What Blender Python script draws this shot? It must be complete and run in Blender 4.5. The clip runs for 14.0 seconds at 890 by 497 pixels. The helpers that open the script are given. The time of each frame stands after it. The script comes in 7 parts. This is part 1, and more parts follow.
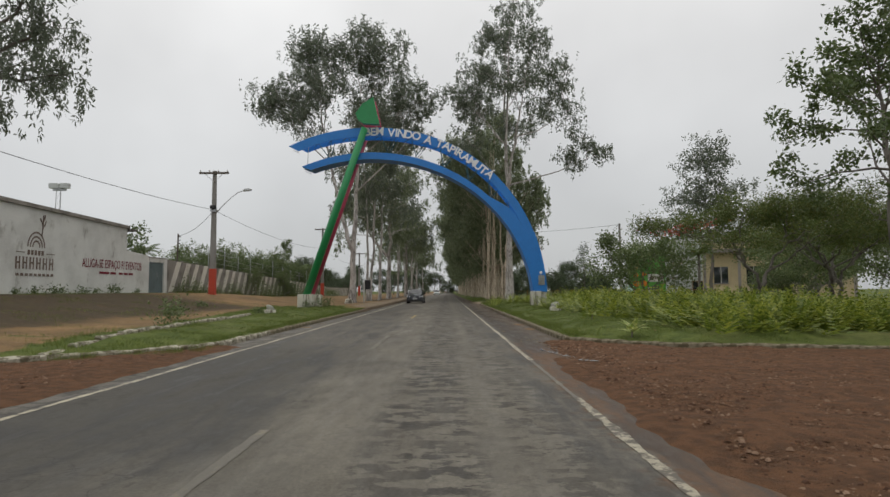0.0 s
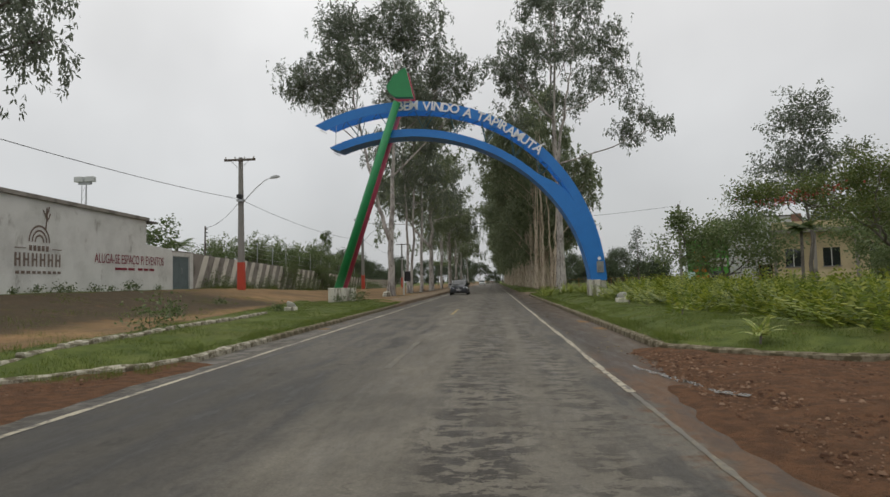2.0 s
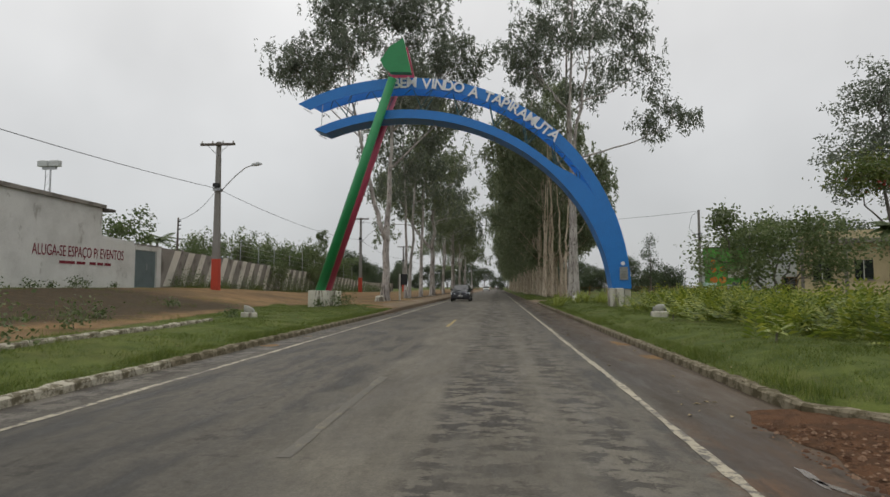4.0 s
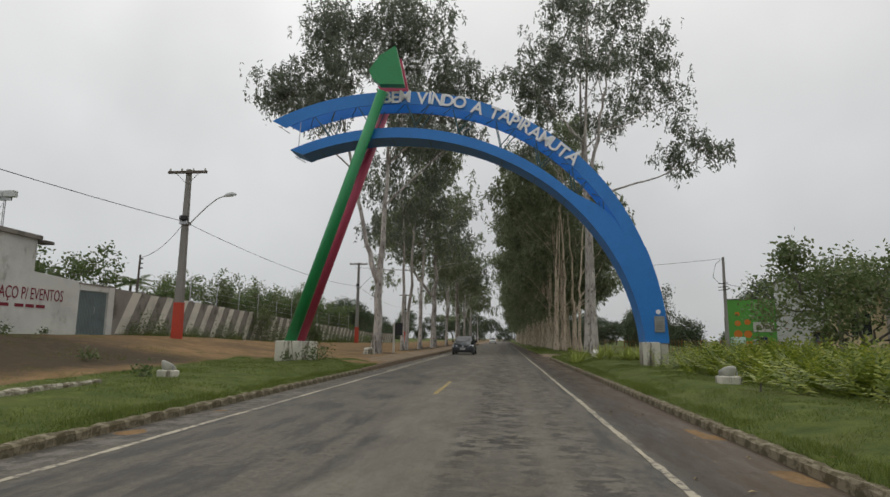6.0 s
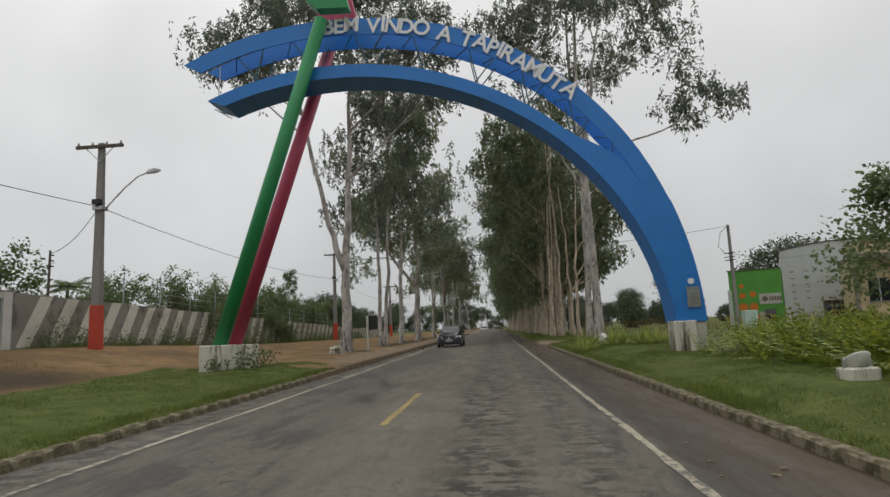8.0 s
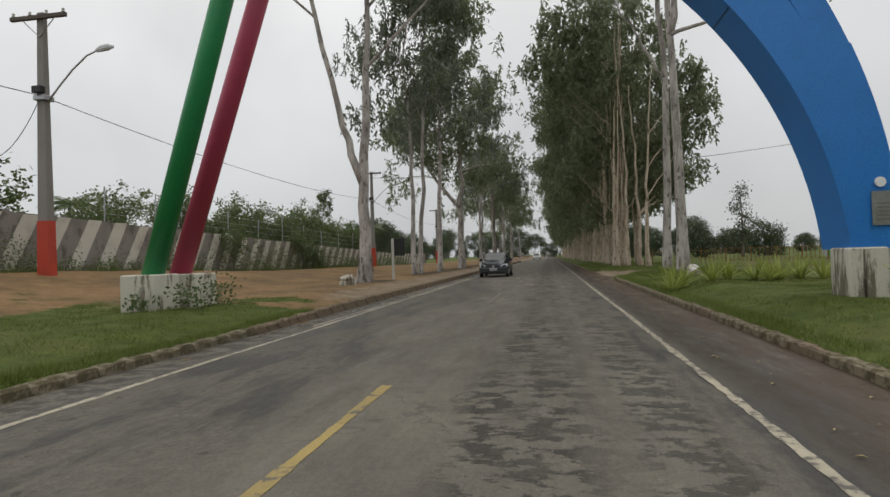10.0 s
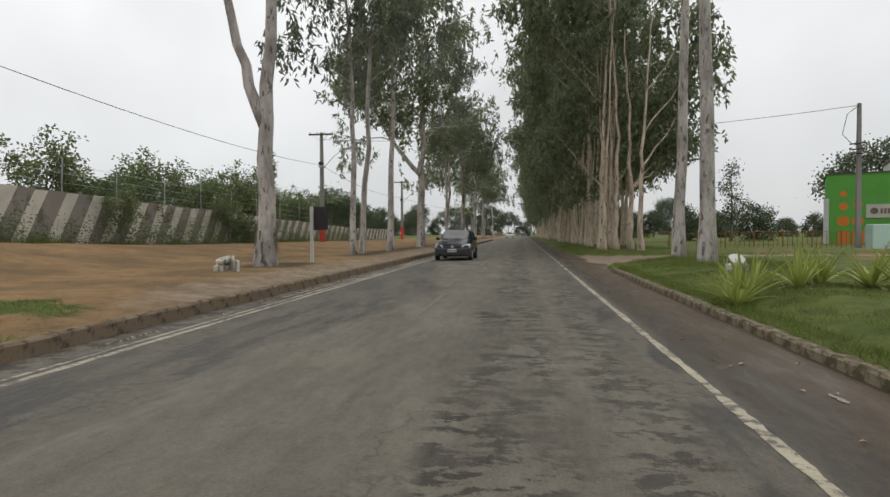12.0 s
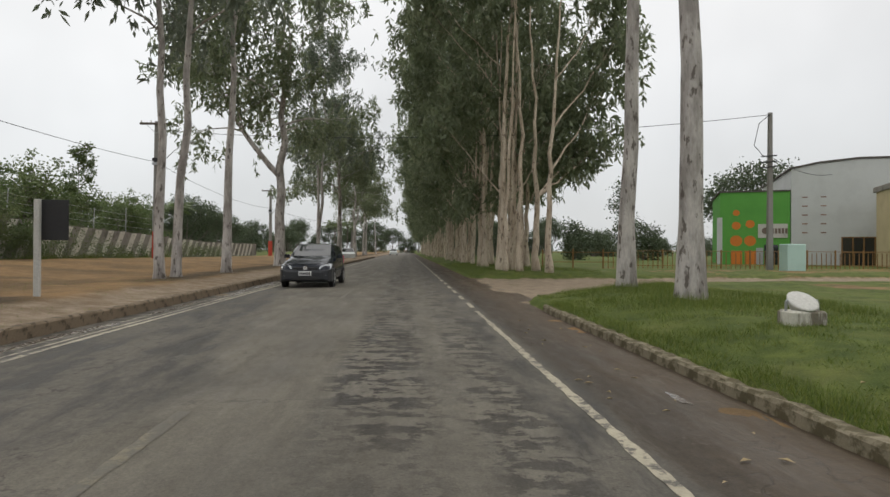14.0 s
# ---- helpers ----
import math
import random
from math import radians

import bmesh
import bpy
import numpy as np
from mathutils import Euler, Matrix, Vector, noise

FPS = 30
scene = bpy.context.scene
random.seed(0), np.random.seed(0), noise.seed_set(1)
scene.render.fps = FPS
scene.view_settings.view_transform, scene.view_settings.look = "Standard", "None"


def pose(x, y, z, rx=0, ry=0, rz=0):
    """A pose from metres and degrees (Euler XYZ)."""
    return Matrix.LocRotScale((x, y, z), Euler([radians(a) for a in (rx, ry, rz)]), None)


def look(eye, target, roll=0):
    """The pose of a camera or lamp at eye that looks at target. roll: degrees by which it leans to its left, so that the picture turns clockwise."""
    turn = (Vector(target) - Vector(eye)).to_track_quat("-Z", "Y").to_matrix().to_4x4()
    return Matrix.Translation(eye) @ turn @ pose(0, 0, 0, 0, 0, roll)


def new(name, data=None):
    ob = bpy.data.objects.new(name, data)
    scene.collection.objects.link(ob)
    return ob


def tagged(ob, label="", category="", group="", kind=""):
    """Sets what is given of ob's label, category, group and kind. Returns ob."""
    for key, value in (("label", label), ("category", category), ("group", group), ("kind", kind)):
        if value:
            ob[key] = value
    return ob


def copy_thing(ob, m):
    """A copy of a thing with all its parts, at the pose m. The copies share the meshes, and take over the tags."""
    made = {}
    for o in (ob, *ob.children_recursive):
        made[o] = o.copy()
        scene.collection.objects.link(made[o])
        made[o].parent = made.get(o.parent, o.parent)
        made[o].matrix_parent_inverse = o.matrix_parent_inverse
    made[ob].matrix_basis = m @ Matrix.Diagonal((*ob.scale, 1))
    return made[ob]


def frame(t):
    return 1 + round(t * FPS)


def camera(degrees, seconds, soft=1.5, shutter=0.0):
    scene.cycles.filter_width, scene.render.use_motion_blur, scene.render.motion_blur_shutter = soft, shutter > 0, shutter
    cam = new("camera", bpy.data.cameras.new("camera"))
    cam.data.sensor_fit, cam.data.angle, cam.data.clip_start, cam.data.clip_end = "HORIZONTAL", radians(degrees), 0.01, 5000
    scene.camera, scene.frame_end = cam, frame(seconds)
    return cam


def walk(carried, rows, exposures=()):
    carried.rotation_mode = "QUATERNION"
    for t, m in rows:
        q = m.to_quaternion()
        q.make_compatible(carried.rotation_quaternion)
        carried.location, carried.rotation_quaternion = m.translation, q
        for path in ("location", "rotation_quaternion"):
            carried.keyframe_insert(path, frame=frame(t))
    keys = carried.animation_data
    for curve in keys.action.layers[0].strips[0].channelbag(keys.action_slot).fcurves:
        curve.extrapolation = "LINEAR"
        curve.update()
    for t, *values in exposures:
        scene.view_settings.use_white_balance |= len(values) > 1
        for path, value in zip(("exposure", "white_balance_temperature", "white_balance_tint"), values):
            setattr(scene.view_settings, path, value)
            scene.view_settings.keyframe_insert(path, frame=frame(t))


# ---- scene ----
cam = camera(73.0, 14.0)
PATH = [
    (0, (-0.13, -0.094, 1.238), (-0.136, 1.901, 1.379), -0.3),
    (0.5, (-0.118, 0.952, 1.234), (-0.201, 2.944, 1.396), 0.6),
    (1, (-0.152, 1.895, 1.244), (-0.277, 3.885, 1.398), 0.3),
    (1.5, (-0.176, 2.833, 1.257), (-0.34, 4.823, 1.368), 0.6),
    (2, (-0.14, 3.818, 1.269), (-0.295, 5.809, 1.38), -1.4),
    (2.5, (-0.167, 4.871, 1.275), (-0.314, 6.861, 1.41), -1.7),
    (3, (-0.183, 5.964, 1.249), (-0.365, 7.954, 1.345), -1.2),
    (3.2, (-0.189, 6.436, 1.26), (-0.377, 8.425, 1.353), -0.8),
    (5.3, (-0.193, 11.477, 1.203), (-0.351, 13.46, 1.41), 0.8),
    (5.5, (-0.189, 11.978, 1.228), (-0.363, 13.959, 1.436), 1.3),
    (6, (-0.199, 13.228, 1.256), (-0.393, 15.196, 1.551), 0.7),
    (6.5, (-0.161, 14.537, 1.249), (-0.38, 16.502, 1.553), 0.2),
    (7, (-0.194, 15.929, 1.272), (-0.339, 17.894, 1.612), -1.9),
    (7.5, (-0.175, 17.272, 1.29), (-0.294, 19.234, 1.659), -3.1),
    (7.7, (-0.153, 17.825, 1.284), (-0.282, 19.793, 1.616), -2.9),
    (10, (-0.136, 25.127, 1.25), (-0.476, 27.098, 1.28), -1.8),
    (10.5, (-0.147, 27.073, 1.257), (-0.508, 29.039, 1.207), -1.3),
    (11, (-0.158, 28.831, 1.242), (-0.391, 30.817, 1.191), -0.4),
    (11.5, (-0.196, 30.591, 1.221), (-0.423, 32.578, 1.199), 1.5),
    (12, (-0.146, 32.581, 1.265), (-0.402, 34.564, 1.215), -0.3),
    (12.5, (-0.176, 34.549, 1.236), (-0.402, 36.536, 1.217), 1.9),
    (13, (-0.117, 36.482, 1.211), (-0.371, 38.466, 1.205), 3.0),
    (13.5, (-0.063, 38.32, 1.22), (-0.276, 40.308, 1.225), 2.0),
    (14, (-0.078, 40.281, 1.244), (0.048, 42.277, 1.25), 0.3),
]
walk(cam, [(t, look(eye, target, roll)) for t, eye, target, roll in PATH],
     exposures=[(0, -0.17), (3.2, -0.17), (5.3, -0.24), (7.7, -0.24), (9.8, -0.16), (10.6, -0.04), (11.4, 0.1), (14, 0.17)])

# ---- light: overcast noon sky and a very soft sun ----
world = bpy.data.worlds.new("overcast_sky")
scene.world = world
world.use_nodes = True
wn, wl = world.node_tree.nodes, world.node_tree.links
SUN_EL, SUN_AZ = 58.0, 35.0
sky = wn.new("ShaderNodeTexSky")
sky.sky_type, sky.sun_disc = "NISHITA", False
sky.sun_elevation, sky.sun_rotation = radians(SUN_EL), radians(SUN_AZ)
sky.air_density, sky.dust_density = 1.0, 3.0
wtc = wn.new("ShaderNodeTexCoord")
wsep = wn.new("ShaderNodeSeparateXYZ")
wl.new(wtc.outputs["Generated"], wsep.inputs[0])
wramp = wn.new("ShaderNodeValToRGB")          # overcast: zenith brighter than the horizon
wramp.color_ramp.elements[0].position, wramp.color_ramp.elements[0].color = 0.0, (0.57, 0.588, 0.6, 1)
wramp.color_ramp.elements[1].position, wramp.color_ramp.elements[1].color = 1.0, (1.33, 1.31, 1.27, 1)
mid = wramp.color_ramp.elements.new(0.35)
mid.color = (0.765, 0.765, 0.76, 1)
wl.new(wsep.outputs[2], wramp.inputs[0])
wnoise = wn.new("ShaderNodeTexNoise")          # soft cloud structure
wnoise.inputs["Scale"].default_value, wnoise.inputs["Detail"].default_value = 2.2, 4.0
wl.new(wtc.outputs["Generated"], wnoise.inputs["Vector"])
wmr = wn.new("ShaderNodeMapRange")
wmr.inputs[1].default_value, wmr.inputs[2].default_value = 0.3, 0.7
wmr.inputs[3].default_value, wmr.inputs[4].default_value = 0.86, 1.13
wl.new(wnoise.outputs["Fac"], wmr.inputs[0])
wmul = wn.new("ShaderNodeVectorMath")
wmul.operation = "SCALE"
wl.new(wramp.outputs[0], wmul.inputs[0])
wside = wn.new("ShaderNodeMapRange")           # thinner cloud towards the west
wside.inputs[1].default_value, wside.inputs[2].default_value = -1.0, 1.0
wside.inputs[3].default_value, wside.inputs[4].default_value = 1.17, 0.87
wl.new(wsep.outputs[0], wside.inputs[0])
wmix = wn.new("ShaderNodeMath")
wmix.operation = "MULTIPLY"
wl.new(wmr.outputs[0], wmix.inputs[0])
wl.new(wside.outputs[0], wmix.inputs[1])
wl.new(wmix.outputs[0], wmul.inputs["Scale"])
wbg = wn["Background"]
wbg.inputs[1].default_value = 1.0
wl.new(wmul.outputs[0], wbg.inputs[0])
wbg2 = wn.new("ShaderNodeBackground")
wl.new(sky.outputs[0], wbg2.inputs[0])
wbg2.inputs[1].default_value = 0.008            # what little blue sky gets through the cloud
wadd = wn.new("ShaderNodeAddShader")
wl.new(wbg.outputs[0], wadd.inputs[0])
wl.new(wbg2.outputs[0], wadd.inputs[1])
wl.new(wadd.outputs[0], wn["World Output"].inputs["Surface"])
sun = new("sun", bpy.data.lights.new("sun", "SUN"))
sun.data.energy, sun.data.angle, sun.data.color = 0.7, radians(40), (1.0, 0.97, 0.93)
az, el = radians(SUN_AZ), radians(SUN_EL)
sun.matrix_world = look((0, 0, 60), (-math.sin(az) * math.cos(el) * 50, -math.cos(az) * math.cos(el) * 50, 60 - math.sin(el) * 50))


# ---- materials ----
def ramp_node(nt, stops):
    r = nt.nodes.new("ShaderNodeValToRGB")
    e = r.color_ramp.elements
    while len(e) < len(stops):
        e.new(0.5)
    for el_, (p, c) in zip(e, stops):
        el_.position, el_.color = p, (*c, 1)
    return r


def noise_node(nt, vec, scale, detail=5.0, rough=0.55, stretch=None):
    n = nt.nodes.new("ShaderNodeTexNoise")
    n.inputs["Scale"].default_value, n.inputs["Detail"].default_value, n.inputs["Roughness"].default_value = scale, detail, rough
    if stretch:
        m = nt.nodes.new("ShaderNodeMapping")
        m.inputs["Scale"].default_value = stretch
        nt.links.new(vec, m.inputs[0])
        vec = m.outputs[0]
    nt.links.new(vec, n.inputs["Vector"])
    return n.outputs["Fac"]


def mix_node(nt, fac, a, b, blend="MIX"):
    m = nt.nodes.new("ShaderNodeMix")
    m.data_type, m.blend_type = "RGBA", blend
    for sock, v in ((m.inputs[0], fac), (m.inputs[6], a), (m.inputs[7], b)):
        if isinstance(v, (int, float)):
            sock.default_value = v
        elif isinstance(v, tuple):
            sock.default_value = (*v, 1)
        else:
            nt.links.new(v, sock)
    return m.outputs[2]


def range_node(nt, v, a, b, c=0.0, d=1.0):
    m = nt.nodes.new("ShaderNodeMapRange")
    for i, x in zip((1, 2, 3, 4), (a, b, c, d)):
        m.inputs[i].default_value = x
    nt.links.new(v, m.inputs[0])
    return m.outputs[0]


def math_node(nt, op, a, b=0.0):
    m = nt.nodes.new("ShaderNodeMath")
    m.operation = op
    for sock, v in zip(m.inputs, (a, b)):
        if isinstance(v, (int, float)):
            sock.default_value = v
        else:
            nt.links.new(v, sock)
    return m.outputs[0]


def start_material(name, rough=0.8, metal=0.0):
    m = bpy.data.materials.new(name)
    m.use_nodes = True
    nt = m.node_tree
    b = nt.nodes["Principled BSDF"]
    b.inputs["Roughness"].default_value, b.inputs["Metallic"].default_value = rough, metal
    tc = nt.nodes.new("ShaderNodeTexCoord")
    if rough >= 0.8:
        b.inputs["Specular IOR Level"].default_value = 0.2
    return m, nt, b, tc.outputs["Object"]


def add_bump(nt, b, height, strength, distance):
    n = nt.nodes.new("ShaderNodeBump")
    n.inputs["Strength"].default_value, n.inputs["Distance"].default_value = strength, distance
    nt.links.new(height, n.inputs["Height"])
    nt.links.new(n.outputs[0], b.inputs["Normal"])


def surface(name, col, stain, rough=0.8, metal=0.0, grain=30.0, blotch=1.2, amount=0.6, bump=0.25, dist=0.01, stretch=None, rand=0.0, lo=0.45, hi=0.75):
    """Base colour with blotches of a second colour, fine grain, relief; rand varies the value from object to object."""
    m, nt, b, vec = start_material(name, rough, metal)
    big = noise_node(nt, vec, blotch, 6, 0.6, stretch)
    fine = noise_node(nt, vec, grain, 4, 0.6)
    c = mix_node(nt, range_node(nt, big, lo, hi, 0.0, amount), col, stain)
    c = mix_node(nt, 0.35, c, ramp_out(nt, fine), "OVERLAY")
    if rand:
        oi = nt.nodes.new("ShaderNodeObjectInfo")
        hsv = nt.nodes.new("ShaderNodeHueSaturation")
        nt.links.new(range_node(nt, oi.outputs["Random"], 0, 1, 1 - rand, 1 + rand), hsv.inputs["Value"])
        nt.links.new(c, hsv.inputs["Color"])
        c = hsv.outputs[0]
    nt.links.new(c, b.inputs["Base Color"])
    nt.links.new(range_node(nt, fine, 0.3, 0.7, max(rough - 0.1, 0.02), min(rough + 0.1, 1)), b.inputs["Roughness"])
    add_bump(nt, b, fine, bump, dist)
    return m


def ramp_out(nt, fac):
    r = ramp_node(nt, [(0.3, (0.3, 0.3, 0.3)), (0.7, (0.7, 0.7, 0.7))])
    nt.links.new(fac, r.inputs[0])
    return r.outputs[0]


def leaf_material(name, a, b_, c_, translucent=0.25, rough=0.5, spread=0.9):
    m, nt, b, vec = start_material(name, rough)
    geo = nt.nodes.new("ShaderNodeNewGeometry")
    r = ramp_node(nt, [(0.0, a), (0.5, b_), (1.0, c_)])
    nt.links.new(geo.outputs["Random Per Island"], r.inputs[0])
    big = noise_node(nt, vec, 0.5, 3)
    col = mix_node(nt, range_node(nt, big, 0.35, 0.7, 0, 0.5), r.outputs[0], tuple(0.6 * x for x in b_))
    nt.links.new(col, b.inputs["Base Color"])
    tr = nt.nodes.new("ShaderNodeBsdfTranslucent")
    nt.links.new(col, tr.inputs[0])
    ms = nt.nodes.new("ShaderNodeMixShader")
    ms.inputs[0].default_value = translucent
    nt.links.new(b.outputs[0], ms.inputs[1])
    nt.links.new(tr.outputs[0], ms.inputs[2])
    nt.links.new(ms.outputs[0], nt.nodes["Material Output"].inputs["Surface"])
    return m


def asphalt_material():
    """Worn road: dark bare asphalt in the left lane, a smooth clay film right of the centre, a broken rippled strip, a brown shoulder."""
    m, nt, b, vec = start_material("worn_asphalt", 0.62)
    b.inputs["Specular IOR Level"].default_value = 0.22
    sep = nt.nodes.new("ShaderNodeSeparateXYZ")
    nt.links.new(vec, sep.inputs[0])
    x = sep.outputs[0]
    fine = noise_node(nt, vec, 60, 3, 0.7)
    warp = noise_node(nt, vec, 0.55, 7, 0.66, (1.0, 0.4, 1))
    streak = noise_node(nt, vec, 1.7, 8, 0.68, (1.5, 0.3, 1))
    patch = noise_node(nt, vec, 0.9, 7, 0.66, (1.0, 0.5, 1))
    rag = noise_node(nt, vec, 2.6, 8, 0.74, (1.0, 1.3, 1))
    ripple = noise_node(nt, vec, 3.0, 9, 0.74, (1.0, 1.7, 1))
    grain = noise_node(nt, vec, 14, 5, 0.7, (1.0, 0.7, 1))
    def shifted(n, amount):
        return math_node(nt, "ADD", x, math_node(nt, "MULTIPLY", math_node(nt, "SUBTRACT", n, 0.5), amount))
    xw, xs_ = shifted(warp, 1.9), shifted(rag, 0.9)
    bare = mix_node(nt, range_node(nt, streak, 0.43, 0.55), (0.05, 0.046, 0.0395), (0.112, 0.102, 0.084))
    bare = mix_node(nt, range_node(nt, patch, 0.54, 0.58, 0, 0.55), bare, (0.115, 0.104, 0.084))
    clay = mix_node(nt, range_node(nt, patch, 0.4, 0.62), (0.106, 0.096, 0.078), (0.142, 0.129, 0.103))
    clay = mix_node(nt, range_node(nt, streak, 0.56, 0.6, 0, 0.14), clay, (0.075, 0.067, 0.052))
    wide = range_node(nt, math_node(nt, "ADD", sep.outputs[1], math_node(nt, "MULTIPLY", warp, 8.0)), 26.0, 40.0, 0.0, 1.1)
    wide = math_node(nt, "SUBTRACT", wide, range_node(nt, sep.outputs[1], 39.0, 44.0, 0.0, 1.0))
    wide = math_node(nt, "ADD", wide, range_node(nt, sep.outputs[1], 46.0, 68.0, 0.0, 3.2))
    film = math_node(nt, "MULTIPLY", range_node(nt, math_node(nt, "ADD", xw, wide), -2.05, -1.75), range_node(nt, xs_, 0.82, 0.98, 1, 0))
    film = math_node(nt, "MULTIPLY", film, range_node(nt, warp, 0.36, 0.4, 0.7, 1))
    col = mix_node(nt, film, bare, clay)
    # rippled strip under the right wheels: dark scabs lying across the clay
    strip = math_node(nt, "MULTIPLY", range_node(nt, shifted(warp, 0.8), -0.9, -0.7), range_node(nt, xs_, 0.0, 0.25, 1, 0.22))
    strip = math_node(nt, "MAXIMUM", strip, math_node(nt, "MULTIPLY", range_node(nt, xs_, 0.36, 0.5), 0.85))
    strip = math_node(nt, "MULTIPLY", strip, range_node(nt, xs_, 0.88, 1.04, 1, 0))
    scab = range_node(nt, math_node(nt, "ADD", math_node(nt, "MULTIPLY", ripple, 0.5), math_node(nt, "MULTIPLY", rag, 0.5)), 0.5, 0.511)
    scab = math_node(nt, "MULTIPLY", scab, range_node(nt, patch, 0.38, 0.52, 0.3, 1))
    col = mix_node(nt, math_node(nt, "MULTIPLY", math_node(nt, "MULTIPLY", strip, scab), 0.92), col, (0.04, 0.036, 0.031))
    # stray dark scuffs over the film
    scuff = range_node(nt, math_node(nt, "ADD", math_node(nt, "MULTIPLY", rag, 0.55), math_node(nt, "MULTIPLY", streak, 0.45)), 0.585, 0.605)
    col = mix_node(nt, math_node(nt, "MULTIPLY", scuff, range_node(nt, film, 0, 1, 0.6, 0.25)), col, (0.044, 0.04, 0.036))
    # a damp stretch of the left lane before the verges begin
    damp = math_node(nt, "MULTIPLY", range_node(nt, math_node(nt, "ADD", sep.outputs[1], math_node(nt, "MULTIPLY", warp, 9.0)), 15.0, 21.0, 1, 0), range_node(nt, shifted(patch, 3.4), -2.7, -1.0, 1, 0))
    col = mix_node(nt, math_node(nt, "MULTIPLY", damp, 0.6), col, (0.031, 0.03, 0.0275))
    # dirt on both shoulders
    edge = range_node(nt, shifted(streak, 0.6), 1.4, 1.56)
    mud = mix_node(nt, range_node(nt, shifted(patch, 1.6), 1.75, 2.3), (0.046, 0.035, 0.024), (0.07, 0.05, 0.031))
    mud = mix_node(nt, range_node(nt, rag, 0.6, 0.64, 0, 0.6), mud, (0.13, 0.11, 0.085))
    col = mix_node(nt, math_node(nt, "MULTIPLY", edge, 0.92), col, mud)
    # red mud carried onto the road at the side turning
    carried = math_node(nt, "MULTIPLY", range_node(nt, shifted(rag, 1.8), 1.2, 1.5), range_node(nt, math_node(nt, "ADD", sep.outputs[1], math_node(nt, "MULTIPLY", warp, 5.0)), 14.5, 17.0, 1, 0))
    col = mix_node(nt, math_node(nt, "MULTIPLY", carried, 0.9), col, mix_node(nt, range_node(nt, streak, 0.45, 0.55), (0.05, 0.03, 0.018), (0.11, 0.062, 0.034)))
    left = range_node(nt, shifted(streak, 0.8), -4.75, -4.45, 1, 0)
    col = mix_node(nt, math_node(nt, "MULTIPLY", left, 0.8), col, mix_node(nt, range_node(nt, rag, 0.47, 0.53), (0.05, 0.043, 0.035), (0.14, 0.127, 0.105)))
    col = mix_node(nt, 0.55, col, ramp_out(nt, fine), "OVERLAY")
    col = mix_node(nt, range_node(nt, film, 0, 1, 0.5, 0.3), col, ramp_out(nt, grain), "OVERLAY")
    vor = nt.nodes.new("ShaderNodeTexVoronoi")     # long cracks
    vor.feature = "DISTANCE_TO_EDGE"
    vor.inputs["Scale"].default_value = 0.5
    wob = nt.nodes.new("ShaderNodeTexNoise")
    wob.inputs["Scale"].default_value, wob.inputs["Detail"].default_value = 3.0, 5.0
    nt.links.new(vec, wob.inputs["Vector"])
    addv = nt.nodes.new("ShaderNodeVectorMath")
    nt.links.new(vec, addv.inputs[0])
    nt.links.new(wob.outputs["Color"], addv.inputs[1])
    nt.links.new(addv.outputs[0], vor.inputs["Vector"])
    crack = math_node(nt, "MULTIPLY", range_node(nt, vor.outputs["Distance"], 0.003, 0.012, 1, 0), range_node(nt, patch, 0.5, 0.56))
    col = mix_node(nt, math_node(nt, "MULTIPLY", crack, 0.35), col, (0.026, 0.024, 0.022))
    nt.links.new(col, b.inputs["Base Color"])
    wet = range_node(nt, streak, 0.36, 0.62, 0.55, 0.85)
    wet = math_node(nt, "SUBTRACT", wet, math_node(nt, "MULTIPLY", edge, 0.1))
    nt.links.new(wet, b.inputs["Roughness"])
    relief = math_node(nt, "ADD", math_node(nt, "MULTIPLY", fine, 0.5), math_node(nt, "MULTIPLY", rag, 0.7))
    relief = math_node(nt, "SUBTRACT", relief, math_node(nt, "ADD", math_node(nt, "MULTIPLY", crack, 0.6), math_node(nt, "MULTIPLY", math_node(nt, "MULTIPLY", strip, scab), 0.7)))
    add_bump(nt, b, relief, 0.5, 0.012)
    return m


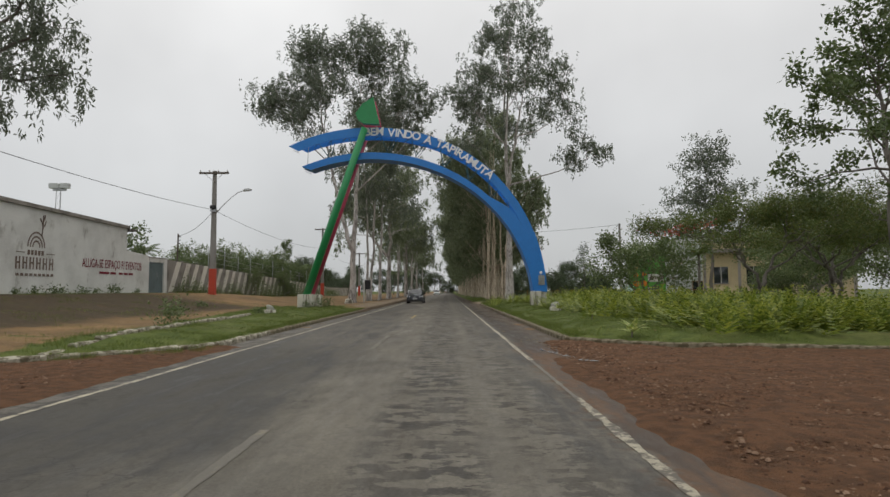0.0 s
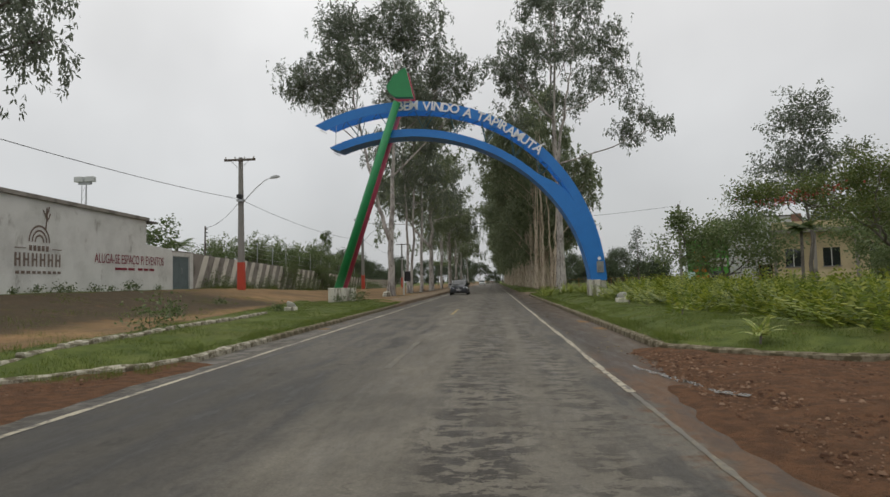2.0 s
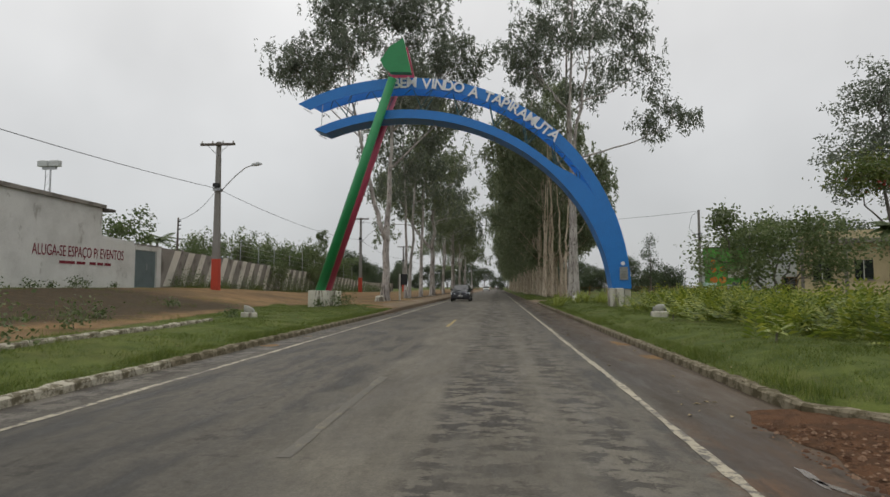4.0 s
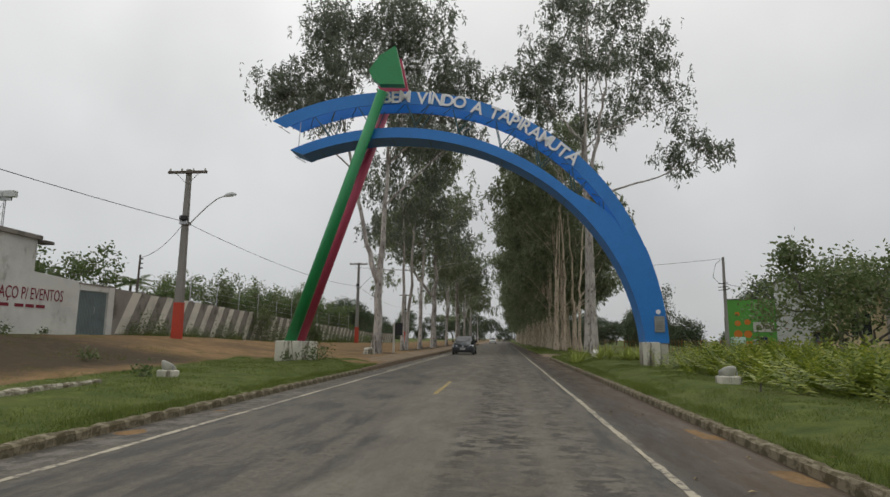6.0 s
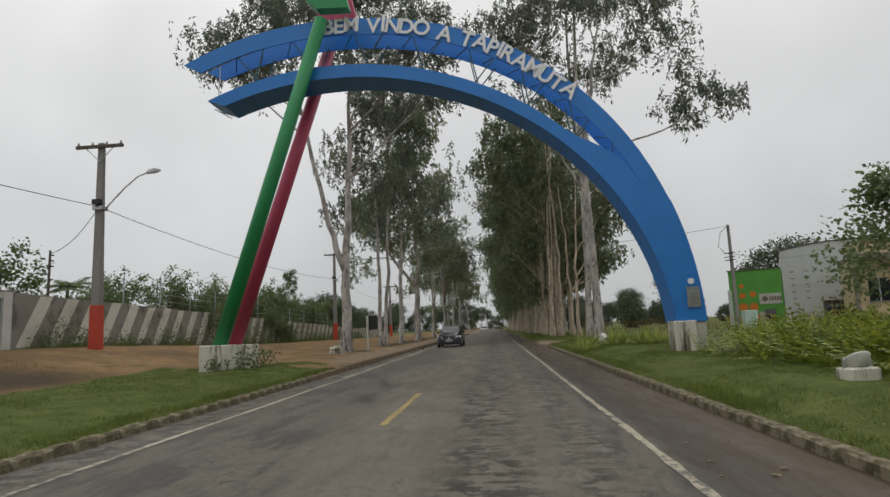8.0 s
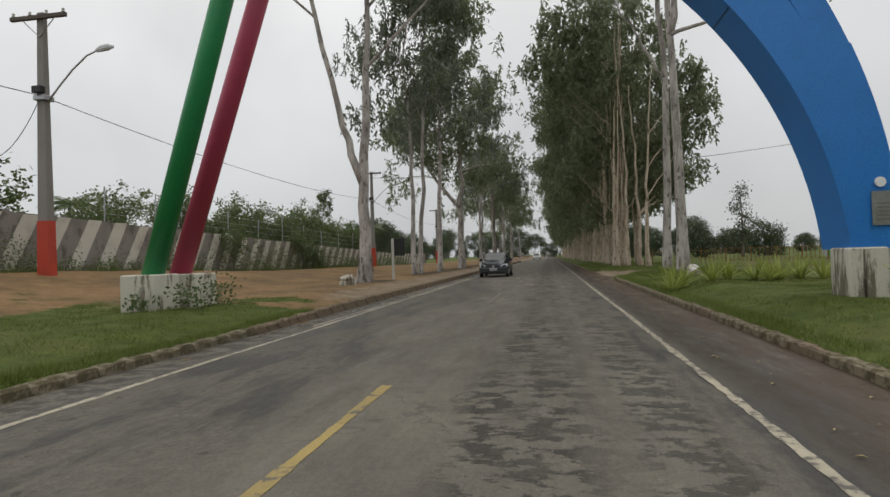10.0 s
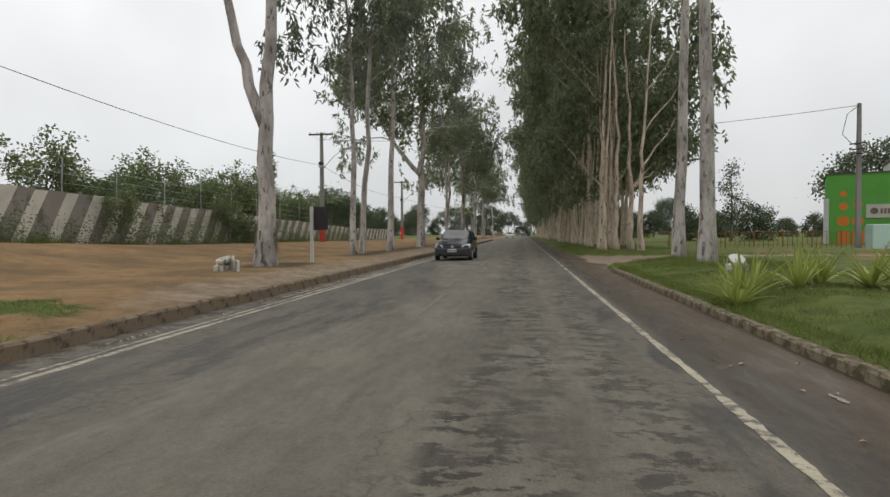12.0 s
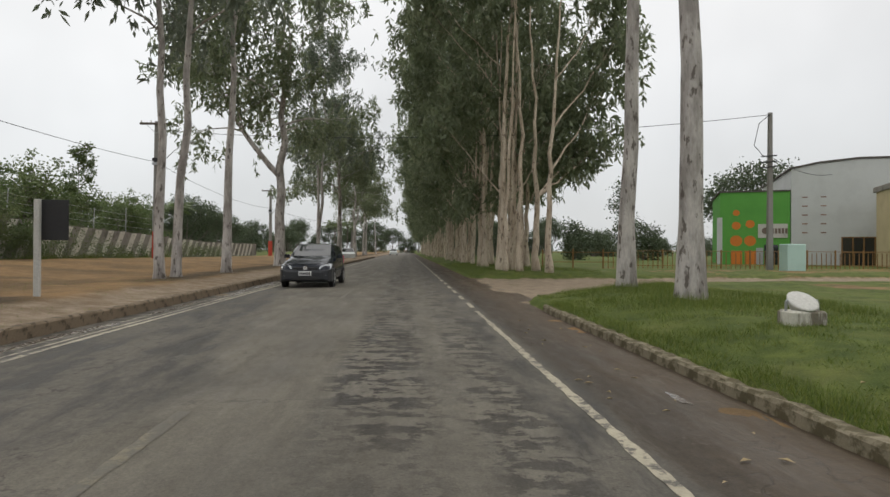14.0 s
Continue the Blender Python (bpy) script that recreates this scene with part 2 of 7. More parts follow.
def ground_material():
    m, nt, b, vec = start_material("grass_and_red_earth", 0.95)
    at = nt.nodes.new("ShaderNodeAttribute")
    at.attribute_name = "earth"
    big = noise_node(nt, vec, 0.35, 6, 0.6)
    medium = noise_node(nt, vec, 2.2, 6, 0.65)
    fine = noise_node(nt, vec, 26, 4, 0.65)
    stone = noise_node(nt, vec, 9, 3, 0.5)
    grass = mix_node(nt, range_node(nt, medium, 0.35, 0.65), (0.045, 0.066, 0.012), (0.1, 0.125, 0.026))
    grass = mix_node(nt, range_node(nt, big, 0.5, 0.7, 0, 0.55), grass, (0.15, 0.135, 0.05))
    earth = mix_node(nt, range_node(nt, medium, 0.3, 0.7), (0.165, 0.098, 0.045), (0.28, 0.18, 0.085))
    earth = mix_node(nt, range_node(nt, big, 0.42, 0.6, 0, 0.65), earth, (0.085, 0.062, 0.034))
    earth = mix_node(nt, range_node(nt, stone, 0.62, 0.68, 0, 0.6), earth, (0.2, 0.145, 0.1))
    at2 = nt.nodes.new("ShaderNodeAttribute")
    at2.attribute_name = "damp"
    humus = mix_node(nt, range_node(nt, medium, 0.4, 0.62), (0.036, 0.028, 0.018), (0.075, 0.055, 0.03))
    earth = mix_node(nt, range_node(nt, math_node(nt, "ADD", at2.outputs["Fac"], math_node(nt, "MULTIPLY", math_node(nt, "SUBTRACT", medium, 0.5), 1.2)), 0.3, 0.7), earth, humus)
    at3 = nt.nodes.new("ShaderNodeAttribute")
    at3.attribute_name = "trodden"
    grit = mix_node(nt, range_node(nt, medium, 0.35, 0.65), (0.165, 0.125, 0.085), (0.27, 0.215, 0.155))
    earth = mix_node(nt, range_node(nt, math_node(nt, "ADD", at3.outputs["Fac"], math_node(nt, "MULTIPLY", math_node(nt, "SUBTRACT", medium, 0.5), 0.9)), 0.3, 0.8), earth, grit)
    f = math_node(nt, "ADD", at.outputs["Fac"], math_node(nt, "MULTIPLY", math_node(nt, "SUBTRACT", math_node(nt, "ADD", medium, math_node(nt, "MULTIPLY", fine, 0.4)), 0.7), 0.9))
    col = mix_node(nt, range_node(nt, f, 0.42, 0.58), grass, earth)
    col = mix_node(nt, 0.5, col, ramp_out(nt, fine), "OVERLAY")
    nt.links.new(col, b.inputs["Base Color"])
    add_bump(nt, b, math_node(nt, "ADD", medium, math_node(nt, "MULTIPLY", fine, 0.5)), 0.8, 0.05)
    return m


def bark_material(name, pale, grey, scar, blotch=2.2):
    m, nt, b, vec = start_material(name, 0.85)
    up = noise_node(nt, vec, blotch, 6, 0.6, (1.6, 1.6, 0.45))
    fl = noise_node(nt, vec, 6.5, 5, 0.6, (1.4, 1.4, 0.5))
    fine = noise_node(nt, vec, 40, 4, 0.6, (1, 1, 0.25))
    col = mix_node(nt, range_node(nt, up, 0.4, 0.6), pale, grey)
    col = mix_node(nt, range_node(nt, fl, 0.58, 0.62, 0, 0.85), col, scar)
    col = mix_node(nt, 0.35, col, ramp_out(nt, fine), "OVERLAY")
    nt.links.new(col, b.inputs["Base Color"])
    add_bump(nt, b, math_node(nt, "ADD", fl, fine), 0.5, 0.03)
    return m


def paint_wear(name, paint, under, wear=0.58, rough=0.6, scale=3.0, stretch=None):
    """Paint worn through to what lies under it."""
    m, nt, b, vec = start_material(name, rough)
    n1 = noise_node(nt, vec, scale, 8, 0.7, stretch)
    n2 = noise_node(nt, vec, 0.8, 4, 0.6)
    fine = noise_node(nt, vec, 35, 4, 0.6)
    f = range_node(nt, math_node(nt, "ADD", math_node(nt, "MULTIPLY", n1, 0.75), math_node(nt, "MULTIPLY", n2, 0.25)), wear - 0.03, wear + 0.03)
    col = mix_node(nt, f, paint, under)
    col = mix_node(nt, range_node(nt, n2, 0.4, 0.7, 0, 0.35), col, tuple(0.6 * u for u in under))
    col = mix_node(nt, 0.35, col, ramp_out(nt, fine), "OVERLAY")
    nt.links.new(col, b.inputs["Base Color"])
    add_bump(nt, b, math_node(nt, "ADD", fine, math_node(nt, "MULTIPLY", f, -0.5)), 0.3, 0.006)
    return m


M = {}
M["asphalt"] = asphalt_material()
M["ground"] = ground_material()
M["line_white"] = paint_wear("worn_white_road_paint", (0.385, 0.345, 0.25), (0.09, 0.08, 0.065), 0.53, 0.6, 9.0)
M["line_faint"] = paint_wear("nearly_gone_road_paint", (0.16, 0.138, 0.088), (0.1, 0.09, 0.068), 0.45, 0.6, 7.0)
M["line_yellow"] = paint_wear("worn_yellow_road_paint", (0.34, 0.25, 0.075), (0.1, 0.09, 0.072), 0.56, 0.6, 7.0)
M["kerb"] = paint_wear("mossy_whitewashed_kerb", (0.23, 0.2, 0.14), (0.1, 0.085, 0.05), 0.475, 0.9, 4.0)
M["kerb_white"] = paint_wear("whitewashed_kerb", (0.4, 0.375, 0.3), (0.12, 0.105, 0.068), 0.49, 0.9, 4.0)
M["line_worn"] = paint_wear("mostly_worn_road_paint", (0.33, 0.3, 0.22), (0.085, 0.072, 0.054), 0.5, 0.7, 9.0)
M["kerb_plain"] = paint_wear("bare_muddy_kerb", (0.19, 0.145, 0.1), (0.085, 0.068, 0.046), 0.52, 0.9, 6.0)
M["red_earth"] = surface("wet_red_earth", (0.165, 0.083, 0.041), (0.07, 0.039, 0.022), 0.95, 0, 55, 6.0, 0.6, 1.0, 0.06, lo=0.42, hi=0.6)
M["pebble"] = leaf_material("earth_clods", (0.06, 0.03, 0.018), (0.15, 0.082, 0.048), (0.3, 0.2, 0.135), 0.0, 0.95)
M["puddle"] = surface("muddy_water", (0.11, 0.09, 0.07), (0.07, 0.055, 0.042), 0.25, 0, 14, 1.0, 0.5, 0.04, 0.004)
M["blade"] = leaf_material("grass_blades", (0.07, 0.11, 0.017), (0.135, 0.185, 0.03), (0.225, 0.245, 0.06), 0.38)
M["bark"] = bark_material("eucalyptus_bark", (0.5, 0.465, 0.43), (0.27, 0.245, 0.225), (0.095, 0.078, 0.065))
M["bark_pale"] = bark_material("pale_peeling_bark", (0.55, 0.47, 0.37), (0.38, 0.31, 0.235), (0.14, 0.11, 0.08), 1.6)
M["bark_old"] = bark_material("grey_rough_bark", (0.2, 0.18, 0.16), (0.13, 0.115, 0.1), (0.07, 0.06, 0.05), 3.0)
M["leaf_euc"] = leaf_material("eucalyptus_leaves", (0.125, 0.15, 0.105), (0.17, 0.2, 0.145), (0.24, 0.265, 0.2), 0.45, 0.45)
M["leaf_dense"] = leaf_material("dark_eucalyptus_leaves", (0.145, 0.18, 0.1), (0.2, 0.24, 0.135), (0.28, 0.31, 0.19), 0.5, 0.5)
M["leaf_tree"] = leaf_material("broad_tree_leaves", (0.075, 0.115, 0.04), (0.115, 0.16, 0.058), (0.18, 0.215, 0.09), 0.42)
M["leaf_light"] = leaf_material("light_green_leaves", (0.1, 0.145, 0.05), (0.15, 0.195, 0.075), (0.21, 0.25, 0.11), 0.42)
M["leaf_flame"] = leaf_material("flame_tree_leaves", (0.08, 0.12, 0.032), (0.13, 0.175, 0.045), (0.2, 0.2, 0.06), 0.42)
M["leaf_far"] = leaf_material("distant_leaves", (0.06, 0.085, 0.05), (0.09, 0.12, 0.065), (0.13, 0.155, 0.09), 0.35, 0.7)
M["leaf_hedge"] = leaf_material("yellow_green_fern_leaves", (0.08, 0.125, 0.016), (0.18, 0.235, 0.03), (0.36, 0.38, 0.06), 0.42)
M["leaf_agave"] = leaf_material("yellow_edged_agave_leaves", (0.16, 0.24, 0.04), (0.32, 0.38, 0.08), (0.5, 0.5, 0.2), 0.3)
M["leaf_dry"] = surface("dry_fibres", (0.35, 0.28, 0.16), (0.2, 0.14, 0.08), 0.9)
M["flower"] = leaf_material("red_blossom", (0.35, 0.05, 0.04), (0.45, 0.08, 0.05), (0.4, 0.12, 0.1), 0.3)
M["blue"] = surface("blue_enamel", (0.02, 0.2, 0.6), (0.017, 0.16, 0.5), 0.42, 0, 25, 0.9, 0.7, 0.08, 0.004)
M["green_paint"] = surface("green_enamel", (0.02, 0.26, 0.085), (0.016, 0.2, 0.065), 0.42, 0, 25, 1.1, 0.6, 0.08, 0.004)
M["red_paint"] = surface("faded_red_enamel", (0.45, 0.05, 0.105), (0.36, 0.045, 0.09), 0.45, 0, 25, 1.1, 0.6, 0.08, 0.004)
M["letter"] = surface("white_letter_paint", (0.85, 0.86, 0.87), (0.7, 0.72, 0.74), 0.5, 0, 30, 2, 0.5, 0.05, 0.003)
M["rod"] = surface("painted_steel_rod", (0.03, 0.11, 0.13), (0.05, 0.05, 0.05), 0.5)
M["plinth"] = paint_wear("flaking_whitewash", (0.6, 0.58, 0.5), (0.19, 0.17, 0.13), 0.53, 0.9, 2.2, (2.2, 2.2, 0.35))
M["plaque"] = surface("weathered_steel_plaque", (0.36, 0.37, 0.36), (0.22, 0.22, 0.2), 0.35, 0.6, 20, 3)
M["plaster"] = paint_wear("dirty_white_plaster", (0.6, 0.6, 0.575), (0.4, 0.39, 0.36), 0.6, 0.9, 1.4, (1, 1, 0.5))
M["plaster_old"] = paint_wear("grey_plaster", (0.27, 0.25, 0.225), (0.15, 0.138, 0.12), 0.55, 0.92, 1.4, (1, 1, 0.5))
M["stripe"] = paint_wear("faded_white_stripe", (0.64, 0.61, 0.54), (0.3, 0.28, 0.24), 0.6, 0.9, 1.7, (1, 1, 0.4))
M["roof_edge"] = surface("dark_roof_edge", (0.12, 0.11, 0.1), (0.07, 0.06, 0.055), 0.9)
M["maroon"] = surface("maroon_lettering", (0.2, 0.03, 0.045), (0.14, 0.03, 0.04), 0.8, rand=0.05)
M["brown_paint"] = surface("faded_brown_paint", (0.16, 0.12, 0.1), (0.28, 0.25, 0.22), 0.85)
M["black"] = surface("black_rubber", (0.015, 0.015, 0.016), (0.03, 0.03, 0.03), 0.6)
M["gate"] = surface("grey_green_steel_gate", (0.2, 0.25, 0.26), (0.14, 0.17, 0.175), 0.5, 0.3, 25, 2)
M["concrete"] = surface("cast_concrete", (0.26, 0.25, 0.235), (0.15, 0.14, 0.125), 0.9, 0, 30, 1.5, 0.7, 0.3, 0.008, (1, 1, 0.3))
M["red_band"] = paint_wear("orange_red_painted_band", (0.52, 0.065, 0.035), (0.25, 0.08, 0.05), 0.64, 0.7, 4)
M["timber"] = surface("weathered_crossarm_timber", (0.13, 0.11, 0.095), (0.08, 0.07, 0.06), 0.9)
M["galv"] = surface("galvanised_steel", (0.4, 0.41, 0.42), (0.28, 0.28, 0.28), 0.4, 0.8)
M["lamp_glass"] = surface("street_lamp_bowl", (0.5, 0.52, 0.52), (0.4, 0.42, 0.42), 0.2)
M["white_plastic"] = paint_wear("chalky_white_paint", (0.52, 0.51, 0.47), (0.36, 0.35, 0.31), 0.62, 0.7, 4)
M["house_yellow"] = surface("pale_yellow_render", (0.5, 0.42, 0.26), (0.38, 0.31, 0.2), 0.9)
M["roof_tile"] = surface("clay_roof_tiles", (0.25, 0.12, 0.07), (0.12, 0.07, 0.05), 0.9)
M["green_wall"] = surface("bright_green_render", (0.115, 0.34, 0.07), (0.08, 0.26, 0.055), 0.85, 0, 25, 0.7, 0.5)
M["orange"] = surface("orange_paint", (0.62, 0.2, 0.04), (0.5, 0.17, 0.04), 0.8)
M["grey_wall"] = surface("pale_grey_render", (0.52, 0.54, 0.53), (0.4, 0.41, 0.4), 0.9, 0, 25, 0.8, 0.6)
M["aqua"] = surface("pale_aqua_paint", (0.45, 0.62, 0.56), (0.36, 0.5, 0.46), 0.8)
M["rust"] = surface("rusty_fence_steel", (0.26, 0.15, 0.06), (0.14, 0.08, 0.04), 0.8, 0.2)
M["brick"] = surface("bare_brick", (0.25, 0.14, 0.1), (0.16, 0.1, 0.08), 0.9, rand=0.2)
M["car_paint"] = surface("dark_metallic_grey_car_paint", (0.022, 0.026, 0.034), (0.03, 0.034, 0.042), 0.13, 0.45, 60, 2, 0.3, 0.02, 0.001)
M["car_plastic"] = surface("dark_bumper", (0.022, 0.024, 0.028), (0.03, 0.03, 0.034), 0.42)
M["tyre"] = surface("tyre_rubber", (0.02, 0.02, 0.02), (0.04, 0.037, 0.033), 0.85)
M["rim"] = surface("silver_wheel_cover", (0.5, 0.5, 0.5), (0.35, 0.34, 0.33), 0.35, 0.7)
M["headlight"] = surface("headlight_lens", (0.6, 0.62, 0.64), (0.35, 0.36, 0.38), 0.08, 0.3)
M["plate"] = surface("white_number_plate", (0.72, 0.72, 0.72), (0.6, 0.6, 0.6), 0.4)
M["glass"], gnt, gb, gvec = start_material("dark_car_glass", 0.03)
gb.inputs["Base Color"].default_value = (0.02, 0.024, 0.026, 1)
gb.inputs["Specular IOR Level"].default_value = 0.9
M["chrome"] = surface("chrome_trim", (0.7, 0.7, 0.7), (0.6, 0.6, 0.6), 0.15, 1.0)


# ---- mesh helpers ----
class Shape:
    """Collects vertices and faces for one mesh."""

    def __init__(self):
        self.v, self.f = [], []

    def add(self, verts, faces):
        n = len(self.v)
        self.v += [tuple(p) for p in verts]
        self.f += [tuple(i + n for i in f) for f in faces]
        return self

    def box(self, x0, x1, y0, y1, z0, z1, bevel=0.0):
        """A box, its upright edges and top edge chamfered by bevel."""
        if not bevel:
            p = [(x, y, z) for z in (z0, z1) for x, y in ((x0, y0), (x1, y0), (x1, y1), (x0, y1))]
            return self.add(p, [(3, 2, 1, 0), (4, 5, 6, 7), (0, 1, 5, 4), (1, 2, 6, 5), (2, 3, 7, 6), (3, 0, 4, 7)])
        b = bevel
        ring = [(x0 + b, y0), (x1 - b, y0), (x1, y0 + b), (x1, y1 - b), (x1 - b, y1), (x0 + b, y1), (x0, y1 - b), (x0, y0 + b)]
        cx, cy = (x0 + x1) / 2, (y0 + y1) / 2
        top = [(x + math.copysign(min(b, abs(cx - x)), cx - x), y + math.copysign(min(b, abs(cy - y)), cy - y)) for x, y in ring]
        p = [(x, y, z0) for x, y in ring] + [(x, y, z1 - b) for x, y in ring] + [(x, y, z1) for x, y in top]
        f = [tuple(range(7, -1, -1)), tuple(range(16, 24))]
        f += [(i + k, (i + 1) % 8 + k, (i + 1) % 8 + k + 8, i + k + 8) for k in (0, 8) for i in range(8)]
        return self.add(p, f)

    def tube(self, pts, radii, sides=8, caps=True, squash=1.0):
        """A tube along pts with a radius at each."""
        pts = [Vector(p) for p in pts]
        n, ref = len(pts), Vector((0.31, 0.95, 0.02))
        vs = []
        for i, p in enumerate(pts):
            d = (pts[min(i + 1, n - 1)] - pts[max(i - 1, 0)]).normalized()
            if abs(d.dot(ref)) > 0.95:
                ref = Vector((1, 0, 0.1))
            u = d.cross(ref).normalized()
            w = u.cross(d)
            r = radii[i] if isinstance(radii, (list, tuple, np.ndarray)) else radii
            for k in range(sides):
                a = 2 * math.pi * k / sides
                vs.append(p + u * (math.cos(a) * r) + w * (math.sin(a) * r * squash))
        fs = [(i * sides + k, i * sides + (k + 1) % sides, (i + 1) * sides + (k + 1) % sides, (i + 1) * sides + k) for i in range(n - 1) for k in range(sides)]
        if caps:
            fs += [tuple(range(sides - 1, -1, -1)), tuple(range((n - 1) * sides, n * sides))]
        return self.add(vs, fs)

    def lathe(self, profile, sides=16, centre=(0, 0, 0)):
        """Turned about the z axis: profile of (radius, z)."""
        cx, cy, cz = centre
        vs = [(cx + r * math.cos(2 * math.pi * k / sides), cy + r * math.sin(2 * math.pi * k / sides), cz + z) for r, z in profile for k in range(sides)]
        fs = [(i * sides + k, i * sides + (k + 1) % sides, (i + 1) * sides + (k + 1) % sides, (i + 1) * sides + k) for i in range(len(profile) - 1) for k in range(sides)]
        fs += [tuple(range(sides - 1, -1, -1)), tuple(range((len(profile) - 1) * sides, len(profile) * sides))]
        return self.add(vs, fs)

    def prism(self, outline, y0, y1):
        """An outline in x, z pushed from y0 to y1."""
        n = len(outline)
        vs = [(x, y0, z) for x, z in outline] + [(x, y1, z) for x, z in outline]
        fs = [tuple(range(n)), tuple(range(2 * n - 1, n - 1, -1))]
        fs += [((i + 1) % n, i, i + n, (i + 1) % n + n) for i in range(n)]
        return self.add(vs, fs)

    def moved(self, m):
        self.v = [tuple(m @ Vector(p)) for p in self.v]
        return self

    def mesh(self, name, mat, smooth=False):
        me = bpy.data.meshes.new(name)
        me.from_pydata(self.v, [], self.f)
        if mat:
            me.materials.append(mat)
        if smooth:
            me.polygons.foreach_set("use_smooth", [True] * len(me.polygons))
        me.update()
        return me


def fix_normals(me):
    bm = bmesh.new()
    bm.from_mesh(me)
    bmesh.ops.recalc_face_normals(bm, faces=bm.faces)
    bm.to_mesh(me)
    bm.free()
    return me


def quads_mesh(name, verts, mat, per=4):
    """A mesh of separate faces, per vertices each, from an array."""
    n = len(verts) // per
    me = bpy.data.meshes.new(name)
    me.vertices.add(len(verts))
    me.vertices.foreach_set("co", np.asarray(verts, dtype=np.float32).ravel())
    me.loops.add(n * per)
    me.loops.foreach_set("vertex_index", np.arange(n * per, dtype=np.int32))
    me.polygons.add(n)
    me.polygons.foreach_set("loop_start", np.arange(0, n * per, per, dtype=np.int32))
    me.update(calc_edges=True)
    me.materials.append(mat)
    return me


def part(name, shape, mat, parent, label="", smooth=False, fix=True):
    """One mesh object under a thing or a part."""
    if isinstance(shape, Shape):
        shape = shape.mesh(name, mat, smooth)
        if fix and len(shape.polygons) < 5000:
            fix_normals(shape)
    ob = new(name, shape)
    if parent is not None:
        ob.parent = parent
    if label:
        ob["label"] = label
    return ob


def thing(name, x, y, z, label, category, group="", turn=0.0, kind=""):
    ob = new(name)
    ob.empty_display_size = 0.2
    ob.matrix_world = pose(x, y, z, 0, 0, turn)
    return tagged(ob, label, category, group, kind)


def solid(name, shape, mat, label, category, group="", at=(0, 0, 0), turn=0.0, smooth=False, kind=""):
    """A thing of one single mesh."""
    ob = part(name, shape, mat, None, "", smooth)
    ob.matrix_world = pose(*at, 0, 0, turn)
    return tagged(ob, label, category, group, kind)


def text_mesh(word, size, depth, mat, name="letter", bold=0.0):
    """Raised lettering in the built-in font, in the x, z plane, facing -y, its baseline's start at the origin; gives mesh and width."""
    cu = bpy.data.curves.new(name, "FONT")
    cu.body, cu.size, cu.extrude, cu.offset = word, size, depth, bold
    cu.resolution_u = 4
    tmp = bpy.data.objects.new(name, cu)
    scene.collection.objects.link(tmp)
    dg = bpy.context.evaluated_depsgraph_get()
    me = bpy.data.meshes.new_from_object(tmp.evaluated_get(dg))
    bpy.data.objects.remove(tmp)
    me.transform(Matrix.Rotation(radians(90), 4, "X"))
    me.materials.clear()
    me.materials.append(mat)
    xs = [v.co.x for v in me.vertices] or [0]
    return me, min(xs), max(xs)


def step(a, b, x):
    t = np.clip((x - a) / (b - a), 0, 1)
    return t * t * (3 - 2 * t)


def wobble(x, y, f, seed=0.0):
    return noise.noise(Vector((x * f + seed, y * f - seed, seed * 0.37)))


# ---- the ground: one sheet ----
KERB_L, KERB_R = -5.25, 2.72


def smooth_min(a, b, k=0.9):
    h = max(k - abs(a - b), 0) / k
    return min(a, b) - h * h * k * 0.25


def inside_left(x, y):
    """Metres inside the raised left verge."""
    return smooth_min(KERB_L - x, (y - 18.25 - x) / 1.41)


def inside_right(x, y):
    """Metres inside the raised right verge; a track crosses it past y = 55."""
    d = smooth_min(smooth_min(x - KERB_R, (y - 14.25 + 0.96 * (x - 2.85)) / 1.386), (y - 12.85 + 0.28 * (x - 4.6)) / 1.04)
    if y < 61.0:
        return smooth_min(d, (55.0 - y + 0.9 * (x - 2.72)) / 1.35)
    return smooth_min(x - KERB_R + 0.1, (y - 66.5 - 0.05 * (x - 2.5)))


def ground_height(x, y):
    if x < -1.2:
        d = inside_left(x, y)
        h = -0.03 + 0.16 * float(step(0.0, 0.16, d))
        h += 0.16 * float(step(0.2, 2.2, d))
        bank = 1 - 0.5 * float(step(42, 66, y)) - 0.25 * float(step(66, 110, y))
        h += float(step(-10.0, -19.0, x)) * (1.0 * bank - 0.08)
    else:
        d = inside_right(x, y)
        h = -0.03 + 0.16 * float(step(0.0, 0.16, d))
        h += 0.2 * float(step(0.15, 1.7, d)) * (1 - 0.6 * float(step(7, 12, x))) * (1 - 0.4 * float(step(56, 75, y)))
    if abs(x + 1.2) > 3.5:
        h += 0.035 * wobble(x, y, 0.8, 3.1) + 0.02 * wobble(x, y, 2.3, 9.0)
        if d < 0:
            h += 0.02
    return h


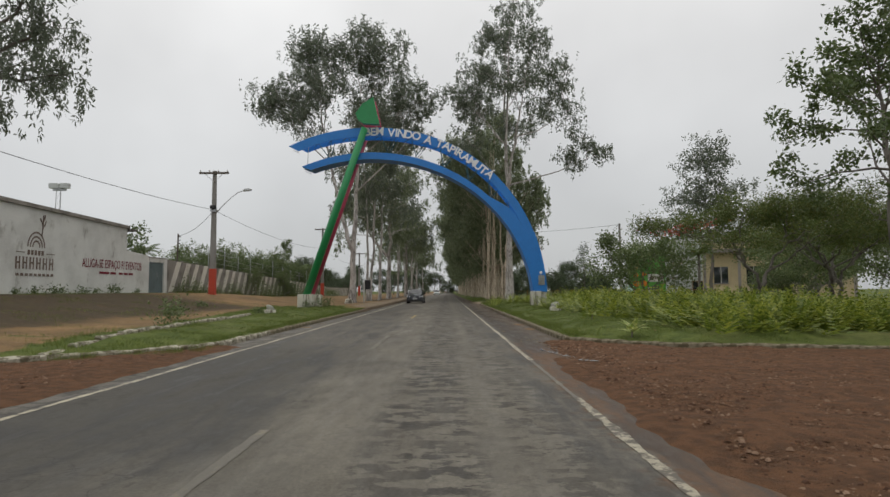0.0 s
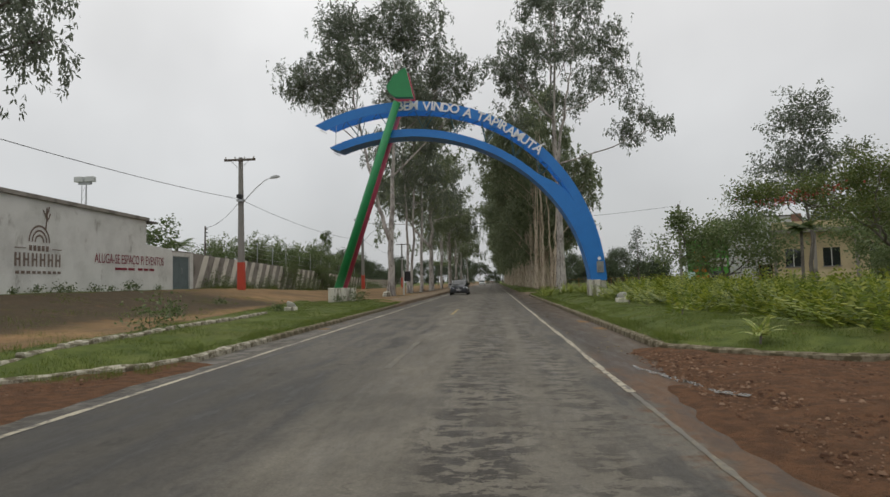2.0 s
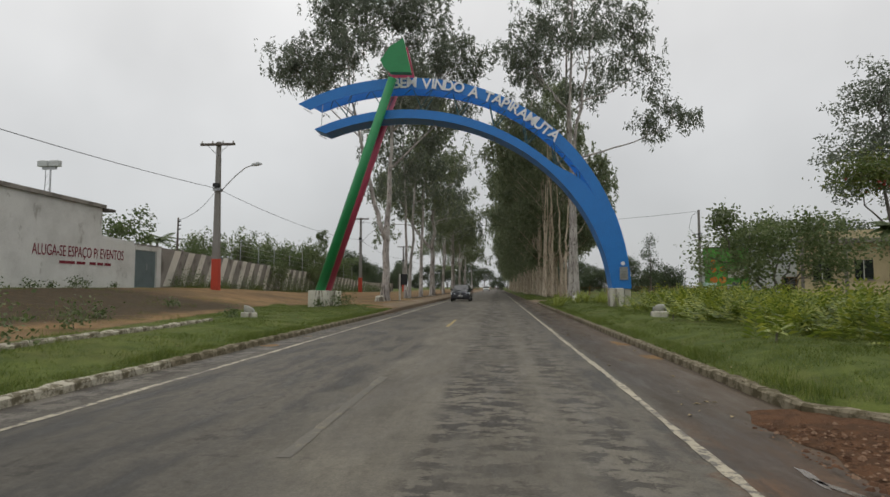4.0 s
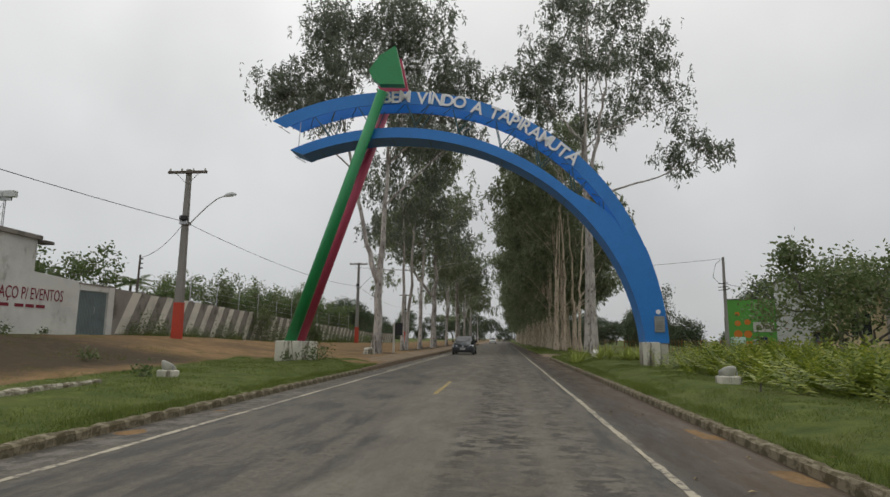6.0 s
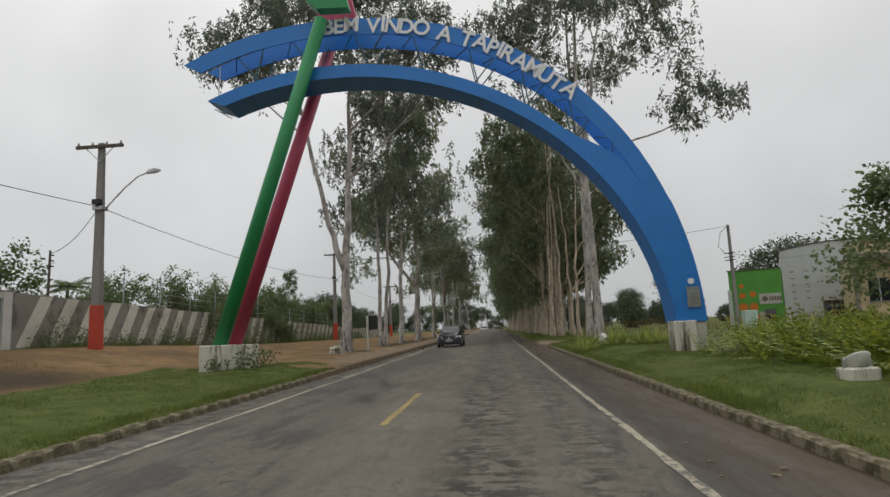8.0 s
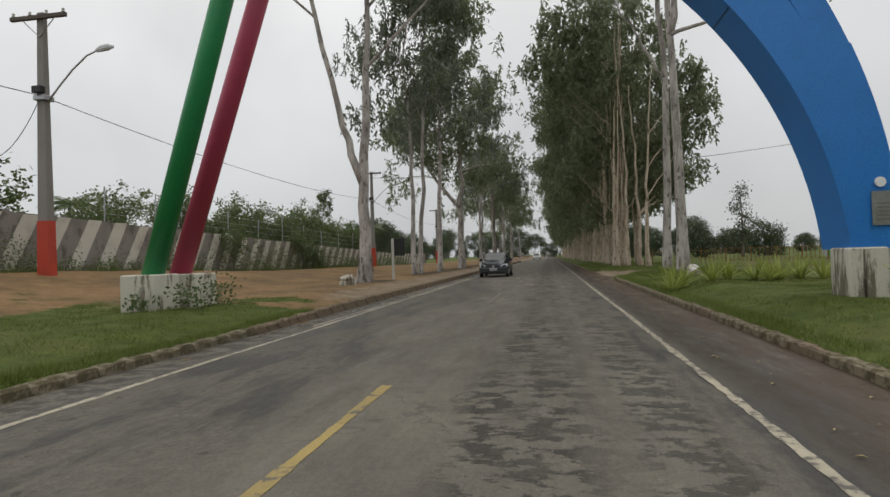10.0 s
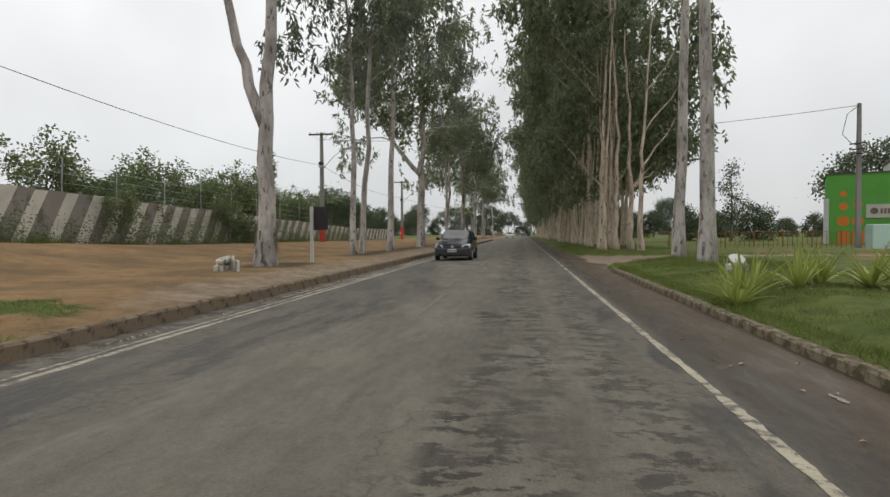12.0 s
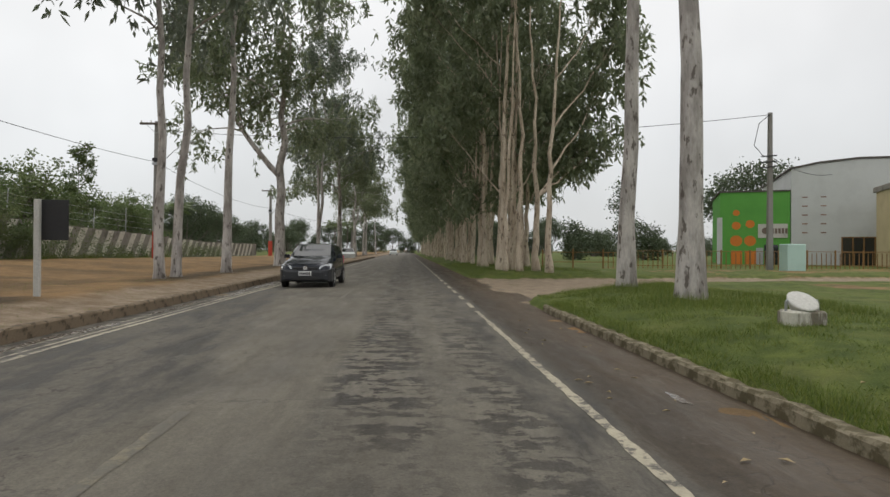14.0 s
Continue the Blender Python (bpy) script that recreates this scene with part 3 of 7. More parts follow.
def earth_amount(x, y):
    """1: bare red earth, 0: grass."""
    e = 0.0
    n = 0.5 * wobble(x, y, 0.35, 5.0) + 0.3 * wobble(x, y, 1.1, 2.0)
    if x < -1.2:
        d = inside_left(x, y)
        if d < 0.05:
            e = 0.8 + 0.3 * n
        else:
            edge = -7.75 - 0.14 * max(y - 15, 0)
            back = float(step(edge, edge - 0.9, x + 0.35 * n))
            far = float(step(37.2, 40.2, y + n * 1.8))
            e = max(back * (0.75 + 0.5 * n), far * (0.92 + 0.25 * n))
            e *= 1 - 0.75 * float(step(-17.4, -19.0, x)) * (0.6 + n)
            e = min(e, 1 - 0.9 * math.exp(-((x + 7.4) / 1.5) ** 2 - ((y - 40.0) / 1.0) ** 2))
            if x < -20.2:
                e = 0.2
            if y > 80:
                e *= 0.8
    else:
        d = inside_right(x, y)
        if d < 0.05:
            e = 0.9 + 0.2 * n if y < 20 else 0.75 + 0.4 * n
            if y > 61:
                e = 0.75 + 0.4 * n
        else:
            e = 0.05 + 0.1 * n
            if x > 12 and 56 < y < 80:
                e = 0.35 + n
    return min(max(e, 0), 1)


def spaced(marks):
    out = []
    for a, b, s in marks:
        k = max(1, round((b - a) / s))
        out += [a + (b - a) * i / k for i in range(k)]
    return out + [marks[-1][1]]


gx = spaced([(-3000, -600, 600), (-600, -120, 80), (-120, -40, 10), (-40, -21, 1.5), (-21, -10.5, 0.45), (-10.5, -5.7, 0.22), (-5.7, -4.9, 0.08), (-4.9, 2.4, 0.85),
             (2.4, 3.2, 0.08), (3.2, 8.0, 0.25), (8, 20, 0.8), (20, 60, 4), (60, 160, 20), (160, 640, 80), (640, 3000, 590)])
gy = spaced([(-400, -60, 85), (-60, -6, 6), (-6, 8, 0.9), (8, 16, 0.16), (16, 46, 0.4), (46, 60, 0.25), (60, 70, 0.3), (70, 110, 1.5), (110, 200, 9), (200, 600, 80), (600, 4000, 425)])
gs = Shape()
gs.v = [(x, y, ground_height(x, y)) for y in gy for x in gx]
nx = len(gx)
gs.f = [(j * nx + i, j * nx + i + 1, (j + 1) * nx + i + 1, (j + 1) * nx + i) for j in range(len(gy) - 1) for i in range(nx - 1)]
ground_me = gs.mesh("ground", M["ground"], True)
attr = ground_me.attributes.new("earth", "FLOAT", "POINT")
attr.data.foreach_set("value", [earth_amount(x, y) for y in gy for x in gx])
attr2 = ground_me.attributes.new("damp", "FLOAT", "POINT")
attr2.data.foreach_set("value", [0.72 * float(step(-9.6, -12.4, x + 1.2 * wobble(x, y, 0.3, 4.0))) * (1 - float(step(33, 40, y)))
                                 + 0.85 * math.exp(-((x + 7.9) / 1.4) ** 2 - ((y - 51.0) / 2.2) ** 2) + 0.7 * math.exp(-((x + 7.7) / 1.2) ** 2) * float(step(56, 60, y)) for y in gy for x in gx])
def trodden(x, y):
    """1 on the gravelled track and on the path along the left kerb."""
    if x > 0:
        return float(inside_right(x, y) < 0.1 and y > 52)
    return float(step(-7.6, -6.4, x)) * float(step(39, 43, y)) * 0.75


attr3 = ground_me.attributes.new("trodden", "FLOAT", "POINT")
attr3.data.foreach_set("value", [trodden(x, y) for y in gy for x in gx])
ground = tagged(new("ground", ground_me), "grass verges and trodden red earth beside the road", "ground", kind="structure")

# ---- the road and its paint ----
rs = Shape()
ry = spaced([(-60, 0, 6), (0, 60, 0.5), (60, 140, 4), (140, 520, 38)])
rx = [-5.65, -5.4, -5.2, -4.4, -3.4, -2.4, -1.6, -0.8, 0.2, 1.2, 1.8, 2.5, 2.72, 2.97, 3.17]
for y in ry:
    for x in rx:
        crown = 0.02 * (1 - ((x + 1.4) / 4.2) ** 2) if -5.3 < x < 2.8 else -0.01
        rs.v.append((x + (0.12 * wobble(x, y, 0.9, 4.0) if x in (-5.65, 3.17) else 0), y, crown + 0.004 + 0.006 * wobble(x, y, 0.6, 1.0)))
rs.f = [(j * len(rx) + i, j * len(rx) + i + 1, (j + 1) * len(rx) + i + 1, (j + 1) * len(rx) + i) for j in range(len(ry) - 1) for i in range(len(rx) - 1)]
road = tagged(part("road", rs, M["asphalt"], None, "", True), "worn patched grey asphalt road with clay film and damp shoulders", "road", kind="structure")


def road_z(x):
    return 0.02 * (1 - ((x + 1.4) / 4.2) ** 2) + 0.004


def road_line(x, y0, y1, width, ragged=0.0, seed=0.0):
    """A painted strip that follows the road, with a worn outline."""
    s = Shape()
    n = max(2, int((y1 - y0) / (0.12 if y0 < 56 else 0.35)))
    for i in range(n + 1):
        y = y0 + (y1 - y0) * i / n
        w = width / 2 * (1 + ragged * 0.6 * wobble(seed, y, 2.0, 7.7) + ragged * 0.7 * wobble(seed, y, 7.0, 1.7))
        ox = 0.02 * wobble(seed, y, 0.25, 1.2)
        for k in (-1, 1):
            s.v.append((x + ox + k * w, y, road_z(x) + 0.006 * wobble(x, y, 0.6, 1.0) + 0.004))
    s.f = [(2 * i, 2 * i + 1, 2 * i + 3, 2 * i + 2) for i in range(n)]
    return s


markings = thing("road_marking", 0, 0, 0, "worn white edge lines and faded yellow centre dashes on asphalt", "road marking", kind="structure")
part("edge_line", road_line(-4.45, -20, 210, 0.085, 0.5, 1), M["line_white"], markings)
part("edge_line", road_line(-4.62, 36, 120, 0.05, 0.8, 2), M["line_white"], markings)
part("edge_line", road_line(1.33, -20, 6.9, 0.085, 0.8, 3), M["line_worn"], markings)
part("edge_line", road_line(1.33, 6.9, 10.6, 0.05, 0.95, 5), M["line_faint"], markings)
part("edge_line", road_line(1.33, 10.6, 52.4, 0.085, 0.75, 4), M["line_white"], markings)
y = 53.1
while y < 150:
    part("edge_line", road_line(1.33, y, y + 1.15, 0.1, 0.4, y), M["line_white"], markings)
    y += 2.2
for y in (1.4, 12.6, 26.9, 41.0, 55.5, 69.5, 83.5, 97.5, 111.5):
    part("centre_dash", road_line(-1.73, y, y + 3.9, 0.1, 0.5, y), M["line_yellow" if 20 < y < 30 else "line_faint"], markings)


def puddle(x, y, rx_, ry_, seed, turn=0.0):
    s = Shape()
    n = 26
    zc = (0.0145 if x < 2.3 else 0.03)
    s.v = [(0, 0, 0)] + [(rx_ * math.cos(a) * r, ry_ * math.sin(a) * r, 0) for k in range(n)
                         for a, r in [(2 * math.pi * k / n, 1 + 0.45 * wobble(math.cos(2 * math.pi * k / n) * 1.2, math.sin(2 * math.pi * k / n) * 1.2, 1.5, seed))]]
    s.f = [(0, 1 + k, 1 + (k + 1) % n) for k in range(n)]
    ob = solid("puddle", s, M["puddle"], "shallow muddy puddle on the road edge", "puddle", "puddles", (x, y, zc), turn)
    return ob


g = random.Random(15)
for k in range(9):        # a broken trickle along the washed edge
    u = k / 8
    puddle(1.78 + 0.55 * u + g.uniform(-0.05, 0.05), 12.5 - 2.1 * u, g.uniform(0.03, 0.09), g.uniform(0.1, 0.26), 20 + k, 15 + g.uniform(-25, 25))
for k in range(4):
    puddle(2.05 - 0.12 * k, 10.1 - 0.28 * k, g.uniform(0.03, 0.07), g.uniform(0.08, 0.2), 40 + k, -30 + g.uniform(-20, 20))
for px, py, pa, pb, sd in ((2.2, 37.4, 0.03, 0.14, 4), (2.2, 42.3, 0.04, 0.12, 5), (2.2, 45.2, 0.05, 0.22, 6), (-4.95, 12.9, 0.1, 0.7, 7)):
    puddle(px, py, pa, pb, sd)

g = random.Random(31)
y = 35.0
while y < 66:        # water standing in the left gutter
    puddle(g.uniform(-5.02, -4.8), y, g.uniform(0.04, 0.13), g.uniform(0.35, 1.1), 60 + y, g.uniform(-4, 4))
    y += g.uniform(1.4, 3.2)
part("edge_line", road_line(-4.85, 44, 90, 0.045, 0.95, 6), M["line_worn"], markings)


# red earth fans washed over the edge of the road at the side turnings
def earth_fan(name, side, edge, y0, y1, label):
    s = Shape()
    cols = spaced([(0, 5.0, 0.13), (5, 8, 0.4), (8, 18, 2.0)])
    rows_ = spaced([(y0, 1, 1.0), (1, y1, 0.13)])
    for y in rows_:
        e = edge + (0.55 * float(step(10, 14, y)) if side > 0 else 0) + side * (0.22 * wobble(0, y, 0.5, 6.0 + side) + 0.12 * wobble(0, y, 2.1, 3.0))
        for c in cols:
            x = e + side * c
            z = (0.012 if c == 0 else 0.03) + 0.045 * min(c, 1) * (0.5 + wobble(x, y, 0.9, 8.0)) + min(c * 2, 1) * (0.03 * wobble(x, y, 2.6, 4.0) + 0.012 * abs(wobble(x, y, 5.5, 1.0)) + 0.012 * wobble(x, y, 11.0, 2.0))
            if side > 0:        # a runnel that holds the water
                z *= 0.25 + 0.75 * float(step(0.1, 0.4, abs(x - 1.96 - 0.27 * (11.6 - y)))) if 9.6 < y < 13 else 1
            s.v.append((x, y, max(z, 0.008)))
    n = len(cols)
    s.f = [(j * n + i, j * n + i + 1, (j + 1) * n + i + 1, (j + 1) * n + i) for j in range(len(rows_) - 1) for i in range(n - 1)]
    return tagged(part(name, s, M["red_earth"], None, "", True), label, "earth", kind="structure")


earth_fan("earth_apron", 1, 1.72, -30, 14.6, "churned wet red earth at the side turning")
earth_fan("earth_apron", -1, -4.85, -30, 13.4, "dry red earth at the side turning")


# ---- plants ----
rng = np.random.default_rng(7)


def unit(v):
    return v / (np.linalg.norm(v) + 1e-9)


def leaf_quads(centres, length, width, droop, gen):
    """Long pointed leaves hanging about each centre."""
    n = len(centres)
    d = gen.normal(size=(n, 3)) * np.array([1, 1, 0.8])
    d[:, 2] -= droop
    d /= np.linalg.norm(d, axis=1)[:, None]
    s = np.cross(d, gen.normal(size=(n, 3)))
    s /= np.linalg.norm(s, axis=1)[:, None] + 1e-9
    ln = (length * gen.uniform(0.65, 1.35, n))[:, None]
    wd = (width * gen.uniform(0.7, 1.3, n))[:, None]
    q = np.stack([centres, centres + d * ln * 0.45 + s * wd, centres + d * ln, centres + d * ln * 0.45 - s * wd], axis=1)
    return q.reshape(-1, 3)


def hung(gen, c, m, spread, hang):
    """Leaf places of one clump: strands that hang from it, or a loose ball where hang is 0."""
    if not hang:
        return c + gen.normal(size=(m, 3)) * spread * np.array([1, 1, 0.9])
    k = max(3, m // 10)
    top = c + gen.normal(size=(k, 3)) * spread * np.array([0.95, 0.95, 0.7])
    i = gen.integers(0, k, m)
    p = top[i] + gen.normal(size=(m, 3)) * 0.06
    p[:, 2] -= gen.uniform(0, 1, m) * hang * gen.uniform(0.3, 1.2, k)[i]
    return p


def bend(start, direction, length, n, gen, rise=0.0, shake=0.12):
    """A crooked branch; rise > 0 turns it upwards, < 0 lets it hang."""
    p, d = np.array(start, float), unit(np.array(direction, float))
    pts = [p.copy()]
    for _ in range(n):
        d = unit(d + gen.normal(size=3) * shake + np.array([0, 0, rise]))
        p = p + d * length / n
        pts.append(p.copy())
    return pts


def grow_tree(seed, height, crown_low, radius, trunk_r, stems=((0, 0),), limbs=16, twigs=6, per_clump=38, clump=0.75, leaf=(0.26, 0.045), droop=1.1,
              shape="vase", fork=None, lean=0.03, trunk_sides=12, bare=0.0, low_limbs=0, extra=(), hang=0.0):
    """Trunk shape, limb shape, leaf vertices of one tree standing at the origin."""
    gen = np.random.default_rng(seed)
    trunk, limb_shape, centres = Shape(), Shape(), []
    axes = []
    for sx, sy in stems:
        h = height * gen.uniform(0.88, 1.0) * (0.6 if shape == "dome" else 1.0)
        lean_v = np.array([gen.normal() * lean + sx * 0.02, gen.normal() * lean + sy * 0.02, 1])
        n = 12
        pts = [np.array([sx, sy, -0.25])]
        for i in range(1, n + 1):
            z = h * i / n
            pts.append(np.array([sx, sy, 0]) + lean_v * z + np.append(gen.normal(size=2) * 0.012 * height * (i / n), 0))
        rad = [trunk_r * (1.35 if i == 0 else (1 - 0.9 * (i / n) ** 0.9)) for i in range(n + 1)]
        # root flare
        trunk.tube([pts[0], pts[0] + np.array([0, 0, 0.45])] + pts[1:], [rad[0] * 1.15, trunk_r * 1.08] + rad[1:], trunk_sides)
        axes.append((np.array(pts), rad))
    if fork:
        fz, fdir, flen, fr = fork
        base_pts, rad = axes[0]
        k = int(np.searchsorted(base_pts[:, 2], fz))
        f = bend(base_pts[k - 1] * 0.4 + base_pts[k] * 0.6, fdir, flen, 10, gen, 0.1, 0.05)
        rr = [fr * (1 - 0.85 * i / 10) for i in range(11)]
        trunk.tube(f, rr, trunk_sides)
        axes.append((np.array(f), rr))
    az0 = gen.uniform(0, 6.28)
    total = limbs * len(axes)
    for ez, ed, elen in extra:        # single long limbs that reach out of the crown
        pts, rad = axes[0]
        k = min(int(np.searchsorted(pts[:, 2], ez)), len(pts) - 1)
        br = bend(pts[k], ed, elen, 9, gen, 0.02, 0.09)
        limb_shape.tube(br, [0.1 * (1 - 0.85 * j / 9) for j in range(10)], 5, False)
        for j in range(4, 10):
            for _ in range(3):
                tw = bend(br[j], gen.normal(size=3) + np.array([0, 0, 0.3]), gen.uniform(0.7, 1.5), 3, gen, 0.0, 0.2)
                limb_shape.tube(tw, [0.03, 0.022, 0.015, 0.006], 3, False)
                centres.append(tw[-1] + gen.normal(size=(int(per_clump * 1.2), 3)) * clump * np.array([0.4, 0.4, 0.36]))
    for i in range(total):
        pts, rad = axes[i % len(axes)]
        top = pts[-1][2]
        u = ((i // len(axes)) + gen.uniform(0, 0.8)) / limbs
        low = crown_low + (0 if i >= low_limbs else -0.25 * crown_low)
        z = low + (top - low) * u
        k = min(max(int(np.searchsorted(pts[:, 2], z)), 1), len(pts) - 1)
        a, b_ = pts[k - 1], pts[k]
        t = (z - a[2]) / max(b_[2] - a[2], 1e-3)
        if not 0 <= t <= 1:
            continue
        start = a + (b_ - a) * t
        az_ = az0 + i * 2.4 + gen.normal() * 0.3
        prof = {"vase": 0.45 + 0.75 * math.sin(math.pi * min(u * 0.75 + 0.25, 1.0)) * (1 - 0.25 * u), "column": 0.9 - 0.55 * u ** 2, "dome": 1.05 - 0.6 * u ** 2,
                "cone": 1.0 - 0.88 * u}[shape]
        ln = radius * prof * gen.uniform(0.75, 1.2)
        el_ = {"vase": 0.95, "column": 0.6, "dome": 0.35, "cone": 0.25}[shape] + gen.normal() * 0.2 + 0.35 * u
        d = (math.cos(az_) * math.cos(el_), math.sin(az_) * math.cos(el_), math.sin(el_))
        br = bend(start, d, ln * 1.15, 6, gen, -0.06 if shape != "vase" else -0.03)
        r0 = max(rad[k] * 0.45, 0.03)
        limb_shape.tube(br, [r0 * (1 - 0.8 * j / 6) for j in range(7)], 5, False)
        for j in range(twigs):
            s = 0.3 + 0.7 * (j + gen.uniform(0, 0.9)) / twigs
            q = min(int(s * 6), 5)
            st = br[q] + (br[q + 1] - br[q]) * (s * 6 - q)
            dirn = unit(br[q + 1] - br[q]) + gen.normal(size=3) * 0.75
            tw = bend(st, dirn, ln * gen.uniform(0.18, 0.42) + 0.3, 3, gen, 0.02, 0.2)
            limb_shape.tube(tw, [r0 * 0.3, r0 * 0.22, r0 * 0.15, 0.008], 3, False)
            if gen.uniform() < bare:
                continue
            for c, frac in ((tw[-1], 1.0), (tw[1], 0.55)):
                m = int(per_clump * frac * gen.uniform(0.6, 1.4))
                centres.append(hung(gen, c, m, clump * 0.37, hang))
    cs = np.concatenate(centres)
    return trunk, limb_shape, leaf_quads(cs, leaf[0], leaf[1], droop, gen)


def lobe_tree(seed, trunk_r, stems, lobes, leaf=(0.3, 0.05), droop=0.9, per_clump=60, clump=0.4, density=1.0, trunk_sides=12, low=0.0, hang=0.0):
    """A tree whose crown is made of rounded lobes (centre, radii): stems are (points, radius) axes; each lobe gets a limb, its clumps get twigs."""
    gen = np.random.default_rng(seed)
    trunk, limb_shape, centres = Shape(), Shape(), []
    axes = []
    for pts, r0 in stems:
        pts = [np.array(p, float) for p in pts]
        n = 14
        fine = []
        for i in range(n + 1):
            u = i / n * (len(pts) - 1)
            k = min(int(u), len(pts) - 2)
            fine.append(pts[k] + (pts[k + 1] - pts[k]) * (u - k) + (np.append(gen.normal(size=2) * 0.05, 0) if 0 < i < n else 0))
        rr = [r0 * (1 - 0.85 * (i / n) ** 0.95) for i in range(n + 1)]
        if pts[0][2] <= 0.01:
            fine = [fine[0] - np.array([0, 0, 0.3]), fine[0] + np.array([0, 0, 0.25])] + fine[1:]
            rr = [r0 * 1.5, r0 * 1.22] + rr[1:]
        trunk.tube(fine, rr, trunk_sides)
        axes.append((np.array(fine), rr))
    for cx, cy, cz, ax, ay, az in lobes:
        c = np.array([cx, cy, cz], float)
        best = None
        for pts, rr in axes:
            for i, p in enumerate(pts):
                drop_ = c[2] - p[2]
                score = np.linalg.norm(c[:2] - p[:2]) + abs(drop_ - 0.9 * np.linalg.norm(c[:2] - p[:2]) - 0.8)
                if (drop_ > -0.5 or p[2] < low + 0.6) and p[2] >= low and (best is None or score < best[0]):
                    best = (score, p, rr[i])
        _, p, r = best
        r = max(r * 0.6, 0.035)
        mid_ = p * 0.5 + c * 0.5 + np.array([0, 0, -0.06 * np.linalg.norm(c - p)]) + gen.normal(size=3) * 0.15
        limb = [p * (1 - u) ** 2 + mid_ * 2 * u * (1 - u) + c * u * u + (gen.normal(size=3) * 0.06 if 0 < u < 1 else 0) for u in np.linspace(0, 1, 8)]
        limb_shape.tube(limb, [r * (1 - 0.7 * i / 7) for i in range(8)], 6, False)
        count_ = max(6, int(density * 1.9 * (ax * ay + ay * az + ax * az)))
        for _ in range(count_):
            d = unit(gen.normal(size=3) + np.array([0, 0, 0.15]))
            q = c + d * np.array([ax, ay, az]) * gen.uniform(0.45, 1.05)
            st = limb[int(gen.integers(4, 8))]
            tw = [st, st * 0.5 + q * 0.5 + gen.normal(size=3) * 0.12, q]
            limb_shape.tube(tw, [r * 0.24, r * 0.16, 0.008], 3, False)
            m = int(per_clump * gen.uniform(0.5, 1.5))
            s_ = clump * gen.uniform(0.7, 1.25)
            centres.append(hung(gen, q, m, s_, hang))
    return trunk, limb_shape, leaf_quads(np.concatenate(centres), leaf[0], leaf[1], droop, gen)


def tree(name, x, y, label, category="tree", group="", bark="bark", leaves="leaf_euc", turn=0.0, z=None, size=1.1, **kw):
    t, l, q = (lobe_tree if "lobes" in kw else grow_tree)(**kw)
    ob = thing(name, x, y, ground_height(x, y) if z is None else z, label, category, group, turn)
    ob.scale = (size, size, size)
    part("trunk", t, M[bark], ob, "", True, False)
    part("branchwork", l, M[bark], ob, "", True, False)
    part("crown", quads_mesh("crown", q, M[leaves]), None, ob)
    return ob


def plant_copy(ob, x, y, turn, scale=1.0, z=None, tall=None):
    m = pose(x, y, ground_height(x, y) if z is None else z, 0, 0, turn) @ Matrix.Diagonal((scale, scale, tall or scale, 1))
    return copy_thing(ob, m)


# tall eucalyptus by the arch, on both sides of the road
big_left = tree("eucalyptus_tree", -8.08, 50.4, size=1.17, label="tall forked eucalyptus with mottled grey bark beside a dirt verge", group="roadside eucalyptus", seed=11, trunk_r=0.25, low=5.6, density=1.9, leaf=(0.23, 0.038), droop=1.1, per_clump=86, clump=0.4, hang=0.7, trunk_sides=16,
                stems=((((0, 0, 0), (0.06, 0, 4.4), (0.3, 0.2, 9.5), (0.5, 0.2, 15.5)), 0.25), (((0.03, 0, 3.7), (-0.75, -0.1, 6.2), (-1.9, -0.3, 11.5), (-2.6, -0.3, 16)), 0.165)),
                lobes=((-5.0, 0, 14.5, 1.9, 2.1, 1.4), (-4.0, 0.8, 16.1, 2.1, 2.2, 1.6), (-2.0, 0, 18.0, 2.2, 2.4, 1.7), (0.5, 0, 18.2, 1.9, 2.2, 1.5), (2.4, 0.3, 16.9, 2.0, 2.2, 1.7), (4.0, 0, 14.5, 1.7, 2.0, 1.6),
                       (4.7, 0.4, 12.4, 1.1, 1.3, 1.1), (-1.5, -2.4, 15.2, 2.1, 1.7, 1.6), (1.0, 2.4, 15.0, 2.2, 1.7, 1.6), (1.6, -1.8, 13.3, 1.6, 1.5, 1.3), (-3.0, -1.3, 13.0, 1.3, 1.4, 0.9),
                       (-6.3, 0.1, 15.3, 1.3, 1.5, 1.2), (-3.2, 0, 18.9, 1.7, 1.8, 1.2), (0.9, 0.2, 20.0, 1.5, 1.6, 1.0), (5.2, 0.1, 15.4, 1.2, 1.4, 1.1), (2.9, -0.6, 18.6, 1.5, 1.6, 1.1)))
gq = random.Random(12)
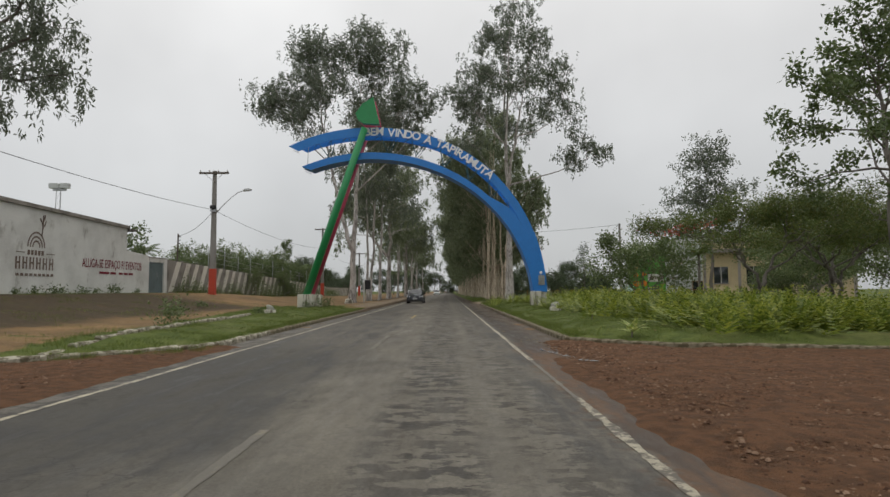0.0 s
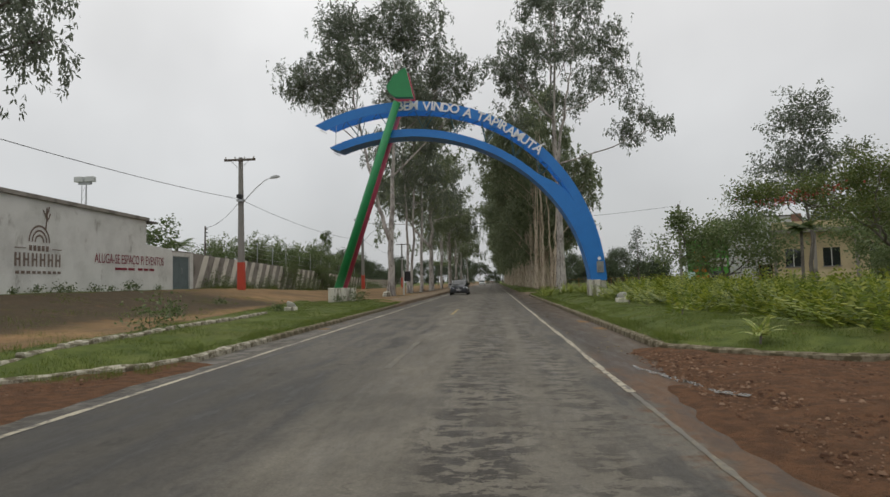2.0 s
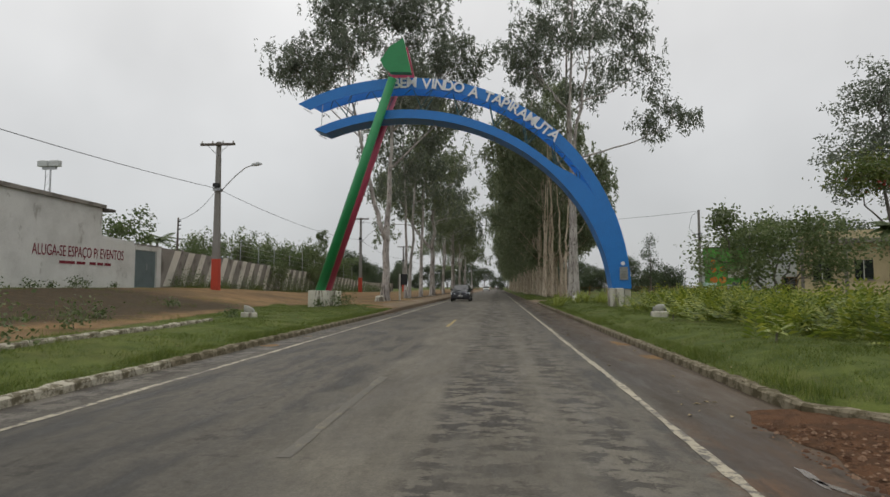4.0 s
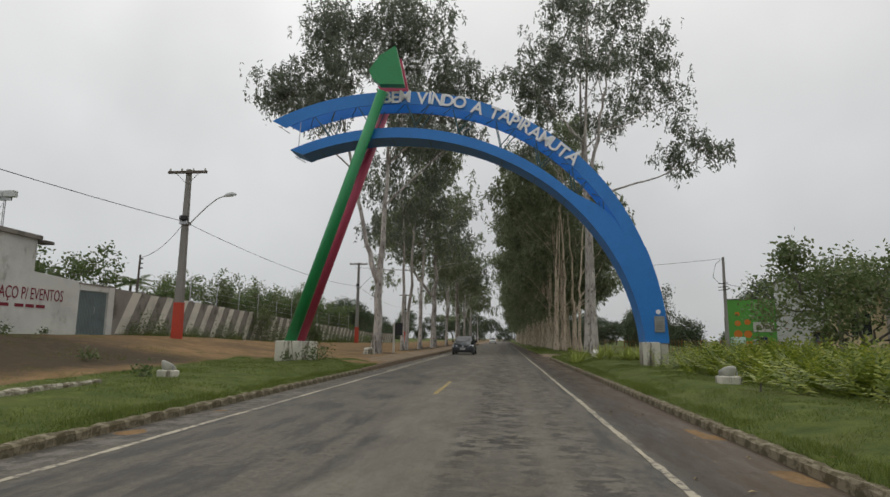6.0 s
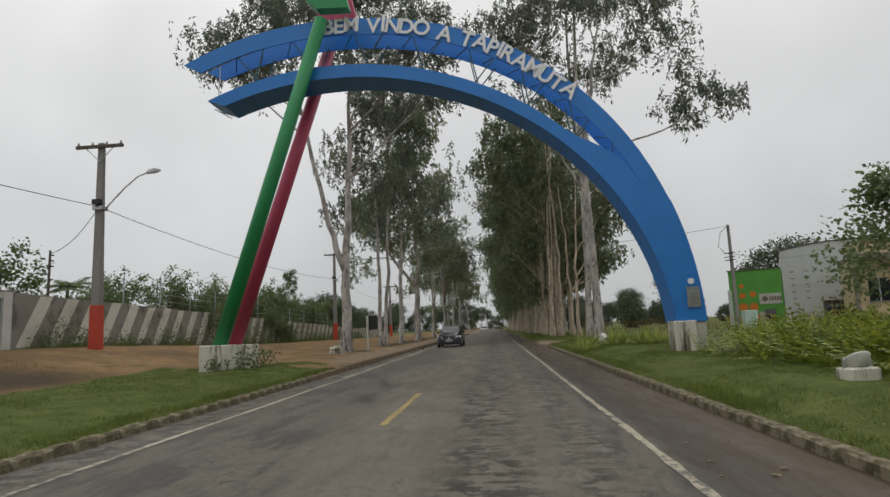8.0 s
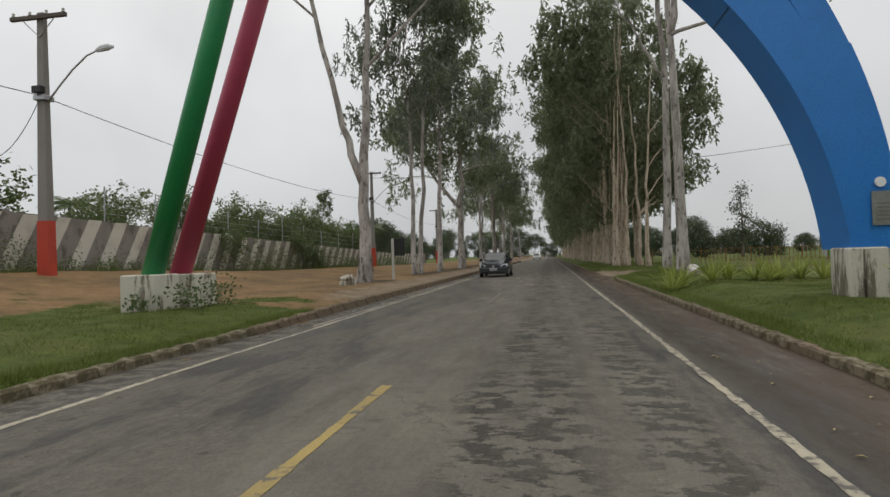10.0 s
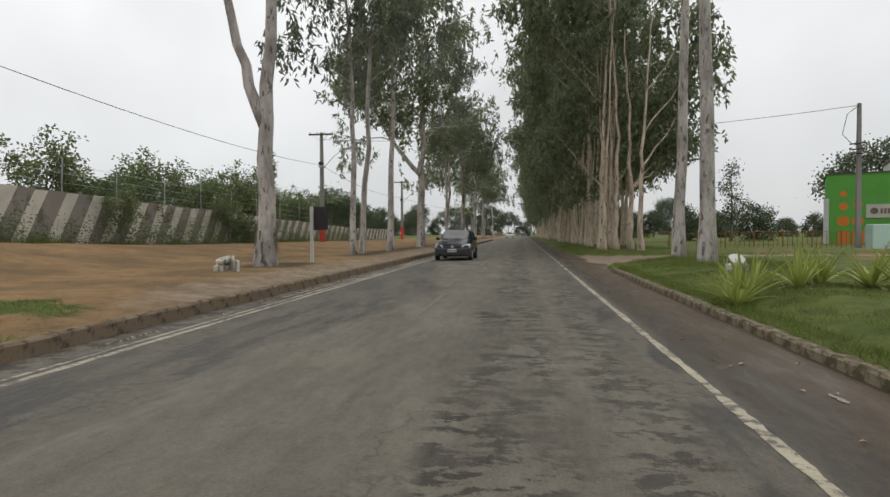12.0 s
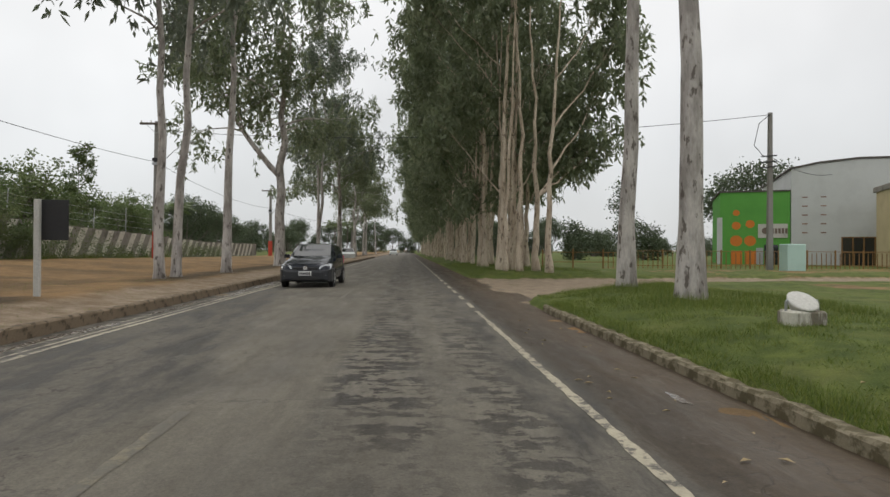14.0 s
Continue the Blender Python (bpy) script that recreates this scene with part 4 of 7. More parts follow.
for k in range(26):        # strips of bark peeling off round the foot
    a_ = gq.uniform(0, 6.28)
    r_, z_, l_ = 0.29, gq.uniform(0.1, 0.75), gq.uniform(0.25, 0.55)
    cx_, cy_, tx_, ty_ = math.cos(a_), math.sin(a_), -math.sin(a_) * 0.03, math.cos(a_) * 0.03
    o_ = gq.uniform(0.03, 0.12)
    part("bark_strip", Shape().add([(cx_ * r_ - tx_, cy_ * r_ - ty_, z_ + l_), (cx_ * r_ + tx_, cy_ * r_ + ty_, z_ + l_), (cx_ * (r_ + o_ * 0.4) + tx_, cy_ * (r_ + o_ * 0.4) + ty_, z_ + l_ * 0.4),
                                    (cx_ * (r_ + o_ * 0.4) - tx_, cy_ * (r_ + o_ * 0.4) - ty_, z_ + l_ * 0.4), (cx_ * (r_ + o_) + tx_ * 0.5, cy_ * (r_ + o_) + ty_ * 0.5, z_), (cx_ * (r_ + o_) - tx_ * 0.5, cy_ * (r_ + o_) - ty_ * 0.5, z_)],
                                   [(0, 1, 2, 3), (3, 2, 4, 5)]), M["bark_old"], big_left, "", False, False)
right_a = tree("eucalyptus_tree", 5.36, 51.5, size=1.17, label="tall pale-trunked eucalyptus with an open airy crown", group="roadside eucalyptus", seed=23, trunk_r=0.2, low=8.4, density=1.75, leaf=(0.23, 0.038), droop=1.3, per_clump=80, clump=0.36, hang=0.65, trunk_sides=16,
               stems=((((0, 0, 0), (-0.12, 0, 6.0), (-0.2, 0.1, 12), (0.2, 0.1, 21)), 0.205), (((-0.15, 0.05, 8.5), (0.6, 0.1, 13), (1.4, 0.1, 17.5)), 0.12),
                      (((-0.15, 0, 8.5), (1.6, 0, 9.0), (4.2, 0.1, 9.8), (6.9, 0.1, 11.0)), 0.075), (((0.5, 0.1, 12.2), (2.2, 0, 12.7), (4.4, 0, 14.0)), 0.05)),
               lobes=((-2.9, 0, 14.6, 1.5, 1.6, 1.3), (-2.3, 0.2, 17.3, 1.7, 1.7, 1.3), (-1.0, 0, 19.9, 1.7, 1.8, 1.4), (0.6, 0, 21.8, 1.6, 1.7, 1.3), (2.1, 0, 19.6, 1.8, 1.8, 1.4), (3.3, 0.2, 17.2, 1.5, 1.6, 1.3), (3.0, -0.3, 14.7, 1.2, 1.3, 1.1),
                      (4.5, 0, 13.9, 0.9, 1.0, 0.8), (5.3, 0, 12.5, 0.9, 0.9, 0.7), (4.2, 0.2, 11.3, 0.8, 0.8, 0.5), (6.0, 0, 11.6, 0.8, 0.8, 0.5), (6.9, 0.1, 11.0, 0.6, 0.7, 0.4), (5.0, 0.1, 10.3, 0.5, 0.5, 0.3),
                      (-3.6, 0.2, 16.0, 1.2, 1.4, 1.1), (4.3, 0.1, 16.0, 1.1, 1.2, 0.9), (0.2, -1.6, 16.2, 1.4, 1.2, 1.2), (0.6, 1.5, 13.5, 1.3, 1.2, 1.1)))
right_b = tree("eucalyptus_tree", 5.4, 55.0, size=1.17, label="tall slender grey-trunked eucalyptus with an open crown", group="roadside eucalyptus", seed=31, trunk_r=0.18, low=7.6, density=1.7, leaf=(0.23, 0.038), droop=1.1, per_clump=80, clump=0.36, hang=0.65, trunk_sides=14,
               stems=((((0, 0, 0), (0.1, 0, 7.0), (-0.1, 0.1, 14), (0.1, 0.1, 21)), 0.175), (((0.08, 0.0, 7.8), (-1.2, 0.1, 10.2), (-2.6, 0.1, 12.6)), 0.07)),
               lobes=((-3.1, 0, 12.9, 1.4, 1.4, 1.1), (-2.0, 0.6, 15.6, 1.6, 1.6, 1.4), (-0.9, 1.0, 18.4, 1.7, 1.7, 1.4), (0.4, 0.5, 20.8, 1.5, 1.5, 1.3), (1.7, 0.8, 18.0, 1.6, 1.6, 1.3), (2.4, 0.9, 15.2, 1.4, 1.4, 1.2)))

# dense row on the far right: several stems each
row_kinds = []
for i, sd in enumerate((41, 43, 47)):
    gq = random.Random(sd)
    stems = []
    for k in range(9):
        bx, by = gq.uniform(-1.3, 1.5), gq.uniform(-1.9, 1.4)
        tx, ty, tz = bx + gq.uniform(-0.6, 0.9), by + gq.uniform(-0.6, 0.6), gq.uniform(11, 17)
        stems.append((((bx, by, 0), (bx * 0.9 + gq.uniform(-0.15, 0.15), by, tz * 0.4), (tx, ty, tz)), gq.uniform(0.09, 0.17)))
    lobes = [(1.2, 1.6, 5.9, 1.6, 2.0, 1.5), (-1.9, 1.4, 8.4, 1.9, 1.9, 1.5), (1.6, 1.0, 9.4, 2.0, 2.1, 1.9), (-0.6, 1.3, 12.2, 2.4, 2.3, 1.9), (-2.7, 0.4, 14.6, 1.9, 2.0, 1.7), (-1.6, 0.2, 17.2, 1.9, 2.0, 1.5),
             (1.5, 0.9, 15.0, 2.1, 2.2, 1.9), (0.4, 0.4, 19.0, 1.7, 1.9, 1.5), (3.5, 0.2, 8.6, 1.2, 1.4, 1.5), (2.9, -0.3, 5.3, 0.8, 1.0, 0.6), (3.7, 0.5, 12.2, 1.4, 1.5, 1.5), (-3.9, 0.6, 11.4, 1.2, 1.5, 1.1), (-3.2, 0.6, 6.6, 0.9, 1.2, 0.8), (3.4, 0.8, 6.7, 1.4, 1.5, 1.2), (1.8, 0.9, 7.2, 1.5, 1.6, 1.2), (4.3, 0.3, 10.3, 1.3, 1.4, 1.4)]
    lobes += [(-4.9, 0.5, 13.2, 1.3, 1.6, 1.3), (-4.2, 0.3, 16.4, 1.4, 1.6, 1.2)]
    if i:
        lobes.append((-1.6, 1.0, 4.6, 1.3, 1.3, 0.9))
    lobes = [tuple(v + gq.uniform(-0.35, 0.35) if n_ < 3 else v * gq.uniform(0.85, 1.15) for n_, v in enumerate(l)) for l in lobes]
    row_kinds.append(tree("eucalyptus_tree", 5.75 + 0.2 * (i - 1), 70.0 + 6.9 * i, size=1.12, label="dense dark eucalyptus clump with many pale bare stems", group="right row of eucalyptus", bark="bark_pale", leaves="leaf_dense",
                          seed=sd, trunk_r=0.2, stems=stems, lobes=lobes, leaf=(0.36, 0.062), droop=1.5, per_clump=84, clump=0.46, density=1.08, trunk_sides=8, low=3.2, hang=1.0))
y, k = 91.0, 0
while y < 240:
    plant_copy(row_kinds[k % 3], 5.6 + 0.7 * math.sin(k * 2.1), y, 35 * math.sin(k * 1.3), 0.93 + 0.17 * math.sin(k * 1.7))
    y += 6.7 + 0.8 * math.sin(k * 3.3)
    k += 1

# slimmer row on the left
left_kinds = [
    tree("eucalyptus_tree", -8.12, 60.4, size=1.1, label="slender eucalyptus with two pale stems and hanging leaves", group="left row of eucalyptus", seed=53, height=19, crown_low=6.8, radius=3.9, trunk_r=0.15, stems=((0, 0), (0.15, 0.9)),
         limbs=11, twigs=6, per_clump=56, clump=0.8, leaf=(0.32, 0.05), droop=1.6, shape="column", lean=0.015, trunk_sides=8, hang=1.3),
    tree("eucalyptus_tree", -7.42, 65.3, size=1.1, label="slender straight eucalyptus with a leafy top", group="left row of eucalyptus", seed=59, height=18.5, crown_low=9.0, radius=4.2, trunk_r=0.18, leaves="leaf_dense",
         limbs=15, twigs=6, per_clump=66, clump=0.85, leaf=(0.32, 0.052), droop=1.5, shape="column", lean=0.01, trunk_sides=8, hang=1.2),
    tree("eucalyptus_tree", -7.45, 75.8, size=1.1, label="stout eucalyptus with spreading limbs over bare ground", group="left row of eucalyptus", seed=61, height=17.0, crown_low=6.5, radius=5.6, trunk_r=0.3, leaves="leaf_dense",
         limbs=14, twigs=6, per_clump=64, clump=0.85, leaf=(0.33, 0.055), droop=1.4, hang=1.1, shape="column", fork=(4.0, (-0.75, 0.1, 0.8), 8.0, 0.17), lean=0.015, trunk_sides=9),
]
for i, (y, kk, sc) in enumerate(((92.0, 0, 0.98), (104.0, 2, 0.9), (114, 1, 0.85), (126, 2, 0.85), (140, 1, 0.8), (158, 2, 0.8), (180, 1, 0.8))):
    plant_copy(left_kinds[kk], -7.6 + 0.5 * math.sin(i * 2.2), y, 80 * i + 20, sc)

# tree that hangs over the white building's forecourt
tree("eucalyptus_tree", -18.4, 22.0, label="large eucalyptus with hanging branches near the white wall", group="roadside eucalyptus", seed=71, trunk_r=0.33, leaf=(0.2, 0.034), droop=1.6, per_clump=150, clump=0.36, hang=0.7, density=1.3, low=7.6, bark="bark_old",
     stems=((((0, 0, 0), (0.2, 0, 4.0), (-0.3, 0.3, 8), (0.2, 0.2, 14)), 0.33),),
     lobes=((3.5, 0, 7.5, 0.75, 0.8, 0.75), (2.7, 0.4, 9.6, 1.1, 1.2, 0.8), (3.2, -0.5, 11.2, 1.0, 1.2, 0.8), (1.9, 0.2, 7.6, 1.0, 1.2, 1.1), (1.2, -0.4, 6.3, 0.9, 1.1, 0.7), (0.4, 1.2, 9.3, 1.6, 1.6, 1.3),
            (1.6, 0.5, 12.8, 1.8, 1.8, 1.3), (-1.8, 0, 9.8, 1.8, 1.8, 1.5), (-1.0, -1.8, 12.0, 1.9, 1.7, 1.5), (0.2, 0.3, 15.0, 1.8, 1.8, 1.4)))

# flame trees and the smaller trees over the hedge
flame = tree("flame_tree", 10.2, 19.6, label="spreading flame tree with feathery layered leaves behind the hedge", seed=83, trunk_r=0.09, leaf=(0.085, 0.014), droop=0.1, per_clump=300, clump=0.18, density=2.3, bark="bark_old", leaves="leaf_flame", low=1.3,
     stems=((((0, 0, 0), (-0.1, 0, 0.7), (-0.25, 0, 1.4), (-1.2, 0.1, 2.3)), 0.09), (((-0.15, 0, 0.9), (0.3, 0.1, 1.6), (1.0, 0.1, 2.6)), 0.07)),
     lobes=((-3.2, 0, 2.75, 0.45, 0.7, 0.1), (-2.5, 0.2, 2.8, 0.8, 1.0, 0.18), (-1.5, 0.3, 3.0, 1.0, 1.2, 0.25), (-0.4, 0, 3.3, 1.1, 1.3, 0.28), (0.9, 0.2, 3.4, 1.2, 1.4, 0.3), (2.3, 0, 3.1, 1.2, 1.4, 0.28), (-1.3, -1.0, 2.2, 0.9, 0.8, 0.2), (1.0, -1.2, 2.4, 1.2, 1.0, 0.25),
            (-0.5, 0.9, 2.5, 1.2, 0.9, 0.25)))
for fx, fy, fz in ((6.95, 19.5, 2.75), (7.25, 19.4, 2.8), (7.55, 19.3, 2.9), (7.85, 19.1, 2.95), (8.1, 19.2, 3.05)):
    gen_f = np.random.default_rng(int(fx * 100))
    cc = np.array([fx, fy, fz + 0.3]) + gen_f.normal(size=(45, 3)) * np.array([0.24, 0.22, 0.06])
    tagged(new("blossom", quads_mesh("blossom", leaf_quads(cc, 0.07, 0.03, -0.5, gen_f), M["flower"])), "cluster of red blossom on a flame tree", "blossom", "flame tree blossom", "stuff")
plant_copy(flame, 14.0, 22.0, 35, 1.15)
plant_copy(flame, 16.9, 26.3, 170, 1.2)
plant_copy(flame, 15.6, 18.6, 100, 1.15)
plant_copy(flame, 20.5, 23.0, 250, 1.2)
tree("tall_tree", 12.7, 29.2, label="slender tall tree with a rounded grey-green crown", seed=97, trunk_r=0.09, leaf=(0.12, 0.026), droop=0.5, per_clump=150, clump=0.3, density=2.7, bark="bark_old", leaves="leaf_euc", low=2.4, hang=0.3,
     stems=((((0, 0, 0), (0.05, 0, 2.0), (-0.1, 0.1, 4.5), (0.1, 0.1, 6.6)), 0.09),),
     lobes=((-0.9, 0, 4.2, 0.8, 0.9, 0.6), (0.6, 0.2, 4.4, 0.9, 0.9, 0.7), (-0.6, 0.1, 5.3, 1.1, 1.1, 0.8), (0.7, 0, 5.6, 1.0, 1.0, 0.8), (0.0, 0.1, 6.6, 1.1, 1.1, 0.8), (0.3, 0, 7.3, 0.6, 0.6, 0.5)))
tree("broadleaf_tree", 13.3, 17.7, label="tall roadside tree with sprays of dark broad leaves", seed=89, height=7.6, crown_low=3.4, radius=3.3, trunk_r=0.2, limbs=20, twigs=6, per_clump=70, clump=0.42,
     leaf=(0.15, 0.042), droop=0.4, shape="column", bark="bark_old", leaves="leaf_tree", lean=0.04)
low = tree("shade_tree", 10.4, 32.5, label="low round shade tree with dense broad leaves", seed=101, trunk_r=0.12, leaf=(0.12, 0.04), droop=0.1, per_clump=130, clump=0.27, density=2.1, bark="bark_old", leaves="leaf_light", low=0.7,
           stems=((((0, 0, 0), (0.1, 0, 0.8), (0.0, 0.1, 2.2)), 0.11), (((0.05, 0, 0.5), (-0.7, 0.1, 1.4), (-1.2, 0.1, 2.0)), 0.07)),
           lobes=((-1.9, 0, 1.9, 0.9, 1.1, 0.6), (-0.7, 0.2, 2.7, 1.2, 1.4, 0.6), (0.9, 0.1, 2.95, 1.3, 1.4, 0.55), (2.1, 0, 2.4, 1.1, 1.2, 0.65), (0.3, -1.0, 2.0, 1.3, 0.9, 0.6), (-1.0, -0.8, 1.4, 0.9, 0.8, 0.5), (1.3, -0.7, 1.5, 1.0, 0.8, 0.5),
                  (-1.7, 0, 3.3, 0.14, 0.14, 0.1)))
plant_copy(low, 13.9, 25.3, 200, 0.5)

plant_copy(low, 24.0, 39.9, 40, 1.35)
plant_copy(low, 27.8, 45.4, 160, 1.5)
plant_copy(low, 22.5, 30.0, 90, 1.2)

# distant and garden trees
far_kind = [
    tree("field_tree", 47.5, 119, label="large dark spreading tree behind a building", group="field trees", seed=107, trunk_r=0.35, bark="bark_old", leaves="leaf_far", z=0.1, leaf=(0.3, 0.1), droop=0.0, per_clump=46, clump=0.5, density=1.2,
         stems=((((0, 0, 0), (0.2, 0, 2.0), (0, 0.2, 6.0)), 0.3),),
         lobes=((-4.6, 0, 5.6, 2.2, 2.4, 1.4), (-2.4, 0.6, 7.6, 2.5, 2.6, 1.5), (0.4, 0, 8.6, 2.6, 2.8, 1.5), (3.0, 0.2, 7.6, 2.5, 2.6, 1.5), (5.0, 0, 5.6, 2.0, 2.2, 1.4), (-1.5, -1.8, 5.4, 2.4, 2.0, 1.5), (2.0, -1.6, 5.0, 2.4, 2.0, 1.5))),
    tree("field_tree", 24.4, 107.8, label="dark conical tree standing in a field", group="field trees", seed=109, trunk_r=0.18, bark="bark_old", leaves="leaf_far", z=0.1, leaf=(0.26, 0.07), droop=0.3, per_clump=40, clump=0.4, density=1.3,
         stems=((((0, 0, 0), (0.1, 0, 4), (0, 0.1, 7.6)), 0.18),), lobes=((-0.3, 0, 2.6, 1.7, 1.7, 1.2), (0.5, 0.2, 4.2, 1.4, 1.4, 1.0), (-0.3, 0, 5.8, 1.1, 1.1, 1.0), (0.1, 0, 7.4, 0.7, 0.7, 1.0))),
    tree("field_tree", 13.0, 135, label="round dark tree at the edge of a field", group="field trees", seed=113, trunk_r=0.25, bark="bark_old", leaves="leaf_far", z=0.1, leaf=(0.3, 0.1), droop=0.0, per_clump=44, clump=0.45, density=1.2,
         stems=((((0, 0, 0), (0.1, 0, 1.2), (0, 0.2, 3.4)), 0.22),),
         lobes=((-2.2, 0, 2.4, 1.5, 1.6, 1.2), (-0.8, 0.4, 3.8, 1.8, 1.8, 1.2), (1.3, 0, 3.6, 1.8, 1.8, 1.2), (2.6, 0, 2.3, 1.4, 1.6, 1.1), (0.2, -1.2, 2.2, 1.8, 1.4, 1.2), (-1.7, 0.2, 1.0, 1.6, 1.5, 0.9), (1.7, -0.2, 0.9, 1.7, 1.5, 0.9))),
]
g = random.Random(5)
for i in range(26):
    x = 10 + i * 4.2 + g.uniform(-1.5, 1.5)
    plant_copy(far_kind[2 if i % 4 else 0], x, 151 + g.uniform(-9, 26) + 0.2 * x, g.uniform(0, 360), g.uniform(0.6, 0.9) * (1.0 if i % 4 else 0.55), 0.1)
plant_copy(far_kind[0], 60, 117, 40, 1.12, 0.1)
plant_copy(far_kind[2], 28.6, 112, 40, 0.8, 0.1)
plant_copy(far_kind[2], 20.4, 113, 80, 0.8, 0.1)
for i in range(20):
    y = 102 + i * 9.2
    plant_copy(far_kind[2 if i % 2 else 0], -27 - g.uniform(0, 22) - i * 0.4, y, g.uniform(0, 360), g.uniform(0.9, 1.2) * (1.0 if i % 2 else 0.6), 0.4)

for i in range(22):        # woods that close the far end of the road
    plant_copy(far_kind[0 if i % 2 else 2], -50 + i * 5.0 + g.uniform(-2, 2), 284 + g.uniform(-18, 30), g.uniform(0, 360), g.uniform(0.9, 1.3), 0.2)
far_kind[0].scale = (1.3, 1.3, 1.3)
shrub_kinds = [
    tree("shrub_tree", -22.4, 58.5, label="sprawling garden shrub growing over a striped wall", group="garden shrubs", seed=127, height=3.3, crown_low=0.8, radius=2.1, trunk_r=0.08, limbs=14, twigs=6, per_clump=30, clump=0.5,
         leaf=(0.17, 0.05), droop=0.2, shape="vase", bark="bark_old", leaves="leaf_light", z=0.6, bare=0.15),
    tree("shrub_tree", -22.6, 63.9, label="leafy garden tree behind a striped wall", group="garden shrubs", seed=131, height=5.0, crown_low=0.9, radius=2.1, trunk_r=0.09, limbs=14, twigs=6, per_clump=44, clump=0.5,
         leaf=(0.17, 0.05), droop=0.1, shape="dome", bark="bark_old", leaves="leaf_tree", z=0.6),
]
for i, (x, y, kk, s) in enumerate(((-23.1, 51.9, 1, 0.9), (-24.1, 55.2, 0, 0.95), (-22.4, 61.2, 1, 0.9), (-23.1, 67.2, 0, 1.05), (-22.2, 70.4, 1, 1.0), (-23.4, 73.7, 1, 1.1), (-22.4, 77.0, 0, 1.1), (-23.1, 80.2, 1, 1.1), (-24.1, 84.6, 0, 1.0), (-22.7, 89.0, 1, 1.0), (-24.1, 94.4, 1, 1.1), (-28.1, 48.6, 1, 1.35), (-27.1, 99.9, 0, 1.1))):
    plant_copy(shrub_kinds[kk], x, y, 63 * i, s, 0.6)
thin = tree("young_tree", -22.6, 83.5, label="thin young tree with tiered leaf clusters", seed=137, height=7.0, crown_low=3.0, radius=1.1, trunk_r=0.05, limbs=9, twigs=4, per_clump=34, clump=0.35, leaf=(0.18, 0.05), droop=0.0,
            shape="column", bark="bark_old", leaves="leaf_tree", z=0.6)


def palm(x, y, z, height, size, seed, label):
    gen = np.random.default_rng(seed)
    ob = thing("palm_tree", x, y, z, label, "palm", "palms")
    t = Shape()
    t.tube(bend((0, 0, -0.2), (0.03, 0.02, 1), height, 6, gen, 0, 0.02), [r * min(1, height / 4.6) ** 1.6 for r in (0.16, 0.13, 0.12, 0.11, 0.11, 0.11, 0.09)], 8)
    part("trunk", t, M["bark_old"], ob, "", True)
    top = np.array(t.v[-4]) * 0 + np.array([0.03 * height, 0.02 * height, height - 0.25])
    for i in range(13):
        a = i * 2.4
        el_ = 0.9 - 0.75 * (i / 13)
        spine = bend(top, (math.cos(a) * math.cos(el_), math.sin(a) * math.cos(el_), math.sin(el_)), size, 8, gen, -0.16, 0.03)
        f = Shape()
        f.tube(spine, [0.03 - 0.0032 * j for j in range(9)], 4, False)
        q = []
        for j in range(1, 9):
            for r in range(4):
                p = spine[j - 1] + (spine[j] - spine[j - 1]) * (r / 4)
                d = unit(spine[j] - spine[j - 1])
                side = unit(np.cross(d, [0, 0, 1.0]))
                for sgn in (-1, 1):
                    ln = size * 0.28 * math.sin(math.pi * min((j + r / 4) / 9 + 0.12, 1))
                    e = p + side * sgn * ln + d * ln * 0.5 - np.array([0, 0, ln * 0.35])
                    q += [p, p + (e - p) * 0.4 + d * 0.035, e, p + (e - p) * 0.4 - d * 0.035]
        n0 = len(f.v)
        f.v += [tuple(p) for p in q]
        f.f += [tuple(range(n0 + 4 * j, n0 + 4 * j + 4)) for j in range(len(q) // 4)]
        part("frond", f, M["leaf_tree"], ob, "", False, False)
    return ob


palm(10.8, 26.0, 0.2, 2.95, 0.82, 8, "small spiky palm in front of the yellow house")
palm(-30, 58.5, 0.5, 5.1, 2.1, 3, "distant palm showing over the striped wall")
palm(-24, 104, 0.4, 5.3, 2.4, 4, "palm with drooping fronds beyond the wall")
palm(-10.3, 143.5, 0.2, 5.5, 2.8, 5, "roadside palm with arching fronds in the distance")
palm(-13.5, 151, 0.2, 5.9, 2.8, 6, "roadside palm with arching fronds in the distance")


# yellow-green fern hedge, clump by clump
def fern_clump(seed, n=64, size=1.0):
    gen = np.random.default_rng(seed)
    q = []
    for i in range(n):
        a, el_ = gen.uniform(0, 6.28), gen.uniform(0.5, 1.35)
        base = np.array([gen.normal() * 0.35, gen.normal() * 0.35, 0.0])
        spine = bend(base, (math.cos(a) * math.cos(el_), math.sin(a) * math.cos(el_), math.sin(el_)), size * gen.uniform(0.75, 1.25), 6, gen, -0.13, 0.06)
        for j in range(1, 6):
            d = unit(spine[j] - spine[j - 1])
            side = unit(np.cross(d, [0.01, 0.0, 1.0]))
            for r in (0.0, 0.5):
                p = spine[j - 1] + (spine[j] - spine[j - 1]) * r
                for sgn in (-1, 1):
                    ln = 0.2 * size * (1.15 - (j + r) / 6.5)
                    e = p + side * sgn * ln + d * ln * 0.6 - np.array([0, 0, ln * 0.25])
                    w = d * 0.028 * size
                    q += [p - w, p + (e - p) * 0.5 + w * 1.2, e, p + (e - p) * 0.5 - w]
    return quads_mesh("foliage", np.array(q), M["leaf_hedge"])


